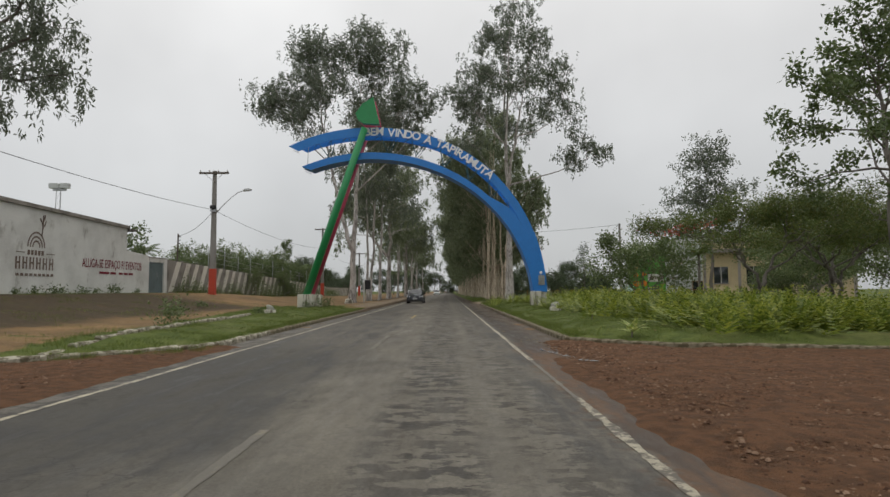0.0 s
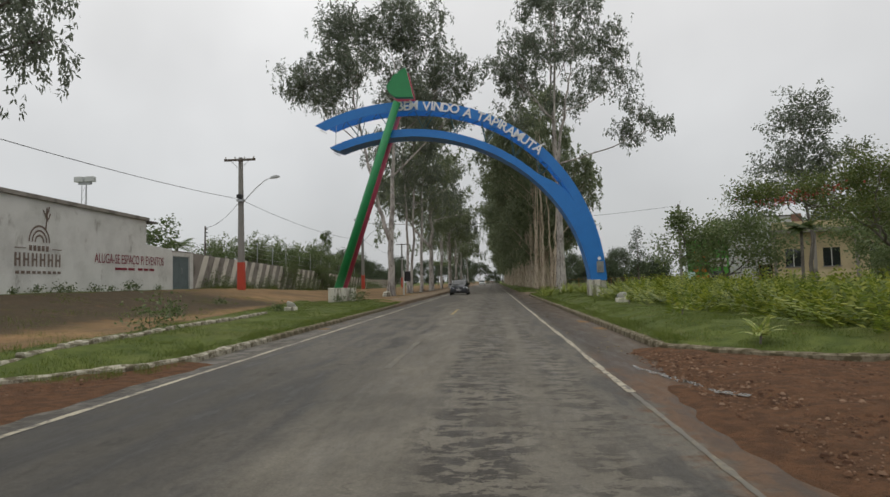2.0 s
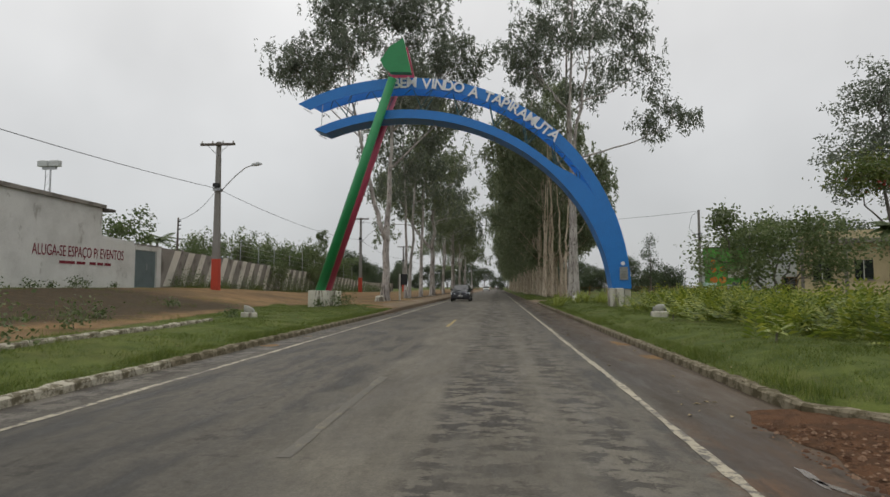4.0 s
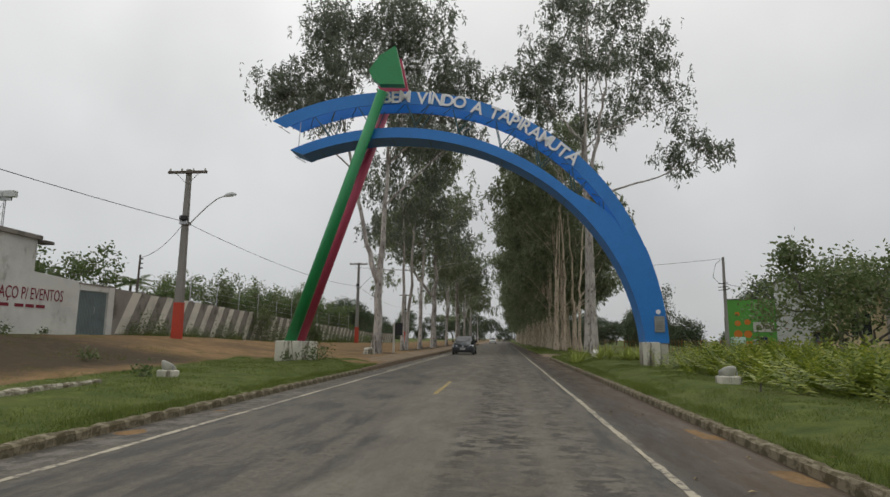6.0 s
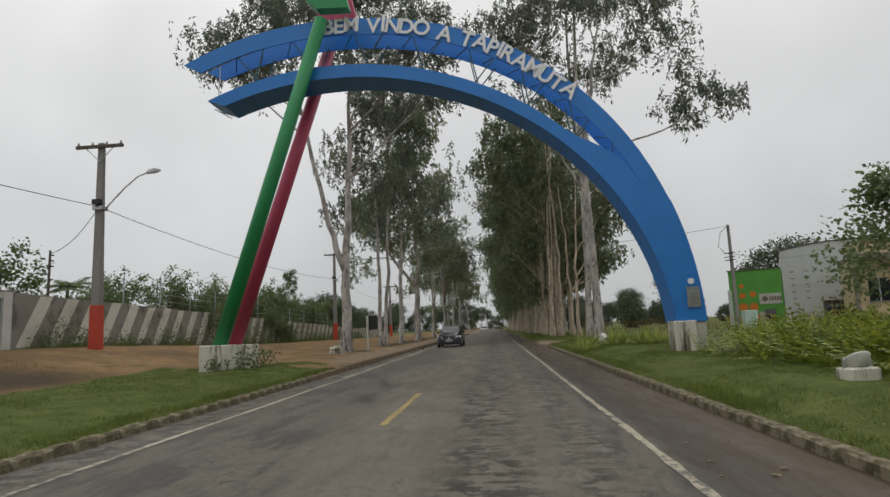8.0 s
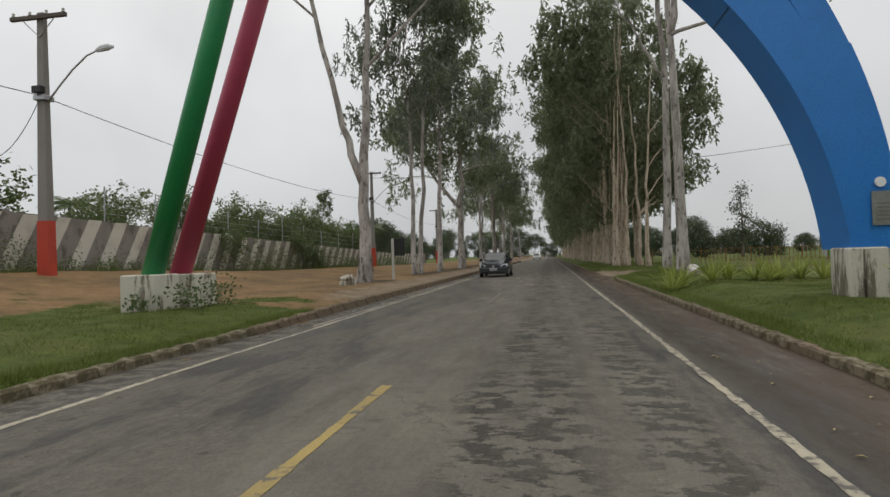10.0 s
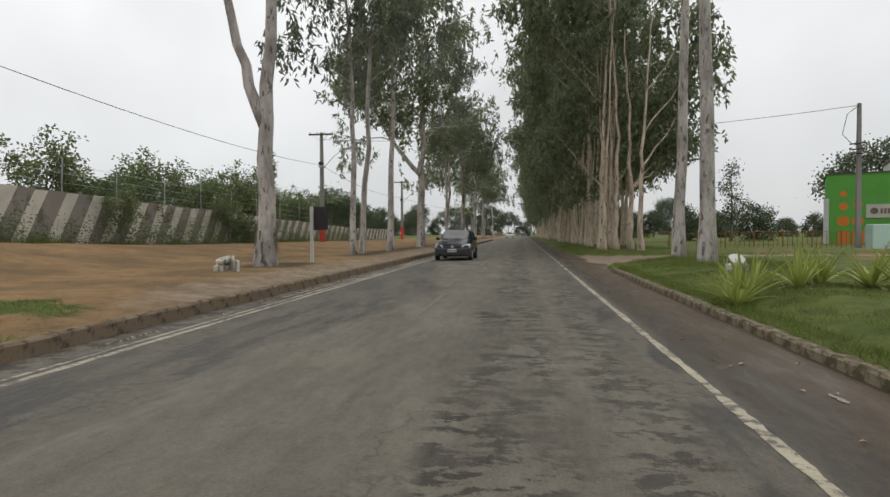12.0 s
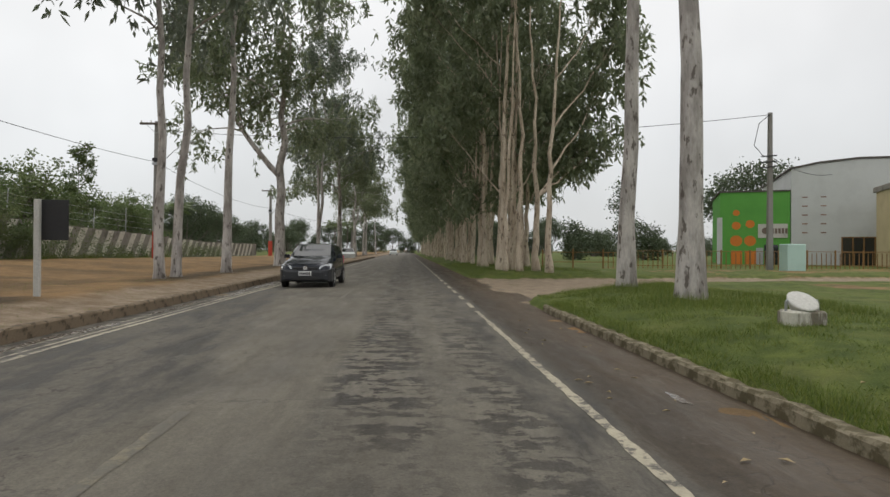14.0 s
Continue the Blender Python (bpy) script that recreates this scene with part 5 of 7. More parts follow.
fern_meshes = [fern_clump(s) for s in (201, 202, 203)]
g = random.Random(9)
count = 0
for row in range(5):
    y = 14.0 + 0.3 * row
    while y < 37.6 - (1.2 if row < 2 else 0):
        x = 6.45 + row * 1.0 + g.uniform(-0.25, 0.25) + (0.4 if y < 20 else 0)
        if row < 1 and 34.8 < y:
            x += 0.5
        ob = thing("fern_bush", x, y, ground_height(x, y) - 0.05, "yellow-green feathery bush in a roadside hedge", "bush", "fern hedge", g.uniform(0, 360))
        ob.scale = [g.uniform(1.0, 1.42)] * 3
        part("foliage", fern_meshes[count % 3], None, ob)
        count += 1
        y += g.uniform(0.85, 1.25)


# ---- the welcome arch ----
ARCH_Y = 36.85        # front plane
CX = -4.8             # centre of its curves


def on_arch(a, b_, n, cz, t):
    """A point of a rounded curve of half-width a and rise b_ over cz: t = 0 at the foot on the right, 90 at the crown."""
    c, s_ = math.cos(radians(t)), math.sin(radians(t))
    return CX + a * math.copysign(abs(c) ** (2 / n), c), cz + b_ * abs(s_) ** (2 / n)


def band_angles(a, b_, n, cz, x_end, z_foot):
    t0 = math.degrees(math.asin(min(max((z_foot - cz) / b_, 0), 1) ** (n / 2)))
    t1 = 180 - math.degrees(math.acos(min((CX - x_end) / a, 1) ** (n / 2)))
    return t0, t1


def curved_beam(outer, inner, t_out, t_in, y0, y1, n=56, merge=None):
    """A bent box beam between two ellipses from y0 to y1; the angle ranges of both run from foot to tip.
    merge: the curve into which its upper edge runs towards the foot."""
    s = Shape()
    for i in range(n + 1):
        u = i / n
        xo, zo = on_arch(*outer, t_out[0] + (t_out[1] - t_out[0]) * u)
        xi, zi = on_arch(*inner, t_in[0] + (t_in[1] - t_in[0]) * u)
        if merge and xo > 2.3:
            a, b_, m, cz = merge
            reach = cz + b_ * max(1 - min((xo - CX) / a, 1) ** m, 0) ** (1 / m)
            zo += (max(reach, zo) - zo) * float(step(2.3, 4.6, xo))
        s.v += [(xo, y0, zo), (xo, y1, zo), (xi, y1, zi), (xi, y0, zi)]
    for i in range(n):
        for k in range(4):
            s.f.append((4 * i + k, 4 * i + (k + 1) % 4, 4 * i + 4 + (k + 1) % 4, 4 * i + 4 + k))
    s.f += [(3, 2, 1, 0), (4 * n, 4 * n + 1, 4 * n + 2, 4 * n + 3)]
    return s


arch = thing("welcome_arch", 0, 0, 0, "blue steel welcome arch with green and red arrows over the road", "arch")
OUT, UP_IN = (10.79, 10.85, 2.1, 0.6), (10.3, 10.3, 2.1, 0.6)
LOW_OUT, LOW_IN = (10.3, 9.53, 2.0, 0.35), (9.98, 9.1, 2.0, 0.35)
MID_UP, MID_LOW = (10.4, 10.38, 2.1, 0.6), (10.27, 9.5, 2.0, 0.35)
SPLIT = 19.0    # below this angle the ribs are one closed leg
tip_o, tip_i = band_angles(*OUT, -9.95, 1.2)[1], band_angles(*UP_IN, -9.35, 1.2)[1]
low_o, low_i = band_angles(*LOW_OUT, -9.12, 1.2)[1], band_angles(*LOW_IN, -8.55, 1.2)[1]
f_out, f_in, f_low = band_angles(*OUT, -8, 1.17)[0], band_angles(*UP_IN, -8, 1.17)[0], band_angles(*LOW_IN, -8, 1.17)[0]
f_mid = band_angles(*LOW_OUT, -8, 1.17)[0]
part("upper_front_band", curved_beam(OUT, UP_IN, (f_out, tip_o), (f_in, tip_i), ARCH_Y, ARCH_Y + 0.05, 64), M["blue"], arch)
part("upper_rear_band", curved_beam(OUT, UP_IN, (f_out, tip_o - 2), (f_in, tip_i - 2), ARCH_Y + 1.0, ARCH_Y + 1.05, 64), M["blue"], arch)
part("lower_rib", curved_beam(LOW_OUT, LOW_IN, (f_mid, low_o), (f_low, low_i), ARCH_Y - 0.006, ARCH_Y + 1.15, 64, UP_IN), M["blue"], arch)
leg_t = (f_out, SPLIT + 3)
part("leg_casing", curved_beam((10.82, 10.83, 2.1, 0.6), (10.0, 9.14, 2.0, 0.35), leg_t, (f_low, SPLIT + 3), ARCH_Y + 0.004, ARCH_Y + 1.04, 24), M["blue"], arch)
for t in range(36, int(tip_o) - 3, 9):        # seams on the soffit of the lower rib
    x, z = on_arch(*LOW_IN, t)
    if t > 26 and t % 10 == 2:
        continue
    s = Shape().tube([(x, ARCH_Y + 0.05, z - 0.004), (x, ARCH_Y + 1.1, z - 0.004)], 0.012, 4)
    part("seam", s, M["rod"], arch)
for i in range(15):                            # lattice between the ribs
    t = SPLIT + 17 + i * (low_o - SPLIT - 24) / 14
    a0, a1 = on_arch(*MID_UP, t), on_arch(*MID_LOW, t + (3.0 if i % 2 else -3.0))
    for yy in (ARCH_Y + 0.08, ARCH_Y + 0.98):
        part("brace", Shape().tube([(a0[0], yy, a0[1]), (a1[0], yy + 0.02, a1[1])], 0.022, 5), M["rod"], arch)
    a2 = on_arch(*MID_UP, t + 2.5)
    part("tie", Shape().tube([(a0[0], ARCH_Y + 0.05, a0[1]), (a2[0], ARCH_Y + 1.0, a2[1])], 0.02, 5), M["rod"], arch)
for curve, t in ((OUT, tip_o - 0.8), (MID_LOW, low_o - 0.5)):
    x, z = on_arch(*curve, t)
    part("end_strut", Shape().tube([(x + 0.15, ARCH_Y + 0.03, z - 0.3), (x + 0.25, ARCH_Y + 1.05, z - 0.25)], 0.018, 5), M["galv"], arch)
x0, z0 = on_arch(*MID_UP, tip_i - 4)
x1, z1 = on_arch(*LOW_OUT, low_o - 2)
part("end_strut", Shape().tube([(x0, ARCH_Y + 0.1, z0), (x1, ARCH_Y + 0.1, z1)], 0.018, 5), M["galv"], arch)

# white letters along the upper band
WORDS = "BEM VINDO A TAPIRAMUTÁ"
lens_ = {}
adv = []
for ch in WORDS:
    if ch == " ":
        adv.append(0.34)
        continue
    if ch not in lens_:
        lens_[ch] = text_mesh(ch, 0.7, 0.03, M["letter"], "letter", 0.014)
    adv.append(lens_[ch][2] - lens_[ch][1] + 0.085)
start_x, end_x = -5.22, 2.9
arc = []
length = 0.0
t = band_angles(*OUT, start_x, 1.2)[1]
px_, pz_ = on_arch(*OUT, t)
while px_ < end_x:
    arc.append((length, t))
    t -= 0.05
    x, z = on_arch(*OUT, t)
    length += math.hypot(x - px_, z - pz_)
    px_, pz_ = x, z
stretch_ = length / sum(adv)
pos = 0.0
g = random.Random(3)
for ch, w in zip(WORDS, adv):
    if ch != " ":
        me, lo_, hi_ = lens_[ch]
        want = pos + w * stretch_ / 2
        tt = min(arc, key=lambda e: abs(e[0] - want))[1]
        x, z = on_arch(*OUT, tt)
        (xa, za), (xb, zb) = on_arch(*OUT, tt + 0.5), on_arch(*OUT, tt - 0.5)
        k = math.hypot(xb - xa, zb - za)
        nx_, nz_ = (za - zb) / k, (xb - xa) / k
        ang = math.degrees(math.atan2(nx_, nz_)) + g.uniform(-2.5, 2.5)
        drop = 0.5 + g.uniform(-0.04, 0.04)
        ob = part("letter", me, None, arch)
        ob.matrix_world = pose(x - nx_ * drop, ARCH_Y - 0.04, z - nz_ * drop, 0, ang, 0) @ Matrix.Translation((-(lo_ + hi_) / 2, 0, 0))
    pos += w * stretch_


# green arrow in front and red arrow behind, leaning through the arch
def arrow(foot, head, mat, name):
    foot, head = Vector(foot), Vector(head)
    shaft = part(name, Shape().tube([foot, foot.lerp(head, 0.5), head], [0.24, 0.23, 0.21], 14), mat, arch, "", True)
    s = Shape()
    tip, lf, rt = (head.x + 0.54, head.z + 1.9), (head.x - 0.56, head.z + 0.87), (head.x + 0.93, head.z + 0.2)
    dip = (head.x - 0.1, head.z + 0.25)
    s.prism([tip, (head.x - 0.12, head.z + 1.5), lf, (head.x - 0.42, head.z + 0.52), dip, rt], head.y - 0.2, head.y + 0.2)
    part(name.replace("shaft", "head"), s, mat, shaft)
    return shaft


arrow((-8.84, 37.2, 1.0), (-5.17, 36.5, 11.32), M["green_paint"], "arrow_shaft")
arrow((-8.8, 38.15, 1.0), (-5.24, 38.25, 11.6), M["red_paint"], "arrow_shaft")



def plinth(x0, x1, y0, y1, z0, z1, name="plinth"):
    s = Shape().box(x0, x1, y0, y1, z0, z1, 0.025)
    return solid(name, s, M["plinth"], "whitewashed concrete plinth with rain streaks under the arch", "plinth", "arch plinths")


plinth(-9.27, -8.45, 36.7, 37.62, 0.1, 1.08)
plinth(-9.2, -8.12, 37.72, 38.6, 0.1, 1.06)
plinth(5.0, 5.24, 36.62, 37.35, 0.1, 1.2)
plinth(5.26, 5.6, 36.55, 37.5, 0.1, 1.2)
plinth(5.68, 5.98, 36.9, 37.7, 0.1, 1.16)
plq = thing("plaque", 5.68, 36.81, 1.9, "grey metal plaque with a round emblem on the arch leg", "plaque")
part("sheet", Shape().box(-0.2, 0.17, -0.012, 0.012, -0.32, 0.28), M["plaque"], plq)
part("emblem", Shape().tube([(-0.05, -0.015, 0.44), (-0.05, 0.02, 0.44)], 0.09, 16), M["letter"], plq, "white round emblem")
for i in range(5):
    part("text_bar", Shape().box(-0.13, 0.1, -0.018, -0.01, 0.05 - i * 0.07, 0.075 - i * 0.07), M["concrete"], plq)


# ---- white building with painted lettering, its gate, and the striped wall ----
WX = -19.55
wb = thing("wall_white_building", 0, 0, 0, "long white plastered building front with dirty stains and painted signs", "building", kind="structure")
s = Shape()
s.add([(WX, 6.0, -0.3), (WX, 36.25, -0.3), (WX, 36.25, 5.2), (WX, 6.0, 5.66), (WX - 9, 6.0, -0.3), (WX - 9, 36.25, -0.3), (WX - 9, 36.25, 5.2), (WX - 9, 6.0, 5.66)],
      [(0, 1, 2, 3), (1, 5, 6, 2), (5, 4, 7, 6), (4, 0, 3, 7), (3, 2, 6, 7), (0, 4, 5, 1)])
part("wall", s, M["plaster"], wb)
s = Shape()
s.add([(WX + 0.1, 5.9, 5.58), (WX + 0.1, 36.4, 5.12), (WX + 0.1, 36.4, 5.3), (WX + 0.1, 5.9, 5.76), (WX - 9, 5.9, 5.58), (WX - 9, 36.4, 5.12), (WX - 9, 36.4, 5.3), (WX - 9, 5.9, 5.76)],
      [(0, 1, 2, 3), (1, 5, 6, 2), (5, 4, 7, 6), (4, 0, 3, 7), (3, 2, 6, 7), (0, 4, 5, 1)])
part("parapet", s, M["plaster_old"], wb, "grey weathered roof edge")
part("gutter", Shape().box(WX - 0.3, WX + 0.3, 36.25, 36.85, 4.98, 5.11, 0.02), M["roof_edge"], wb)
lw = thing("wall_low_white", 0, 0, 0, "lower white plastered yard wall beside a steel gate", "wall", kind="structure")
s = Shape()
s.add([(WX, 36.25, -0.3), (WX, 39.05, -0.3), (WX, 39.05, 3.62), (WX, 36.25, 3.8), (WX - 0.2, 36.25, -0.3), (WX - 0.2, 39.05, -0.3), (WX - 0.2, 39.05, 3.62), (WX - 0.2, 36.25, 3.8)],
      [(0, 1, 2, 3), (1, 5, 6, 2), (5, 4, 7, 6), (4, 0, 3, 7), (3, 2, 6, 7), (0, 4, 5, 1)])
part("wall", s, M["plaster"], lw)
part("gate_pillar", Shape().box(WX - 0.2, WX + 0.04, 41.05, 41.5, -0.3, 3.52), M["plaster"], lw)
part("gate_lintel", Shape().box(WX - 0.2, WX + 0.02, 39.05, 41.05, 3.26, 3.52), M["plaster"], lw)
part("coping", Shape().box(WX - 0.25, WX + 0.05, 38.95, 41.55, 3.52, 3.58), M["plaster_old"], lw)
gate = thing("door_1", WX, 39.06, 1.24, "grey steel double gate with ribbed leaves, shut", "gate", kind="structure")
for k in range(2):
    leaf = Shape().box(-0.1, -0.05, 0.01 + k * 0.99, 0.98 + k * 0.99, -0.35, 2.0)
    lf = part("gate_leaf", leaf, M["gate"], gate)
    for j in range(9):
        part("rib", Shape().box(-0.05, -0.03, 0.06 + j * 0.1 + k * 0.99, 0.1 + j * 0.1 + k * 0.99, -0.3, 1.95), M["gate"], lf)
part("handle", Shape().tube([(-0.03, 1.05, 0.95), (0.03, 1.05, 1.0), (0.03, 1.05, 1.25), (-0.03, 1.05, 1.3)], 0.018, 6), M["galv"], gate)

# painted words on the white wall
sign = thing("painted_sign", WX + 0.012, 31.82, 2.63, "maroon painted rental notice on the white wall", "painted sign")
me, lo_, hi_ = text_mesh("ALUGA-SE ESPAÇO P/ EVENTOS", 0.7, 0.003, M["maroon"], "lettering")
wide = 6.2 / (hi_ - lo_)
ob = part("lettering", me, None, sign)
ob.matrix_local = Matrix.Rotation(radians(90), 4, "Z") @ Matrix.Diagonal((wide, 1, 1, 1))
for a_, b_ in ((1.6, 2.6), (2.72, 3.3), (3.6, 4.05), (4.15, 4.6), (4.7, 5.2)):
    part("text_bar", Shape().box(0, 0.004, a_, b_, -0.33, -0.2), M["maroon"], sign)
logo = thing("painted_logo", WX + 0.012, 28.2, 2.4, "faded brown tree-and-arch emblem painted on the white wall", "painted sign")
for r in (0.62, 0.45, 0.28):
    s = Shape()
    n = 18
    for i in range(n + 1):
        a = math.pi * i / n
        s.v += [(0.002, -math.cos(a) * r, 1.0 + math.sin(a) * r * 1.2), (0.002, -math.cos(a) * (r - 0.075), 1.0 + math.sin(a) * (r - 0.075) * 1.2)]
    s.f = [(2 * i, 2 * i + 1, 2 * i + 3, 2 * i + 2) for i in range(n)]
    part("arc", s, M["brown_paint"], logo)
for a0, a1, b0, b1 in ((0.35, 1.55, 0.42, 2.55), (0.42, 2.0, 0.2, 2.4), (0.4, 1.9, 0.62, 2.3), (0.4, 2.2, 0.55, 2.6)):
    part("twig", Shape().tube([(0.0, a0, a1), (0.0, (a0 + b0) / 2 + 0.04, (a1 + b1) / 2), (0.0, b0, b1)], 0.028, 5), M["brown_paint"], logo)
part("rule", Shape().box(0, 0.004, -1.35, -0.75, 0.7, 0.74), M["brown_paint"], logo)
part("rule", Shape().box(0, 0.004, 0.75, 1.35, 0.7, 0.74), M["brown_paint"], logo)
for k in range(5):
    part("text_bar", Shape().box(0, 0.004, -0.58 + k * 0.24, -0.42 + k * 0.24, 0.62, 0.85), M["brown_paint"], logo)
for k in range(6):
    part("text_bar", Shape().box(0, 0.004, -1.35 + k * 0.46, -1.24 + k * 0.46, -0.05, 0.52), M["brown_paint"], logo)
    part("text_bar", Shape().box(0, 0.004, -1.12 + k * 0.46, -1.03 + k * 0.46, -0.05, 0.52), M["brown_paint"], logo)
    part("text_bar", Shape().box(0, 0.0036, -1.24 + k * 0.46, -1.12 + k * 0.46, 0.2, 0.29), M["brown_paint"], logo)
for k in range(9):
    part("text_bar", Shape().box(0, 0.004, -1.3 + k * 0.3, -1.1 + k * 0.3, -0.36, -0.24), M["brown_paint"], logo)


def wall_top(y):
    return max(3.52 - 0.027 * (y - 41.5), 1.95) + 0.03 * wobble(0, y, 0.5, 2.0)


sw = thing("wall_striped", 0, 0, 0, "long leaning-striped concrete boundary wall with faded white paint", "wall", kind="structure")
y = 41.5
g = random.Random(21)
while y < 118:
    y1 = y + 2.6
    s = Shape()
    a, b_ = wall_top(y), wall_top(y1 - 0.03)
    s.add([(WX, y, -0.2), (WX, y1 - 0.03, -0.2), (WX, y1 - 0.03, b_), (WX, y, a), (WX - 0.16, y, -0.2), (WX - 0.16, y1 - 0.03, -0.2), (WX - 0.16, y1 - 0.03, b_), (WX - 0.16, y, a)],
          [(0, 1, 2, 3), (1, 5, 6, 2), (5, 4, 7, 6), (4, 0, 3, 7), (3, 2, 6, 7), (0, 4, 5, 1)])
    pn = part("panel", s, M["plaster_old"], sw)
    part("pier", Shape().box(WX - 0.22, WX - 0.0, y1 - 0.03, y1, -0.2, a + 0.02), M["plaster_old"], sw)
    y = y1
y = 41.8
while y < 116:
    z0, z1 = max(ground_height(WX + 0.3, y), wall_top(y) - 2.25) + g.uniform(0.0, 0.12), wall_top(y) - g.uniform(0.02, 0.12)
    w, lean_ = 0.74 + g.uniform(-0.07, 0.07), 1.25
    part("painted_stripe", Shape().add([(WX + 0.005, y, z0), (WX + 0.005, y + w, z0), (WX + 0.005, y + w + lean_, z1), (WX + 0.005, y + lean_, z1)], [(0, 1, 2, 3)]), M["stripe"], sw)
    y += 1.64 + g.uniform(-0.08, 0.08)
for y in (49.0, 52.5, 56, 59.5, 63.4, 67.2, 71, 75, 79.2, 83.5, 88):
    hh = g.uniform(1.3, 1.9)
    ob = solid("fence_post", Shape().tube([(0, 0, 0), (g.uniform(-0.05, 0.05), 0.04, hh)], 0.03, 6), M["galv"], "thin steel post standing on the striped wall", "post", "wall-top posts", (WX - 0.1, y, wall_top(y) - 0.05))
wc = Shape()
for k in range(3):
    pts = [(WX - 0.1, 49.0 + i * 3.9, wall_top(49.0 + i * 3.9) + 0.4 + 0.4 * k) for i in range(11)]
    wc.tube(pts, 0.008, 4)
tagged(part("fence_wire", wc, M["galv"], None), "thin wires strung between posts on the wall", "wire")


# ---- poles, lamps and cables ----
def power_pole(x, y, z, top, label, lamp=True, band=True, arm=1.9, lean=0.0):
    ob = thing("power_pole", x, y, z, label, "power pole", "power poles")
    ob.scale = (1.13, 1.13, 1.13)
    h = (top - z) / 1.13
    s = Shape()
    for zz, r in ((-0.4, 0.19), (h * 0.5, 0.14), (h, 0.1)):
        s.v += [(-r, -r * 0.8, zz), (r, -r * 0.8, zz), (r, r * 0.8, zz), (-r, r * 0.8, zz)]
    s.f = [(3, 2, 1, 0), (8, 9, 10, 11)] + [(4 * j + k, 4 * j + (k + 1) % 4, 4 * j + 4 + (k + 1) % 4, 4 * j + 4 + k) for j in range(2) for k in range(4)]
    part("post", s, M["concrete"], ob)
    if band:
        b = Shape()
        for zz, r in ((-0.1, 0.197), (1.62, 0.183)):
            b.v += [(-r, -r * 0.82, zz), (r, -r * 0.82, zz), (r, r * 0.82, zz), (-r, r * 0.82, zz)]
        b.f = [(0, 1, 5, 4), (1, 2, 6, 5), (2, 3, 7, 6), (3, 0, 4, 7), (4, 5, 6, 7)]
        part("painted_band", b, M["red_band"], ob, "orange-red painted base")
    if arm:
        ca = part("crossarm", Shape().box(-arm / 2, arm / 2, -0.19, -0.08, h - 0.22, h - 0.1, 0.01), M["timber"], ob)
        for k in (-0.9, -0.3, 0.3, 0.9):
            part("insulator", Shape().lathe([(0.03, 0), (0.055, 0.03), (0.03, 0.07), (0.045, 0.1), (0.02, 0.13)], 8, (k * arm / 2, -0.135, h - 0.1)), M["white_plastic"], ca)
        part("arm_stay", Shape().tube([(-arm * 0.3, -0.13, h - 0.2), (0, -0.1, h - 0.75)], 0.015, 5), M["galv"], ob)
        part("arm_stay", Shape().tube([(arm * 0.3, -0.13, h - 0.2), (0, -0.1, h - 0.75)], 0.015, 5), M["galv"], ob)
    if lamp:
        zc = h - 2.75
        pts = [(0.1, 0, zc), (0.5, 0, zc + 0.45), (1.0, 0, zc + 0.95), (1.5, 0, zc + 1.34), (1.85, 0, zc + 1.46)]
        la = part("lamp_arm", Shape().tube(pts, 0.028, 6), M["galv"], ob)
        s = Shape().tube([(1.8, 0, zc + 1.45), (1.95, 0, zc + 1.5), (2.2, 0, zc + 1.53), (2.4, 0, zc + 1.52)], [0.05, 0.1, 0.11, 0.04], 10, True, 0.6)
        part("lamp_head", s, M["lamp_glass"], la, "pale street lamp head")
    part("bracket", Shape().box(-0.2, 0.2, -0.2, 0.2, h - 2.65, h - 2.5, 0.02), M["galv"], ob)
    part("bracket", Shape().box(-0.17, 0.17, -0.28, -0.1, h - 2.45, h - 2.25, 0.02), M["black"], ob)
    return ob


def cable(points, sag, r=0.02, label="black overhead cable strung between poles"):
    s = Shape()
    for (a, b_) in zip(points[:-1], points[1:]):
        a, b_ = Vector(a), Vector(b_)
        pts = [a.lerp(b_, i / 16) - Vector((0, 0, sag * 4 * (i / 16) * (1 - i / 16))) for i in range(17)]
        s.tube(pts, r, 5)
    return tagged(part("overhead_cable", s, M["black"], None, "", True), label, "cable", "overhead cables")


PX = -16.9
power_pole(PX, 42.92, ground_height(PX, 42.92), 10.0, "concrete power pole with red base, crossarm and street lamp")
power_pole(PX - 0.4, 82.8, ground_height(PX, 82.8), 10.0, "concrete power pole with red base, crossarm and street lamp")
power_pole(PX - 0.3, 117.0, ground_height(PX, 117.0), 8.75, "far concrete power pole with red base and crossarm")
power_pole(PX, 3.0, ground_height(PX, 3.0), 10.0, "concrete power pole with red base, crossarm and street lamp")
power_pole(-11.0, 161.0, 0.3, 9.2, "far concrete power pole with a street lamp", True, False)
cable([(PX, 2.8, 7.2), (PX, 42.75, 7.15), (PX - 0.4, 82.6, 7.2), (PX - 0.3, 116.85, 6.4), (-11.0, 160.85, 6.4)], 0.62, 0.015)
cable([(PX - 0.1, 42.8, 6.95), (-19.95, 43.95, 5.4)], 0.35, 0.014, "thin service cable to a yard pole")
sp = thing("service_pole", -19.95, 43.95, 1.0, "slim wooden service pole with small brackets behind the wall", "pole")
part("post", Shape().tube([(0, 0, 0), (0.02, 0, 2.5), (0.05, 0, 4.55)], [0.07, 0.06, 0.05], 8), M["timber"], sp)
for k in (0.1, 0.35, 0.6, 1.2):
    part("insulator", Shape().box(0.02, 0.22, -0.03, 0.03, 4.4 - k, 4.46 - k), M["black"], sp)
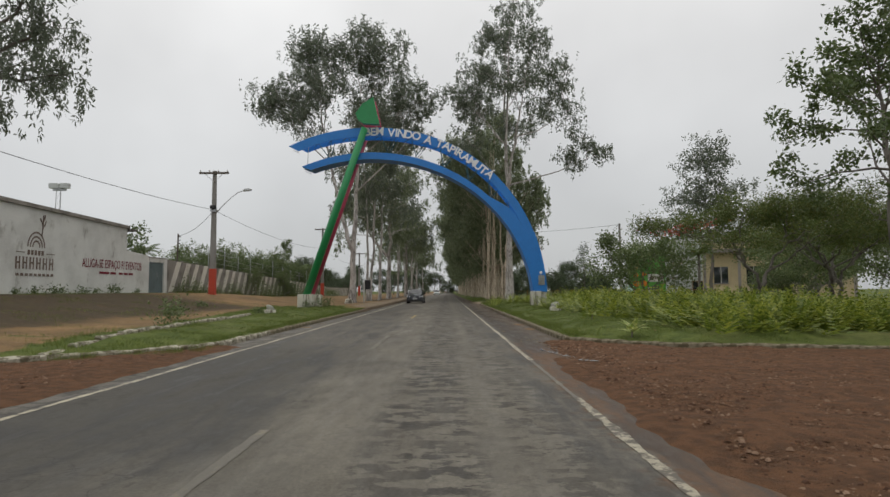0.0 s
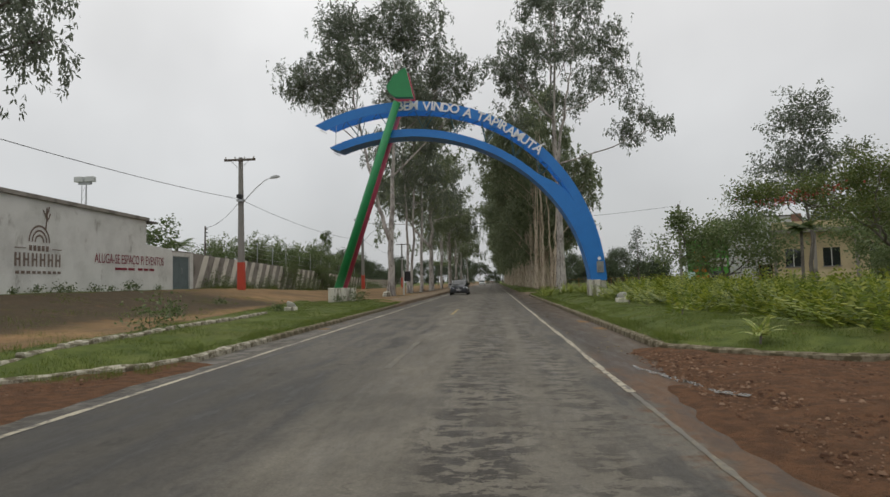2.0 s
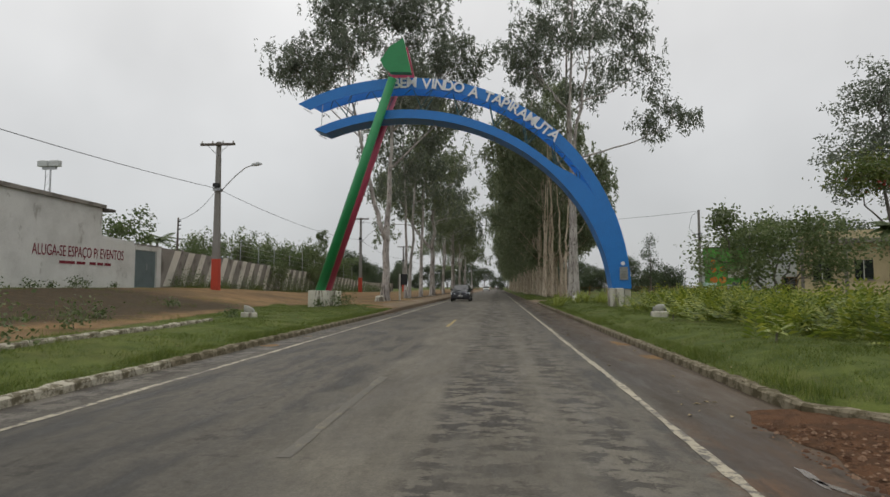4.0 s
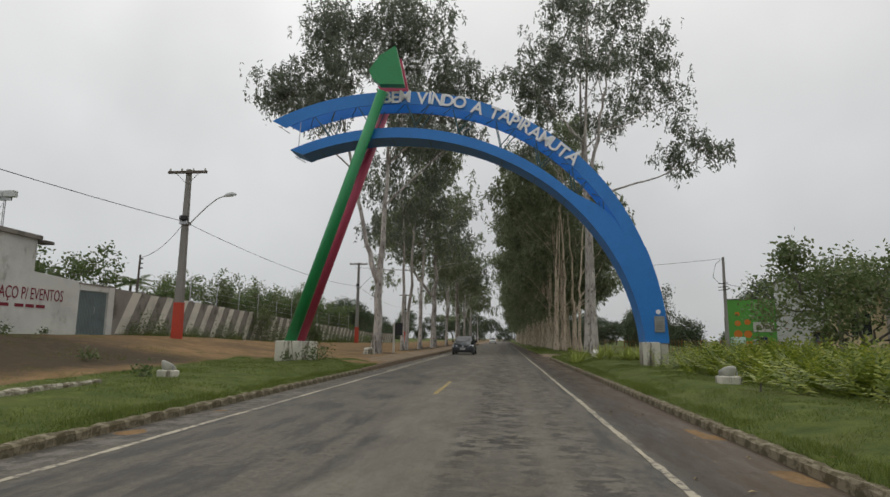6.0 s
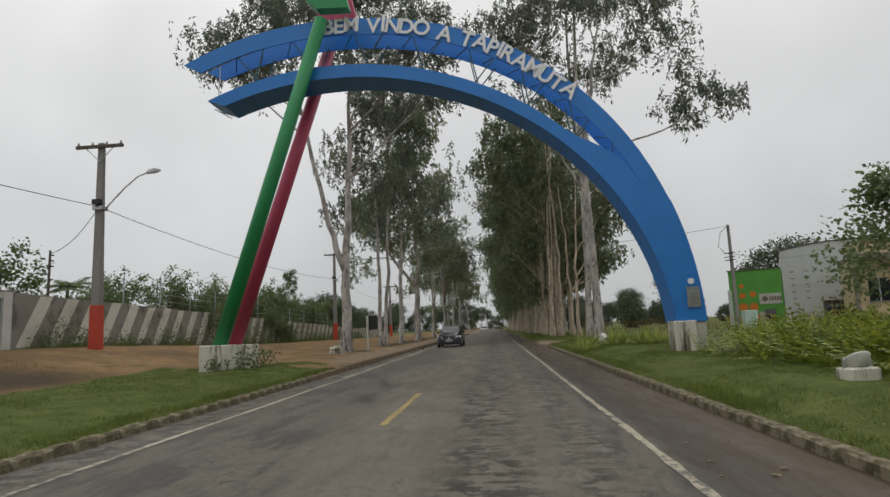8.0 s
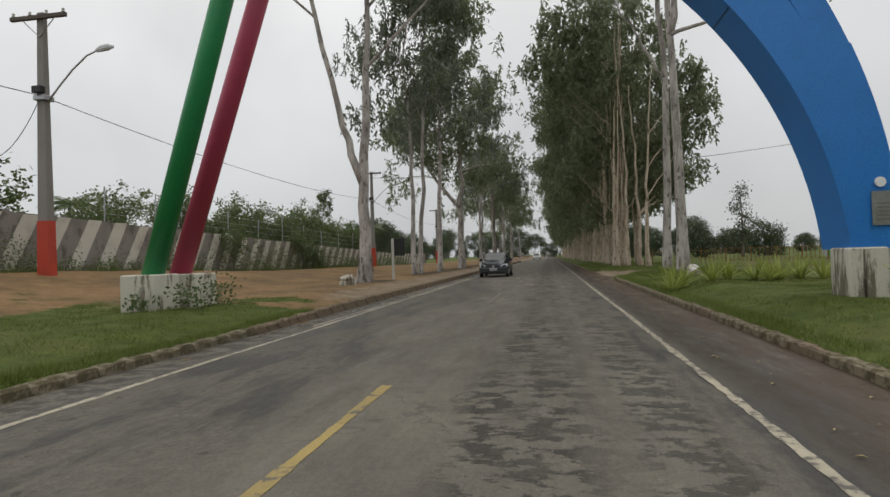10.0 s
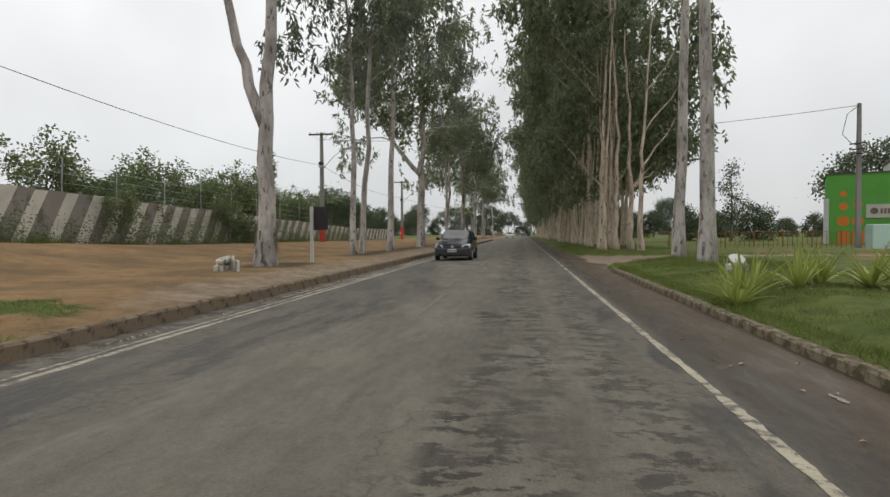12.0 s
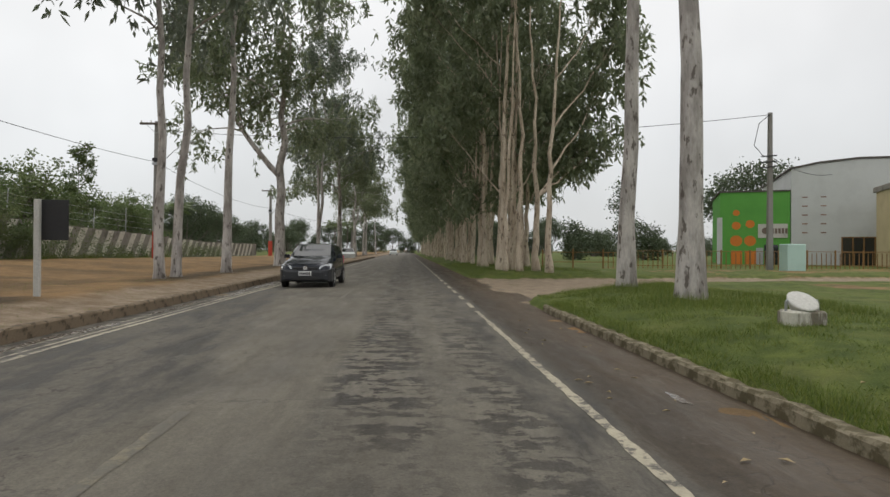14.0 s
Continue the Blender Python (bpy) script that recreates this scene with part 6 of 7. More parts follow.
fm = thing("floodlight_mast", -29.8, 45.5, 0.2, "lattice mast with a pair of white floodlights behind the building", "floodlight mast")
for dx, dy in ((-0.22, -0.2), (0.22, -0.2), (0.0, 0.2)):
    part("leg", Shape().tube([(dx, dy, 0), (dx * 0.7, dy * 0.7, 8.9)], 0.025, 5), M["galv"], fm)
for i in range(15):
    part("lace", Shape().tube([(-0.22 + 0.004 * i, -0.2, 0.4 + i * 0.55), (0.22 - 0.004 * i, -0.2, 0.95 + i * 0.55)], 0.012, 4), M["galv"], fm)
for dx in (-0.42, 0.42):
    part("floodlight", Shape().box(dx - 0.36, dx + 0.36, -0.2, 0.15, 9.05, 9.45, 0.05), M["lamp_glass"], fm)
part("yoke", Shape().box(-0.5, 0.5, -0.05, 0.05, 8.85, 9.08), M["galv"], fm)

rp = thing("power_pole", 21.47, 74.8, 0.1, "dark concrete power pole with cable brackets beside a dirt track", "power pole", "power poles")
rp.scale = (1.18, 1.18, 1.18)
s = Shape()
for zz, r in ((-0.4, 0.135), (8.0, 0.085)):
    s.v += [(-r, -r * 0.8, zz), (r, -r * 0.8, zz), (r, r * 0.8, zz), (-r, r * 0.8, zz)]
s.f = [(3, 2, 1, 0), (4, 5, 6, 7)] + [(k, (k + 1) % 4, 4 + (k + 1) % 4, 4 + k) for k in range(4)]
part("post", s, M["concrete"], rp)
for zz in (5.2, 5.45, 5.75):
    part("bracket", Shape().tube([(-0.55, -0.15, zz), (0.25, -0.15, zz + 0.08)], 0.035, 5), M["black"], rp)
part("drop_wire", Shape().tube([(-0.05, -0.1, 7.9), (-0.7, -0.2, 7.4), (-0.95, -0.2, 6.3), (-0.5, -0.2, 5.8), (-0.1, -0.15, 5.7)], 0.018, 5), M["black"], rp)
cable([(PX - 0.4, 82.8, 9.4), (21.45, 74.7, 9.4)], 0.9, 0.018, "thin cable crossing over the road to a pole")
cable([(21.45, 74.7, 6.9), (35.0, 87.9, 7.7)], 0.45, 0.02, "service cable to the grey building")


# ---- buildings on the right ----
gbld = thing("green_building", 27.2, 91.2, -0.1, "bright green shop front with orange painted dots and a sign", "building", "", -24)
gbld.scale = (1.35, 1.35, 1.31)
part("wall", Shape().box(0, 4.0, 0, 7, -0.3, 4.95), M["green_wall"], gbld)
part("roof", Shape().box(-0.08, 4.0, -0.06, 7.06, 4.95, 5.04), M["roof_edge"], gbld)
part("corner_strip", Shape().box(-0.16, 0.14, -0.05, 0.3, -0.3, 3.3), M["grey_wall"], gbld, "white painted corner")
dots = [(0.95, 3.6, 0.2), (0.95, 2.75, 0.26), (0.95, 1.75, 0.36), (1.75, 2.85, 0.26), (1.75, 1.75, 0.34)]
for x, z, r in dots:
    part("painted_dot", Shape().tube([(x, 0.0, z), (x, -0.006, z)], r, 18), M["orange"], gbld, "orange painted dot")
for x in (1.05, 1.85):
    part("painted_panel", Shape().box(x - 0.4, x + 0.25, -0.006, 0, -0.1, 1.1), M["orange"], gbld, "orange painted panel")
sb = part("sign_board", Shape().box(2.2, 3.85, -0.06, 0.0, 1.95, 2.85), M["white_plastic"], gbld, "white sign board")
part("sign_ring", Shape().tube([(2.62, -0.065, 2.4), (2.62, -0.058, 2.4)], 0.22, 14), M["brown_paint"], sb)
for k in range(5):
    part("text_bar", Shape().box(2.95 + k * 0.19, 3.08 + k * 0.19, -0.068, -0.058, 2.22, 2.56), M["brown_paint"], sb)
part("doorway", Shape().box(2.55, 3.35, -0.008, 0.0, -0.1, 1.5), M["glass"], gbld, "dark doorway")
part("shutter", Shape().box(2.1, 2.5, -0.01, 0.0, 0.0, 1.3), M["galv"], gbld)
kiosk = solid("meter_kiosk", Shape().box(-0.55, 0.55, -0.4, 0.4, -0.2, 1.65, 0.03), M["aqua"], "pale aqua rendered meter kiosk beside a pole", "kiosk", at=(21.95, 73.4, 0.05))
gr = thing("grey_building", 32.2, 89.0, -0.15, "tall pale grey warehouse front with a barred window", "building", "", -24)
gr.scale = (1.35, 1.35, 1.35)
prof = [(0, -0.3), (5.6, -0.3), (5.6, 6.65), (3.6, 6.68), (1.5, 6.5), (0, 6.2)]
part("wall", Shape().prism(prof, 0, 12), M["grey_wall"], gr)
part("roof", Shape().prism([(-0.1, 6.2), (1.5, 6.52), (3.6, 6.7), (5.7, 6.67), (5.7, 6.77), (3.6, 6.8), (1.5, 6.62), (-0.1, 6.3)], -0.06, 12.1), M["roof_edge"], gr)
wf = part("window", Shape().box(2.7, 5.0, -0.012, 0.0, 0.1, 1.95), M["glass"], gr, "dark shop window")
for k in range(5):
    part("mullion", Shape().box(2.68 + k * 0.57, 2.75 + k * 0.57, -0.04, -0.013, 0.08, 1.97), M["rust"], wf)
for k in range(3):
    part("mullion", Shape().box(2.7, 5.02, -0.036, -0.014, 0.08 + k * 0.92, 0.14 + k * 0.92), M["rust"], wf)
for x in (0.6, 1.6):
    for k in range(5):
        part("painted_mark", Shape().box(x, x + 0.3, -0.006, 0.0, 2.2 + 0.55 * k, 2.27 + 0.55 * k), M["brick"], gr, "faint red painted mark")
bc = thing("brick_column", 39.1, 85.7, -0.2, "bare brick column at the corner of the grey building", "column", "", -24)
bc.scale = (1.35, 1.35, 1.35)
part("core", Shape().box(0.02, 0.83, 0.02, 0.6, -0.3, 6.9), M["plaster_old"], bc)
row_shape = Shape().box(0, 0.4, 0, 0.2, 0, 0.13, 0.008).mesh("brick", M["brick"])
for k in range(46):
    for j in range(2):
        ob = part("brick", row_shape, None, bc)
        ob.location = (0.0 + j * 0.43 + (0.02 if k % 2 else 0.0), -0.012, k * 0.148)

# rail fence along the dirt track
fence = thing("rail_fence", 0, 0, 0, "rusty steel and wood rail fence along a field", "fence")
post_me = Shape().box(-0.04, 0.04, -0.04, 0.04, -0.3, 1.25, 0.008).mesh("post", M["rust"])
bar_me = Shape().box(-0.018, 0.018, -0.018, 0.018, -0.1, 1.05).mesh("picket", M["rust"])
x = 8.2
while x < 35:
    yy = 76.6 + 0.02 * (x - 7)
    ob = part("post", post_me, None, fence)
    ob.location = (x, yy, 0.12)
    nxt = x + 1.9
    for zz in ((0.45, 1.05) if x < 13 else (0.25, 1.15)):
        part("rail", Shape().tube([(x, yy, 0.12 + zz), (nxt, yy + 0.04, 0.12 + zz)], 0.02, 5), M["rust"], fence)
    if x > 11:
        for k in range(1, 6):
            ob = part("picket", bar_me, None, fence)
            ob.location = (x + k * 1.9 / 6, yy, 0.12)
    x = nxt

# yellow house behind the trees
hs = thing("yellow_house", 32.3, 76.3, 0.0, "pale yellow house with a veranda and flat grey roof", "house", "", -24)
hs.scale = (1.08, 1.08, 1.36)
part("wall", Shape().box(0, 15, 0, 8, -0.3, 4.3), M["house_yellow"], hs)
part("roof", Shape().box(-0.1, 15.4, -1.2, 8.4, 4.3, 4.6, 0.03), M["plaster_old"], hs)
part("parapet", Shape().box(0, 15, 0.3, 0.5, 4.6, 5.3), M["house_yellow"], hs)
part("veranda_wall", Shape().box(0, 7.5, -1.1, -0.95, -0.3, 1.2), M["house_yellow"], hs)
for x in (1.2, 4.6, 8.6, 12.2):
    w = part("window", Shape().box(x, x + 1.5, -0.012, 0, 1.5, 3.0), M["glass"], hs, "dark window")
    part("sill", Shape().box(x - 0.1, x + 1.6, -0.1, -0.013, 1.42, 1.5), M["concrete"], w)
    part("window_frame", Shape().box(x + 0.71, x + 0.79, -0.035, -0.013, 1.5, 3.0), M["white_plastic"], w)
for x in (0.1, 3.7, 7.3, 11.0, 14.7):
    part("column", Shape().box(x, x + 0.3, -1.15, -0.85, -0.3, 4.3), M["plaster_old"], hs)


# ---- small things on the verges ----
def floodlight(x, y, turn):
    """A round white ground floodlight on its concrete block."""
    z = ground_height(x, y)
    blk = thing("ground_floodlight", x, y, z, "round white ground floodlight on a small concrete block", "floodlight", "ground floodlights", turn)
    blk.scale = (1.15, 1.15, 1.15)
    part("block", Shape().box(-0.2, 0.2, -0.14, 0.14, -0.14, 0.15, 0.02), M["plinth"], blk)
    s = Shape().lathe([(0.02, -0.11), (0.1, -0.09), (0.155, 0.0), (0.165, 0.025), (0.14, 0.03), (0.02, 0.025)], 18)
    s.moved(pose(0, 0, 0.23, 36, 0, 0))
    part("lamp_bowl", s, M["white_plastic"], blk, "chalky white bowl", True)
    part("stirrup", Shape().tube([(-0.18, 0, 0.13), (-0.18, 0, 0.24), (-0.16, 0, 0.26)], 0.015, 5), M["galv"], blk)
    part("stirrup", Shape().tube([(0.18, 0, 0.13), (0.18, 0, 0.24), (0.16, 0, 0.26)], 0.015, 5), M["galv"], blk)
    return blk


floodlight(-8.06, 26.95, 150)
floodlight(4.83, 27.6, 190)
floodlight(4.85, 47.5, 0)

cs = thing("concrete_rubble", -7.88, 47.6, ground_height(-7.88, 47.6), "broken pale concrete pipe collar lying on bare earth", "rubble")
cs.scale = (1.15, 1.15, 1.15)
part("block", Shape().box(-0.28, 0.1, -0.17, 0.17, -0.05, 0.17, 0.05), M["plinth"], cs)
part("slab", Shape().box(0.09, 0.24, -0.1, 0.12, -0.05, 0.25, 0.02), M["plinth"], cs)
s = Shape().lathe([(0.15, 0), (0.2, 0.02), (0.21, 0.11), (0.18, 0.125), (0.15, 0.04)], 18)
s.moved(pose(-0.05, 0.02, 0.19, 14, -8, 0))
part("collar", s, M["plinth"], cs, "", True)

post = thing("white_signpost", -7.4, 52.7, ground_height(-7.4, 52.7), "white painted wooden signpost, seen from behind its dark board", "signpost")
post.scale = (1.12, 1.12, 1.12)
part("post", Shape().box(-0.05, 0.05, -0.04, 0.04, -0.3, 1.72, 0.01), M["white_plastic"], post)
part("board", Shape().box(0.03, 0.5, 0.05, 0.075, 1.0, 1.72, 0.004), M["black"], post, "dark back of the sign board")


def agave(x, y, seed, size=0.62, n=24, dry=0):
    """A rosette of long stiff leaves."""
    gen = np.random.default_rng(seed)
    ob = thing("agave_plant", x, y, ground_height(x, y), "spiky yellow-edged agave clump on the grass verge", "agave", "agave clumps")
    for i in range(n):
        a, el_ = i * 2.4 + gen.normal() * 0.2, gen.uniform(0.6, 1.45)
        ln = size * gen.uniform(0.7, 1.2)
        is_dry = i < dry
        if is_dry:
            el_ = 0.35
        sp = bend((0.06 * math.cos(a), 0.06 * math.sin(a), 0), (math.cos(a) * math.cos(el_), math.sin(a) * math.cos(el_), math.sin(el_)), ln, 6, gen, -0.09 if not is_dry else -0.22, 0.03)
        s = Shape()
        for j, p in enumerate(sp):
            d = unit(sp[min(j + 1, 6)] - sp[max(j - 1, 0)])
            side = unit(np.cross(d, [0, 0, 1.0]))
            up = np.cross(side, d)
            w = 0.027 * (0.7, 1.0, 1.05, 0.95, 0.75, 0.45, 0.05)[j]
            s.v += [tuple(p - side * w + up * 0.012), tuple(p), tuple(p + side * w + up * 0.012)]
        s.f = [(3 * j + k, 3 * j + k + 1, 3 * j + k + 4, 3 * j + k + 3) for j in range(6) for k in range(2)]
        part("leaf", s, M["leaf_dry" if is_dry else "leaf_agave"], ob, "", True, False)
    return ob


for i, (x, y, sz, dr) in enumerate(((3.12, 42.3, 0.7, 2), (3.45, 42.8, 0.78, 0), (4.4, 43.2, 0.7, 5), (4.95, 43.7, 0.68, 1), (5.6, 43.4, 0.7, 2), (6.2, 43.3, 0.74, 2), (6.9, 43.7, 0.68, 1), (7.2, 43.0, 0.7, 2), (5.8, 42.9, 0.56, 1))):
    agave(x, y, 300 + i, sz * 1.0, 34, dr + 2)


def small_palm(x, y, seed, size=0.7, leaves="leaf_hedge"):
    gen = np.random.default_rng(seed)
    ob = thing("young_palm", x, y, ground_height(x, y), "young yellow-green palm on the lawn", "palm", "young palms")
    part("stem", Shape().tube([(0, 0, -0.05), (0.02, 0, 0.17)], 0.018, 6), M["bark_old"], ob)
    for i in range(8):
        a, el_ = i * 2.4, gen.uniform(0.5, 1.2)
        sp = bend((0.02, 0, 0.15), (math.cos(a) * math.cos(el_), math.sin(a) * math.cos(el_), math.sin(el_)), size, 7, gen, -0.14, 0.02)
        q = []
        for j in range(1, 8):
            d = unit(sp[j] - sp[j - 1])
            side = unit(np.cross(d, [0, 0, 1.0]))
            for r in (0, 0.5):
                p = sp[j - 1] + (sp[j] - sp[j - 1]) * r
                for sg in (-1, 1):
                    ln = size * 0.3 * (1.1 - (j + r) / 8.5)
                    e = p + side * sg * ln + d * ln * 0.6 - np.array([0, 0, ln * 0.2])
                    q += [p - d * 0.012, p + (e - p) * 0.5 + d * 0.02, e, p + (e - p) * 0.5 - d * 0.02]
        part("frond", quads_mesh("frond", np.array(q), M[leaves]), None, ob)
    return ob


small_palm(4.36, 18.7, 401, 0.33, "leaf_agave")
small_palm(4.15, 14.0, 402, 0.44, "leaf_agave")
small_palm(4.55, 25.2, 403, 0.4, "leaf_agave")


def weed(x, y, seed, size=0.5, mat="leaf_tree", label="leafy weed growing at the foot of a wall"):
    gen = np.random.default_rng(seed)
    c = gen.normal(size=(int(170 * size / 0.5), 3)) * np.array([0.45, 0.45, 0.36]) * size + np.array([0, 0, 0.55 * size])
    c[:, 2] = np.abs(c[:, 2])
    ob = thing("weed", x, y, ground_height(x, y), label, "weed", "weeds")
    s = Shape()
    for i in range(1):
        a = gen.uniform(0, 6.28)
        s.tube(bend((0, 0, -0.03), (math.cos(a) * 0.5, math.sin(a) * 0.5, 1), size * gen.uniform(0.7, 1.2), 3, gen, 0, 0.1), [0.012, 0.009, 0.006, 0.003], 4, False)
    part("stalk", s, M["bark_old"], ob, "", False, False)
    part("leaves", quads_mesh("leaves", leaf_quads(c, 0.1, 0.03, 0.1, gen), M[mat]), None, ob)
    return ob


g = random.Random(77)
for i in range(46):
    y = 42.5 + i * 1.35 + g.uniform(-0.5, 0.5)
    weed(WX + g.uniform(0.25, 0.7), y, 500 + i, g.uniform(0.5, 1.25) * (1.3 if 56 < y < 79 else 0.85), g.choice(["leaf_tree", "leaf_light", "leaf_tree"]))
for i in range(12):
    weed(WX + g.uniform(0.3, 0.8), 22.0 + i * 1.3 + g.uniform(-0.4, 0.4), 560 + i, g.uniform(0.2, 0.4))
for x, y, sz in ((-7.85, 37.0, 0.5), (-7.75, 38.0, 0.55), (-8.6, 36.4, 0.35), (6.3, 37.0, 0.45)):
    weed(x, y, int(600 + 10 * abs(x) + y), sz, "leaf_tree", "leafy weed growing beside a whitewashed plinth")
for x, y, sz in ((-7.97, 17.1, 0.65), (-9.9, 21.5, 0.5), (-11.6, 24.8, 0.35), (-8.5, 26.6, 0.3), (-12.5, 30.3, 0.3)):
    weed(x, y, int(700 + 10 * abs(x) + y), sz, "leaf_tree", "low leafy weed on trampled earth")


# ---- the oncoming car, standing ----
def car(x, y, turn):
    """A small two-door hatchback; its nose points to -y before the turn."""
    ob = thing("car", x, y, 0.015, "dark grey compact hatchback car on the opposite lane", "car", "", turn)
    # stations along the length: y, floor, waist height, waist half-width, upper height, upper half-width
    st = [(-1.86, 0.32, 0.56, 0.62, 0.6, 0.5), (-1.80, 0.2, 0.64, 0.74, 0.69, 0.6), (-1.62, 0.18, 0.72, 0.79, 0.79, 0.66), (-1.2, 0.18, 0.82, 0.805, 0.9, 0.68), (-0.85, 0.18, 0.87, 0.815, 0.965, 0.7),
          (-0.62, 0.18, 0.89, 0.82, 1.0, 0.7), (-0.3, 0.18, 0.9, 0.82, 1.2, 0.64), (0.05, 0.18, 0.91, 0.82, 1.38, 0.575), (0.4, 0.18, 0.92, 0.82, 1.425, 0.57), (0.95, 0.18, 0.93, 0.82, 1.425, 0.57),
          (1.4, 0.2, 0.95, 0.81, 1.38, 0.555), (1.62, 0.22, 0.96, 0.79, 1.22, 0.58), (1.8, 0.28, 0.96, 0.74, 1.0, 0.6), (1.87, 0.36, 0.8, 0.7, 0.86, 0.55)]
    s = Shape()
    for yy, fl, wz, ww, uz, uw in st:
        half = [(ww * 0.9, fl), (ww, fl + 0.14), (ww * 1.0, (fl + wz) / 2 + 0.05), (ww * 0.985, wz), ((ww * 0.35 + uw * 0.65), wz + (uz - wz) * 0.55), (uw, uz), (uw * 0.5, uz + 0.028)]
        s.v += [(px, yy, pz) for px, pz in half] + [(-px, yy, pz) for px, pz in reversed(half)]
    n = 14
    for i in range(len(st) - 1):
        for k in range(n):
            s.f.append((i * n + k, i * n + (k + 1) % n, (i + 1) * n + (k + 1) % n, (i + 1) * n + k))
    s.f += [tuple(range(n)), tuple(range((len(st) - 1) * n, len(st) * n))]
    body = part("body", s, M["car_paint"], ob, "", True)
    # glass follows the body, a touch proud
    def pane(pts, name, off=0.012):
        a, b_, c = Vector(pts[0]), Vector(pts[1]), Vector(pts[2])
        nrm = (b_ - a).cross(c - a).normalized() * off
        return part(name, Shape().add([Vector(p) + nrm for p in pts] + [Vector(p) - nrm for p in pts], [tuple(range(len(pts))), tuple(range(2 * len(pts) - 1, len(pts) - 1, -1))] +
                                      [(i, (i + 1) % len(pts), (i + 1) % len(pts) + len(pts), i + len(pts)) for i in range(len(pts))]), M["glass"], ob, "dark tinted glass")
    pane([(-0.63, -0.64, 1.005), (0.63, -0.64, 1.005), (0.545, 0.03, 1.395), (-0.545, 0.03, 1.395)], "windscreen", 0.02)
    pane([(0.6, 1.62, 1.2), (-0.6, 1.62, 1.2), (-0.54, 1.43, 1.37), (0.54, 1.43, 1.37)], "rear_window", 0.02)
    for sg in (-1, 1):
        pane([(sg * 0.79, -0.45, 0.945), (sg * 0.795, 0.62, 0.97), (sg * 0.615, 0.62, 1.385), (sg * 0.61, 0.1, 1.375), (sg * 0.7, -0.22, 1.17)], "side_window", 0.015)
        pane([(sg * 0.795, 0.72, 0.975), (sg * 0.785, 1.42, 1.0), (sg * 0.64, 1.34, 1.34), (sg * 0.615, 0.72, 1.385)], "side_window", 0.015)
    bumper = Shape()
    for yy, w, z0, z1 in ((-1.93, 0.58, 0.3, 0.5), (-1.9, 0.74, 0.24, 0.57), (-1.72, 0.83, 0.2, 0.6), (-1.45, 0.84, 0.2, 0.58)):
        bumper.v += [(-w, yy, z0), (w, yy, z0), (w, yy, z1), (-w, yy, z1)]
    bumper.f = [(0, 1, 2, 3)] + [(4 * j + k, 4 * j + (k + 1) % 4, 4 * j + 4 + (k + 1) % 4, 4 * j + 4 + k) for j in range(3) for k in range(4)] + [(12, 13, 14, 15)]
    part("front_bumper", bumper, M["car_plastic"], ob)
    part("rear_bumper", Shape().box(-0.8, 0.8, 1.6, 1.93, 0.26, 0.6, 0.06), M["car_plastic"], ob)
    part("grille", Shape().box(-0.4, 0.4, -1.875, -1.8, 0.575, 0.665, 0.02), M["black"], ob)
    part("air_intake", Shape().box(-0.45, 0.45, -1.945, -1.9, 0.26, 0.36, 0.02), M["black"], ob)
    part("emblem", Shape().tube([(0, -1.885, 0.635), (0, -1.86, 0.635)], 0.07, 16), M["chrome"], ob, "round chrome emblem")
    pl = part("number_plate", Shape().box(-0.2, 0.2, -1.955, -1.925, 0.4, 0.53, 0.006), M["plate"], ob)
    for k in range(7):
        part("plate_bar", Shape().box(-0.17 + k * 0.05, -0.135 + k * 0.05, -1.96, -1.95, 0.425, 0.5), M["black"], pl)
    for sg in (-1, 1):
        h = Shape()
        h.add([(sg * 0.42, -1.83, 0.585), (sg * 0.8, -1.66, 0.605), (sg * 0.81, -1.5, 0.755), (sg * 0.7, -1.62, 0.765), (sg * 0.47, -1.79, 0.69),
               (sg * 0.42, -1.7, 0.585), (sg * 0.78, -1.5, 0.605), (sg * 0.78, -1.4, 0.74), (sg * 0.66, -1.5, 0.75), (sg * 0.45, -1.7, 0.68)],
              [(0, 1, 2, 3, 4), (9, 8, 7, 6, 5)] + [(i, (i + 1) % 5, (i + 1) % 5 + 5, i + 5) for i in range(5)])
        part("headlight", h.moved(Matrix.Translation((0, -0.05, 0.012))), M["headlight"], ob, "clear headlight")
        part("fog_lamp", Shape().tube([(sg * 0.62, -1.915, 0.4), (sg * 0.62, -1.86, 0.4)], 0.05, 12), M["headlight"], ob)
        part("mirror", Shape().box(-0.09, 0.09, -0.06, 0.06, -0.06, 0.07, 0.025).moved(pose(sg * 0.9, -0.36, 1.0)), M["car_paint"], ob)
        part("mirror_stalk", Shape().box(-0.08, 0.08, -0.025, 0.025, -0.02, 0.02).moved(pose(sg * 0.8, -0.36, 0.96)), M["car_plastic"], ob)
        part("door_handle", Shape().box(-0.012, 0.012, -0.08, 0.08, -0.015, 0.02, 0.006).moved(pose(sg * 0.828, 0.52, 0.8)), M["car_paint"], ob)
        part("side_strip", Shape().box(-0.012, 0.012, -0.75, 0.95, -0.025, 0.025).moved(pose(sg * 0.826, 0.0, 0.55)), M["car_plastic"], ob)
        part("tail_light", Shape().box(-0.05, 0.05, -0.07, 0.07, -0.14, 0.14, 0.02).moved(pose(sg * 0.74, 1.76, 0.88)), M["red_paint"], ob)
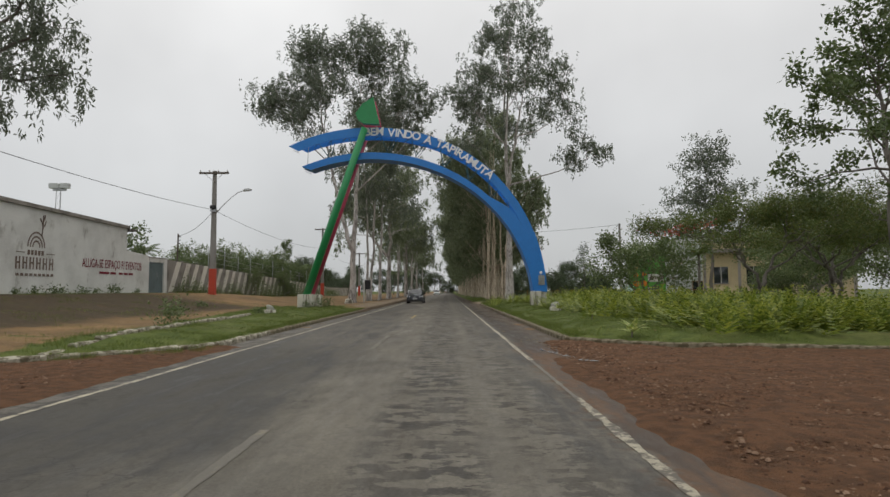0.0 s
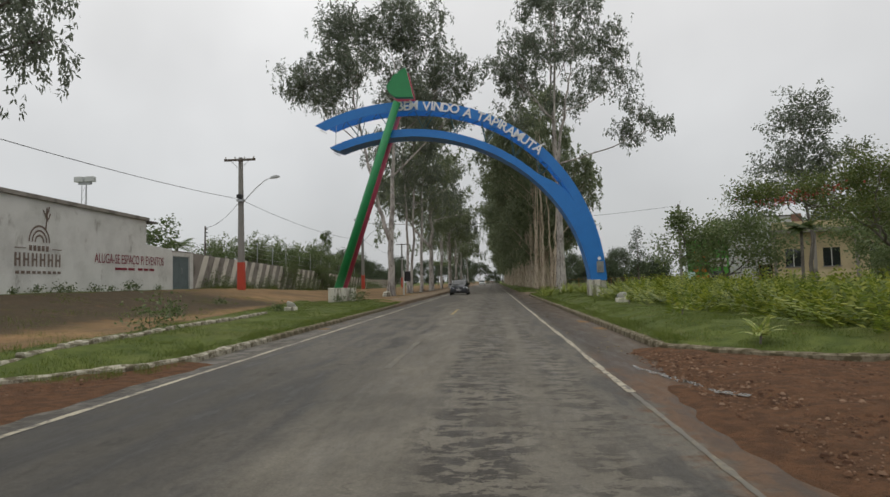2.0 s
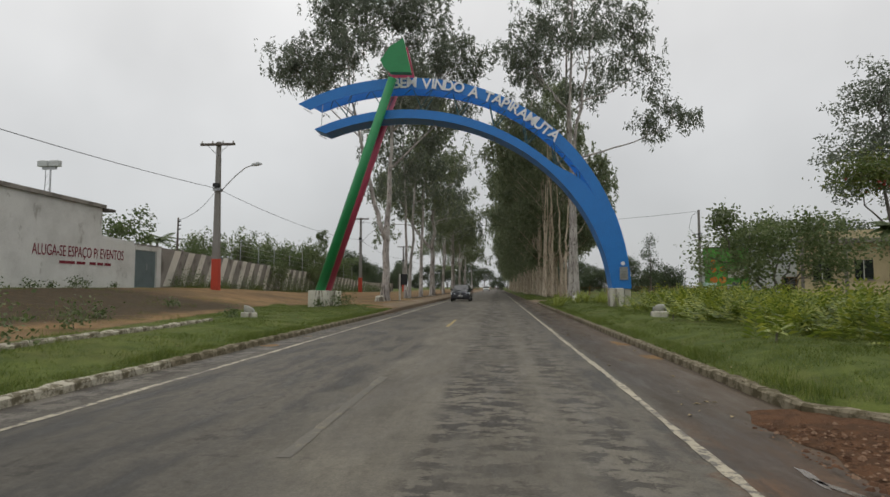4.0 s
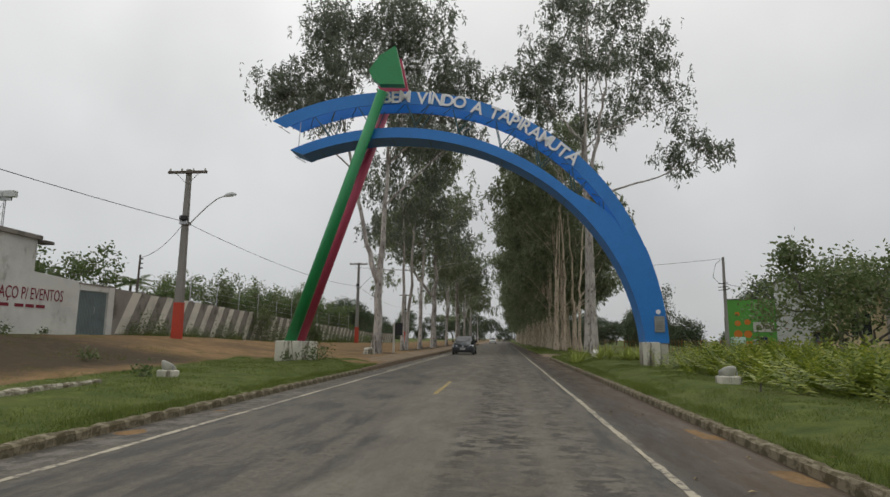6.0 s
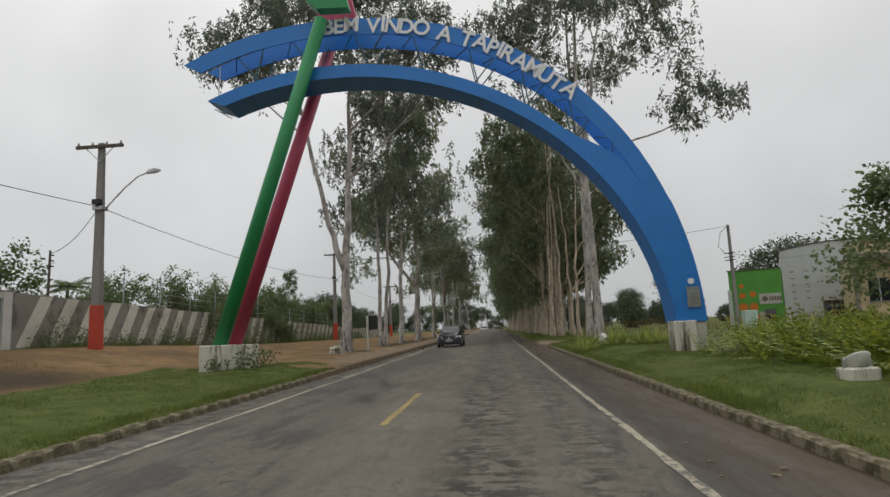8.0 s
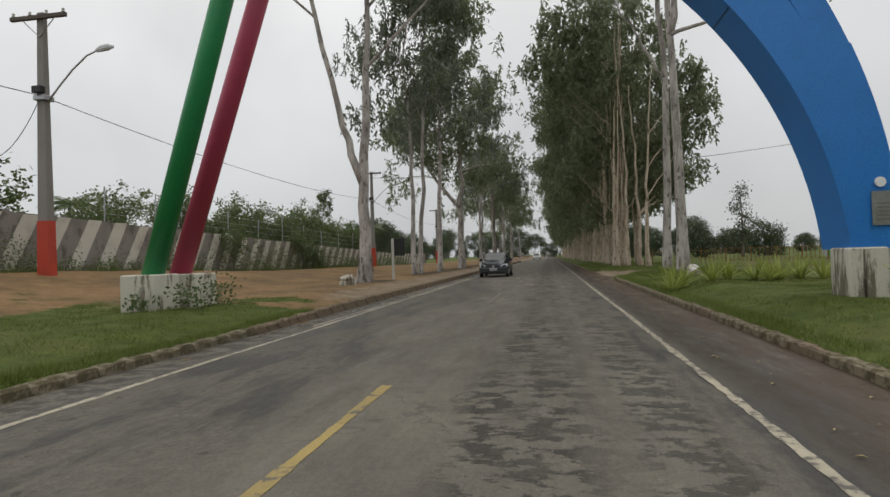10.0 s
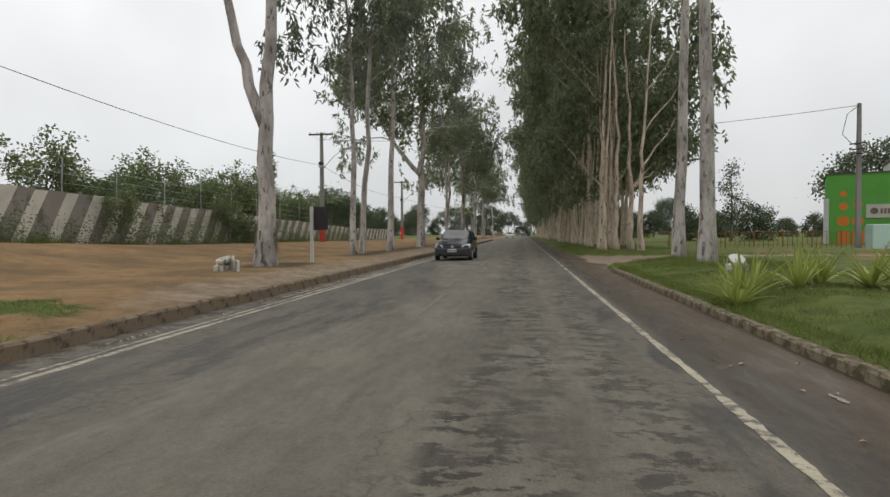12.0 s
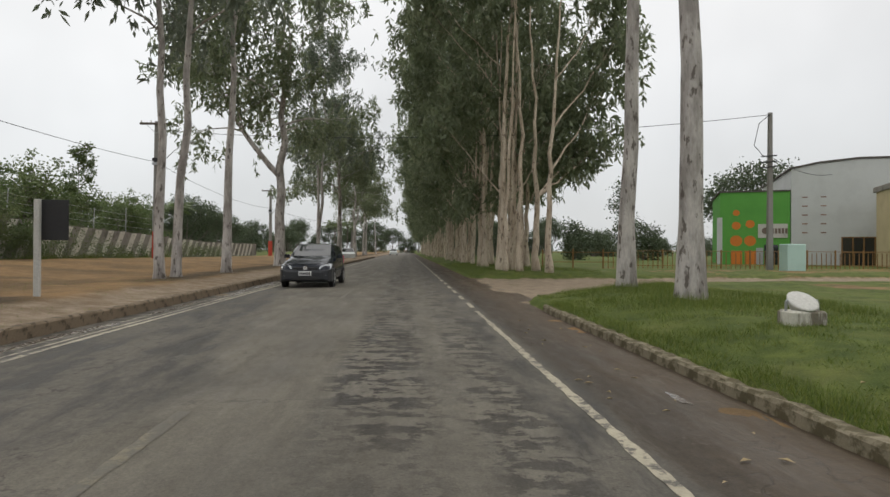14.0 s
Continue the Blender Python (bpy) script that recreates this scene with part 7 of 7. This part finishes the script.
        for yy in (-1.22, 1.22):
            arch_s = Shape().tube([(sg * 0.70, yy, 0.3), (sg * 0.838, yy, 0.3)], 0.345, 22)
            part("wheel_arch", arch_s, M["black"], ob)
            w = Shape().lathe([(0.17, -0.085), (0.24, -0.09), (0.275, -0.07), (0.285, 0), (0.275, 0.07), (0.24, 0.09), (0.17, 0.085)], 24).moved(pose(sg * 0.765, yy, 0.285, 0, 90, 0))
            wheel = part("wheel", w, M["tyre"], ob, "", True)
            part("rim", Shape().tube([(sg * 0.77, yy, 0.285), (sg * 0.85, yy, 0.285), (sg * 0.862, yy, 0.285)], [0.185, 0.185, 0.12], 20), M["rim"], wheel, "silver wheel cover")
            for k in range(6):
                a = k * math.pi / 3
                part("spoke_gap", Shape().box(-0.004, 0.004, -0.025, 0.025, 0.085, 0.155).moved(pose(sg * 0.86, yy, 0.285) @ Matrix.Rotation(a, 4, "X")), M["black"], wheel)
    part("roof_aerial", Shape().tube([(0, 0.1, 1.43), (0, 0.35, 1.75)], 0.006, 5), M["black"], ob)
    part("wiper", Shape().tube([(-0.1, -0.66, 1.0), (0.4, -0.5, 1.1)], 0.01, 4), M["black"], ob)
    part("wiper", Shape().tube([(-0.55, -0.66, 1.0), (-0.05, -0.5, 1.1)], 0.01, 4), M["black"], ob)
    return ob


car(-3.3, 61.7, -1.0)


def far_car(x, y, turn, mat, label):
    ob = thing("car", x, y, 0.02, label, "car", "distant cars", turn)
    s = Shape()
    for yy, wz, uz, uw in ((-2.0, 0.7, 0.72, 0.7), (-1.0, 0.9, 0.95, 0.75), (-0.4, 0.95, 1.42, 0.6), (1.2, 0.95, 1.45, 0.6), (1.7, 0.95, 1.0, 0.7), (2.0, 0.75, 0.8, 0.7)):
        s.v += [(-0.82, yy, 0.25), (0.82, yy, 0.25), (0.84, yy, wz), (uw, yy, uz), (-uw, yy, uz), (-0.84, yy, wz)]
    s.f = [(5, 4, 3, 2, 1, 0), (30, 31, 32, 33, 34, 35)] + [(6 * j + k, 6 * j + (k + 1) % 6, 6 * j + 6 + (k + 1) % 6, 6 * j + 6 + k) for j in range(5) for k in range(6)]
    part("body", s, M[mat], ob)
    for sg in (-1, 1):
        part("side_window", Shape().add([(sg * 0.835, -0.6, 0.97), (sg * 0.835, 1.4, 0.97), (sg * 0.66, 1.15, 1.38), (sg * 0.66, -0.35, 1.38)], [(0, 1, 2, 3)]), M["glass"], ob)
        for yy in (-1.3, 1.3):
            part("wheel", Shape().tube([(sg * 0.7, yy, 0.3), (sg * 0.86, yy, 0.3)], 0.3, 14), M["tyre"], ob)
    part("windscreen", Shape().add([(-0.74, -0.99, 0.97), (0.74, -0.99, 0.97), (0.6, -0.42, 1.41), (-0.6, -0.42, 1.41)], [(0, 1, 2, 3)]), M["glass"], ob)
    part("rear_window", Shape().add([(-0.7, 1.68, 1.02), (0.7, 1.68, 1.02), (0.6, 1.24, 1.43), (-0.6, 1.24, 1.43)], [(3, 2, 1, 0)]), M["glass"], ob)
    return ob


far_car(-7.4, 115, 8, "grey_wall", "white car parked under roadside trees in the distance")
far_car(-3.2, 180, 0, "grey_wall", "white car far off on the road")


for i, (x, y, kk, sc_) in enumerate(((WX + 0.7, 58.7, 0, 0.5), (WX + 0.7, 69.1, 0, 0.55), (WX + 0.7, 71.1, 1, 0.4))):
    plant_copy(shrub_kinds[kk], x, y, 47 * i, sc_)

# ---- grass, clods, litter ----
def grass(name, n, box, keep, seed, label, tall=(0.025, 0.075)):
    gen = np.random.default_rng(seed)
    xs, yy = gen.uniform(box[0], box[1], n), gen.uniform(box[2], box[3], n)
    out = []
    for x, y, a, h, l in zip(xs, yy, gen.uniform(0, 6.28, n), gen.uniform(*tall, n), gen.normal(size=(n, 2)) * 0.04):
        if not keep(x, y):
            continue
        z = ground_height(x, y) - 0.01
        dx, dy = math.cos(a) * 0.0045, math.sin(a) * 0.0045
        k = 1 + 0.9 * wobble(x, y, 0.9, 12.0) + 0.5 * wobble(x, y, 3.1, 2.0)
        out += [(x - dx, y - dy, z), (x + dx, y + dy, z), (x + l[0], y + l[1], z + h * k)]
    return tagged(new(name, quads_mesh(name, np.array(out), M["blade"], 3)), label, "grass", kind="stuff")


grass("grass", 120000, (-11.5, -5.2, 10.5, 41.5), lambda x, y: inside_left(x, y) > 0.2 and earth_amount(x, y) < 0.5 and wobble(x, y, 1.3, 8.0) + 0.6 * wobble(x, y, 3.7, 1.0) > -0.22, 811, "short patchy green grass on the roadside verge")
grass("grass", 200000, (2.8, 7.6, 11.8, 58), lambda x, y: inside_right(x, y) > 0.2 and wobble(x, y, 1.3, 8.0) + 0.6 * wobble(x, y, 3.7, 1.0) > -0.22, 812, "short green grass on the lawn beside the road")
grass("grass", 14000, (3.6, 7.2, 48.5, 58), lambda x, y: inside_right(x, y) > 0.25, 813, "longer green grass round the trunks", (0.06, 0.16))
grass("grass", 16000, (2.7, 9, 66, 87), lambda x, y: inside_right(x, y) > 0.1, 814, "long grass under the row of trees", (0.08, 0.2))

grass("grass", 30000, (-19.2, -8.0, 10, 38), lambda x, y: wobble(x, y, 0.5, 6.0) > 0.12 - 0.1 * step(-15.0, -18.5, x), 818, "rough weedy grass on dark soil", (0.03, 0.12))
grass("grass", 16000, (WX + 0.05, WX + 1.5, 42, 88), lambda x, y: wobble(x, y, 0.6, 2.0) > -0.25 + 0.5 * (x - WX - 0.3), 819, "tall rank grass at the foot of the striped wall", (0.12, 0.45))
grass("grass", 9000, (-14, -5.5, 39, 60), lambda x, y: wobble(x, y, 0.45, 3.0) > 0.02, 817, "sparse dry grass on bare earth", (0.015, 0.045))
grass("grass", 26000, (2.77, 3.2, 14.6, 52.5), lambda x, y: inside_right(x, y) > 0.1, 815, "tufts of grass creeping over the kerb", (0.04, 0.12))
grass("grass", 9000, (-7.6, -5.1, 10.6, 13.6), lambda x, y: -0.75 < inside_left(x, y) < 0.15 and wobble(x, y, 1.1, 5.0) > -0.2, 820, "long weedy grass round the kerb corner", (0.05, 0.16))
grass("grass", 20000, (-5.75, -5.3, 13.6, 38), lambda x, y: inside_left(x, y) > 0.1, 816, "tufts of grass creeping over the kerb", (0.04, 0.11))

gen = np.random.default_rng(900)
cl = Shape()
for i in range(15000):
    x = 1.95 + abs(gen.normal()) * 2.6 if i % 4 else -5.4 - abs(gen.normal()) * 2
    y = gen.uniform(0.5, 13.9)
    if inside_right(x, y) > -0.1 or (x < 0 and inside_left(x, y) > -0.1):
        continue
    r = gen.uniform(0.006, 0.018) if i % 7 else gen.uniform(0.018, 0.036)
    a = gen.uniform(0, 3)
    base = 0.05 + 0.045 * wobble(x, y, 0.9, 8.0)
    w_ = gen.uniform(0.6, 1.2, 5)
    cl.add([(x + r * w_[k] * math.cos(a + k * 1.257), y + r * w_[k] * math.sin(a + k * 1.257), base) for k in range(5)]
           + [(x + r * 0.55 * w_[k] * math.cos(a + k * 1.257), y + r * 0.55 * w_[k] * math.sin(a + k * 1.257), base + r * 0.55 * w_[4 - k]) for k in range(5)],
           [(k, (k + 1) % 5, (k + 1) % 5 + 5, k + 5) for k in range(5)] + [(5, 6, 7, 8, 9)])
tagged(new("clods", cl.mesh("clods", M["pebble"])), "small clods and stones scattered on red earth", "stones", kind="stuff")
lt = Shape()
for i in range(260):
    x, y = gen.choice([gen.uniform(1.5, 2.45), gen.uniform(2.7, 6.5), gen.uniform(-9, -5.2)]), gen.uniform(14, 52)
    z = (road_z(x) + 0.01) if x < 2.48 and x > -4.9 else ground_height(x, y) + 0.06
    a, r = gen.uniform(0, 6.28), gen.uniform(0.02, 0.05)
    lt.add([(x - r * math.cos(a), y - r * math.sin(a), z), (x + r * 0.4 * math.sin(a), y - r * 0.4 * math.cos(a), z + 0.012), (x + r * math.cos(a), y + r * math.sin(a), z), (x - r * 0.4 * math.sin(a), y + r * 0.4 * math.cos(a), z + 0.01)], [(0, 1, 2, 3)])
tagged(new("fallen_leaves", lt.mesh("fallen_leaves", M["leaf_dry"])), "dry fallen leaves on grass and road edge", "leaves", kind="stuff")


# ---- kerbs, stone by stone ----
def kerb_stone(length, seed):
    """One kerb stone along y from the origin, with a rounded worn top edge."""
    gq = random.Random(seed)
    s = Shape()
    n = 5
    for i in range(n + 1):
        y = length * i / n
        d = [gq.uniform(-0.016, 0.016) * (0 < i < n) for _ in range(4)]
        s.v += [(-0.075, y, -0.32), (0.075, y, -0.32), (0.078 + d[0], y, 0.008), (0.055 + d[1], y, 0.036 + d[2]), (-0.052 + d[1], y, 0.04 + d[3]), (-0.077 + d[0], y, 0.012)]
    s.f = [(5, 4, 3, 2, 1, 0), tuple(range(6 * n, 6 * n + 6))] + [(6 * j + k, 6 * j + (k + 1) % 6, 6 * j + 6 + (k + 1) % 6, 6 * j + 6 + k) for j in range(n) for k in range(6)]
    return s


stone_kinds = [fix_normals(kerb_stone(0.94, 30 + i).mesh("kerb_stone", M["kerb"], False)) for i in range(4)]
white_kinds = [fix_normals(kerb_stone(0.94, 50 + i).mesh("kerb_stone", M["kerb_white"], False)) for i in range(3)]
bare_kinds = [fix_normals(kerb_stone(0.94, 40 + i).mesh("kerb_stone", M["kerb_plain"], False)) for i in range(3)]


def kerb_run(name, path, label, kinds_at, top=0.085):
    """Stones laid end to end along a path."""
    root = thing(name, 0, 0, 0, label, "kerb", kind="structure")
    pts = [Vector((*p, 0)) for p in path]
    seg = [(b_ - a).length for a, b_ in zip(pts[:-1], pts[1:])]
    total, gq = sum(seg), random.Random(len(path))

    def at(d):
        for a, b_, l in zip(pts[:-1], pts[1:], seg):
            if d <= l:
                return a.lerp(b_, d / l)
            d -= l
        return pts[-1]
    d, i = 0.0, 0
    while d < total - 0.5:
        a, b_ = at(d), at(min(d + 0.96, total))
        k = kinds_at(a.x, a.y)
        ob = part("kerb_stone", k[i % len(k)], None, root)
        ang = math.degrees(math.atan2(b_.y - a.y, b_.x - a.x)) - 90
        ob.matrix_world = pose(a.x, a.y, (ground_height(a.x, a.y) + 0.045 if top is None else top) + (0.085 * float(step(33, 40, a.y)) if a.x < 0 else 0.0) + gq.uniform(-0.006, 0.004), gq.uniform(-0.3, 0.3), gq.uniform(-1.0, 1.0), ang + gq.uniform(-0.4, 0.4))
        d += 0.925
        i += 1
    return root


def corner(cx, cy, r, a0, a1, n=7):
    return [(cx + r * math.cos(radians(a0 + (a1 - a0) * i / n)), cy + r * math.sin(radians(a0 + (a1 - a0) * i / n))) for i in range(n + 1)]


right_path = [(20.0, 8.54), (8.4, 11.79), (4.75, 12.82), (4.2, 13.0), (3.75, 13.4), (3.1, 14.03)] + corner(3.57, 14.68, 0.8, 228, 180)[1:] + [(2.77, 20.0), (2.77, 51.8)] + corner(4.37, 52.4, 1.6, 180, 125)[1:] + [(5.1, 56.9)]
kerb_run("kerb_right", right_path, "mossy whitewashed kerb along the lawn", lambda x, y: stone_kinds if y < 30 or y > 40 else stone_kinds + bare_kinds[:1])
left_path = [(-14.0, 4.25), (-7.7, 10.55), (-5.6, 12.65)] + corner(-6.15, 13.3, 0.85, -42, 0)[1:] + [(-5.3, 20.0), (-5.3, 136)]
kerb_run("kerb_left", left_path, "whitewashed kerb giving way to bare muddy stones", lambda x, y: white_kinds if y < 17 else stone_kinds if y < 34 else bare_kinds)
kerb_run("kerb_inner", [(-7.5, 10.9), (-7.6, 15.1), (-7.85, 20.5), (-8.3, 25.2)], "low white edging at the back of the grass strip", lambda x, y: white_kinds, None)
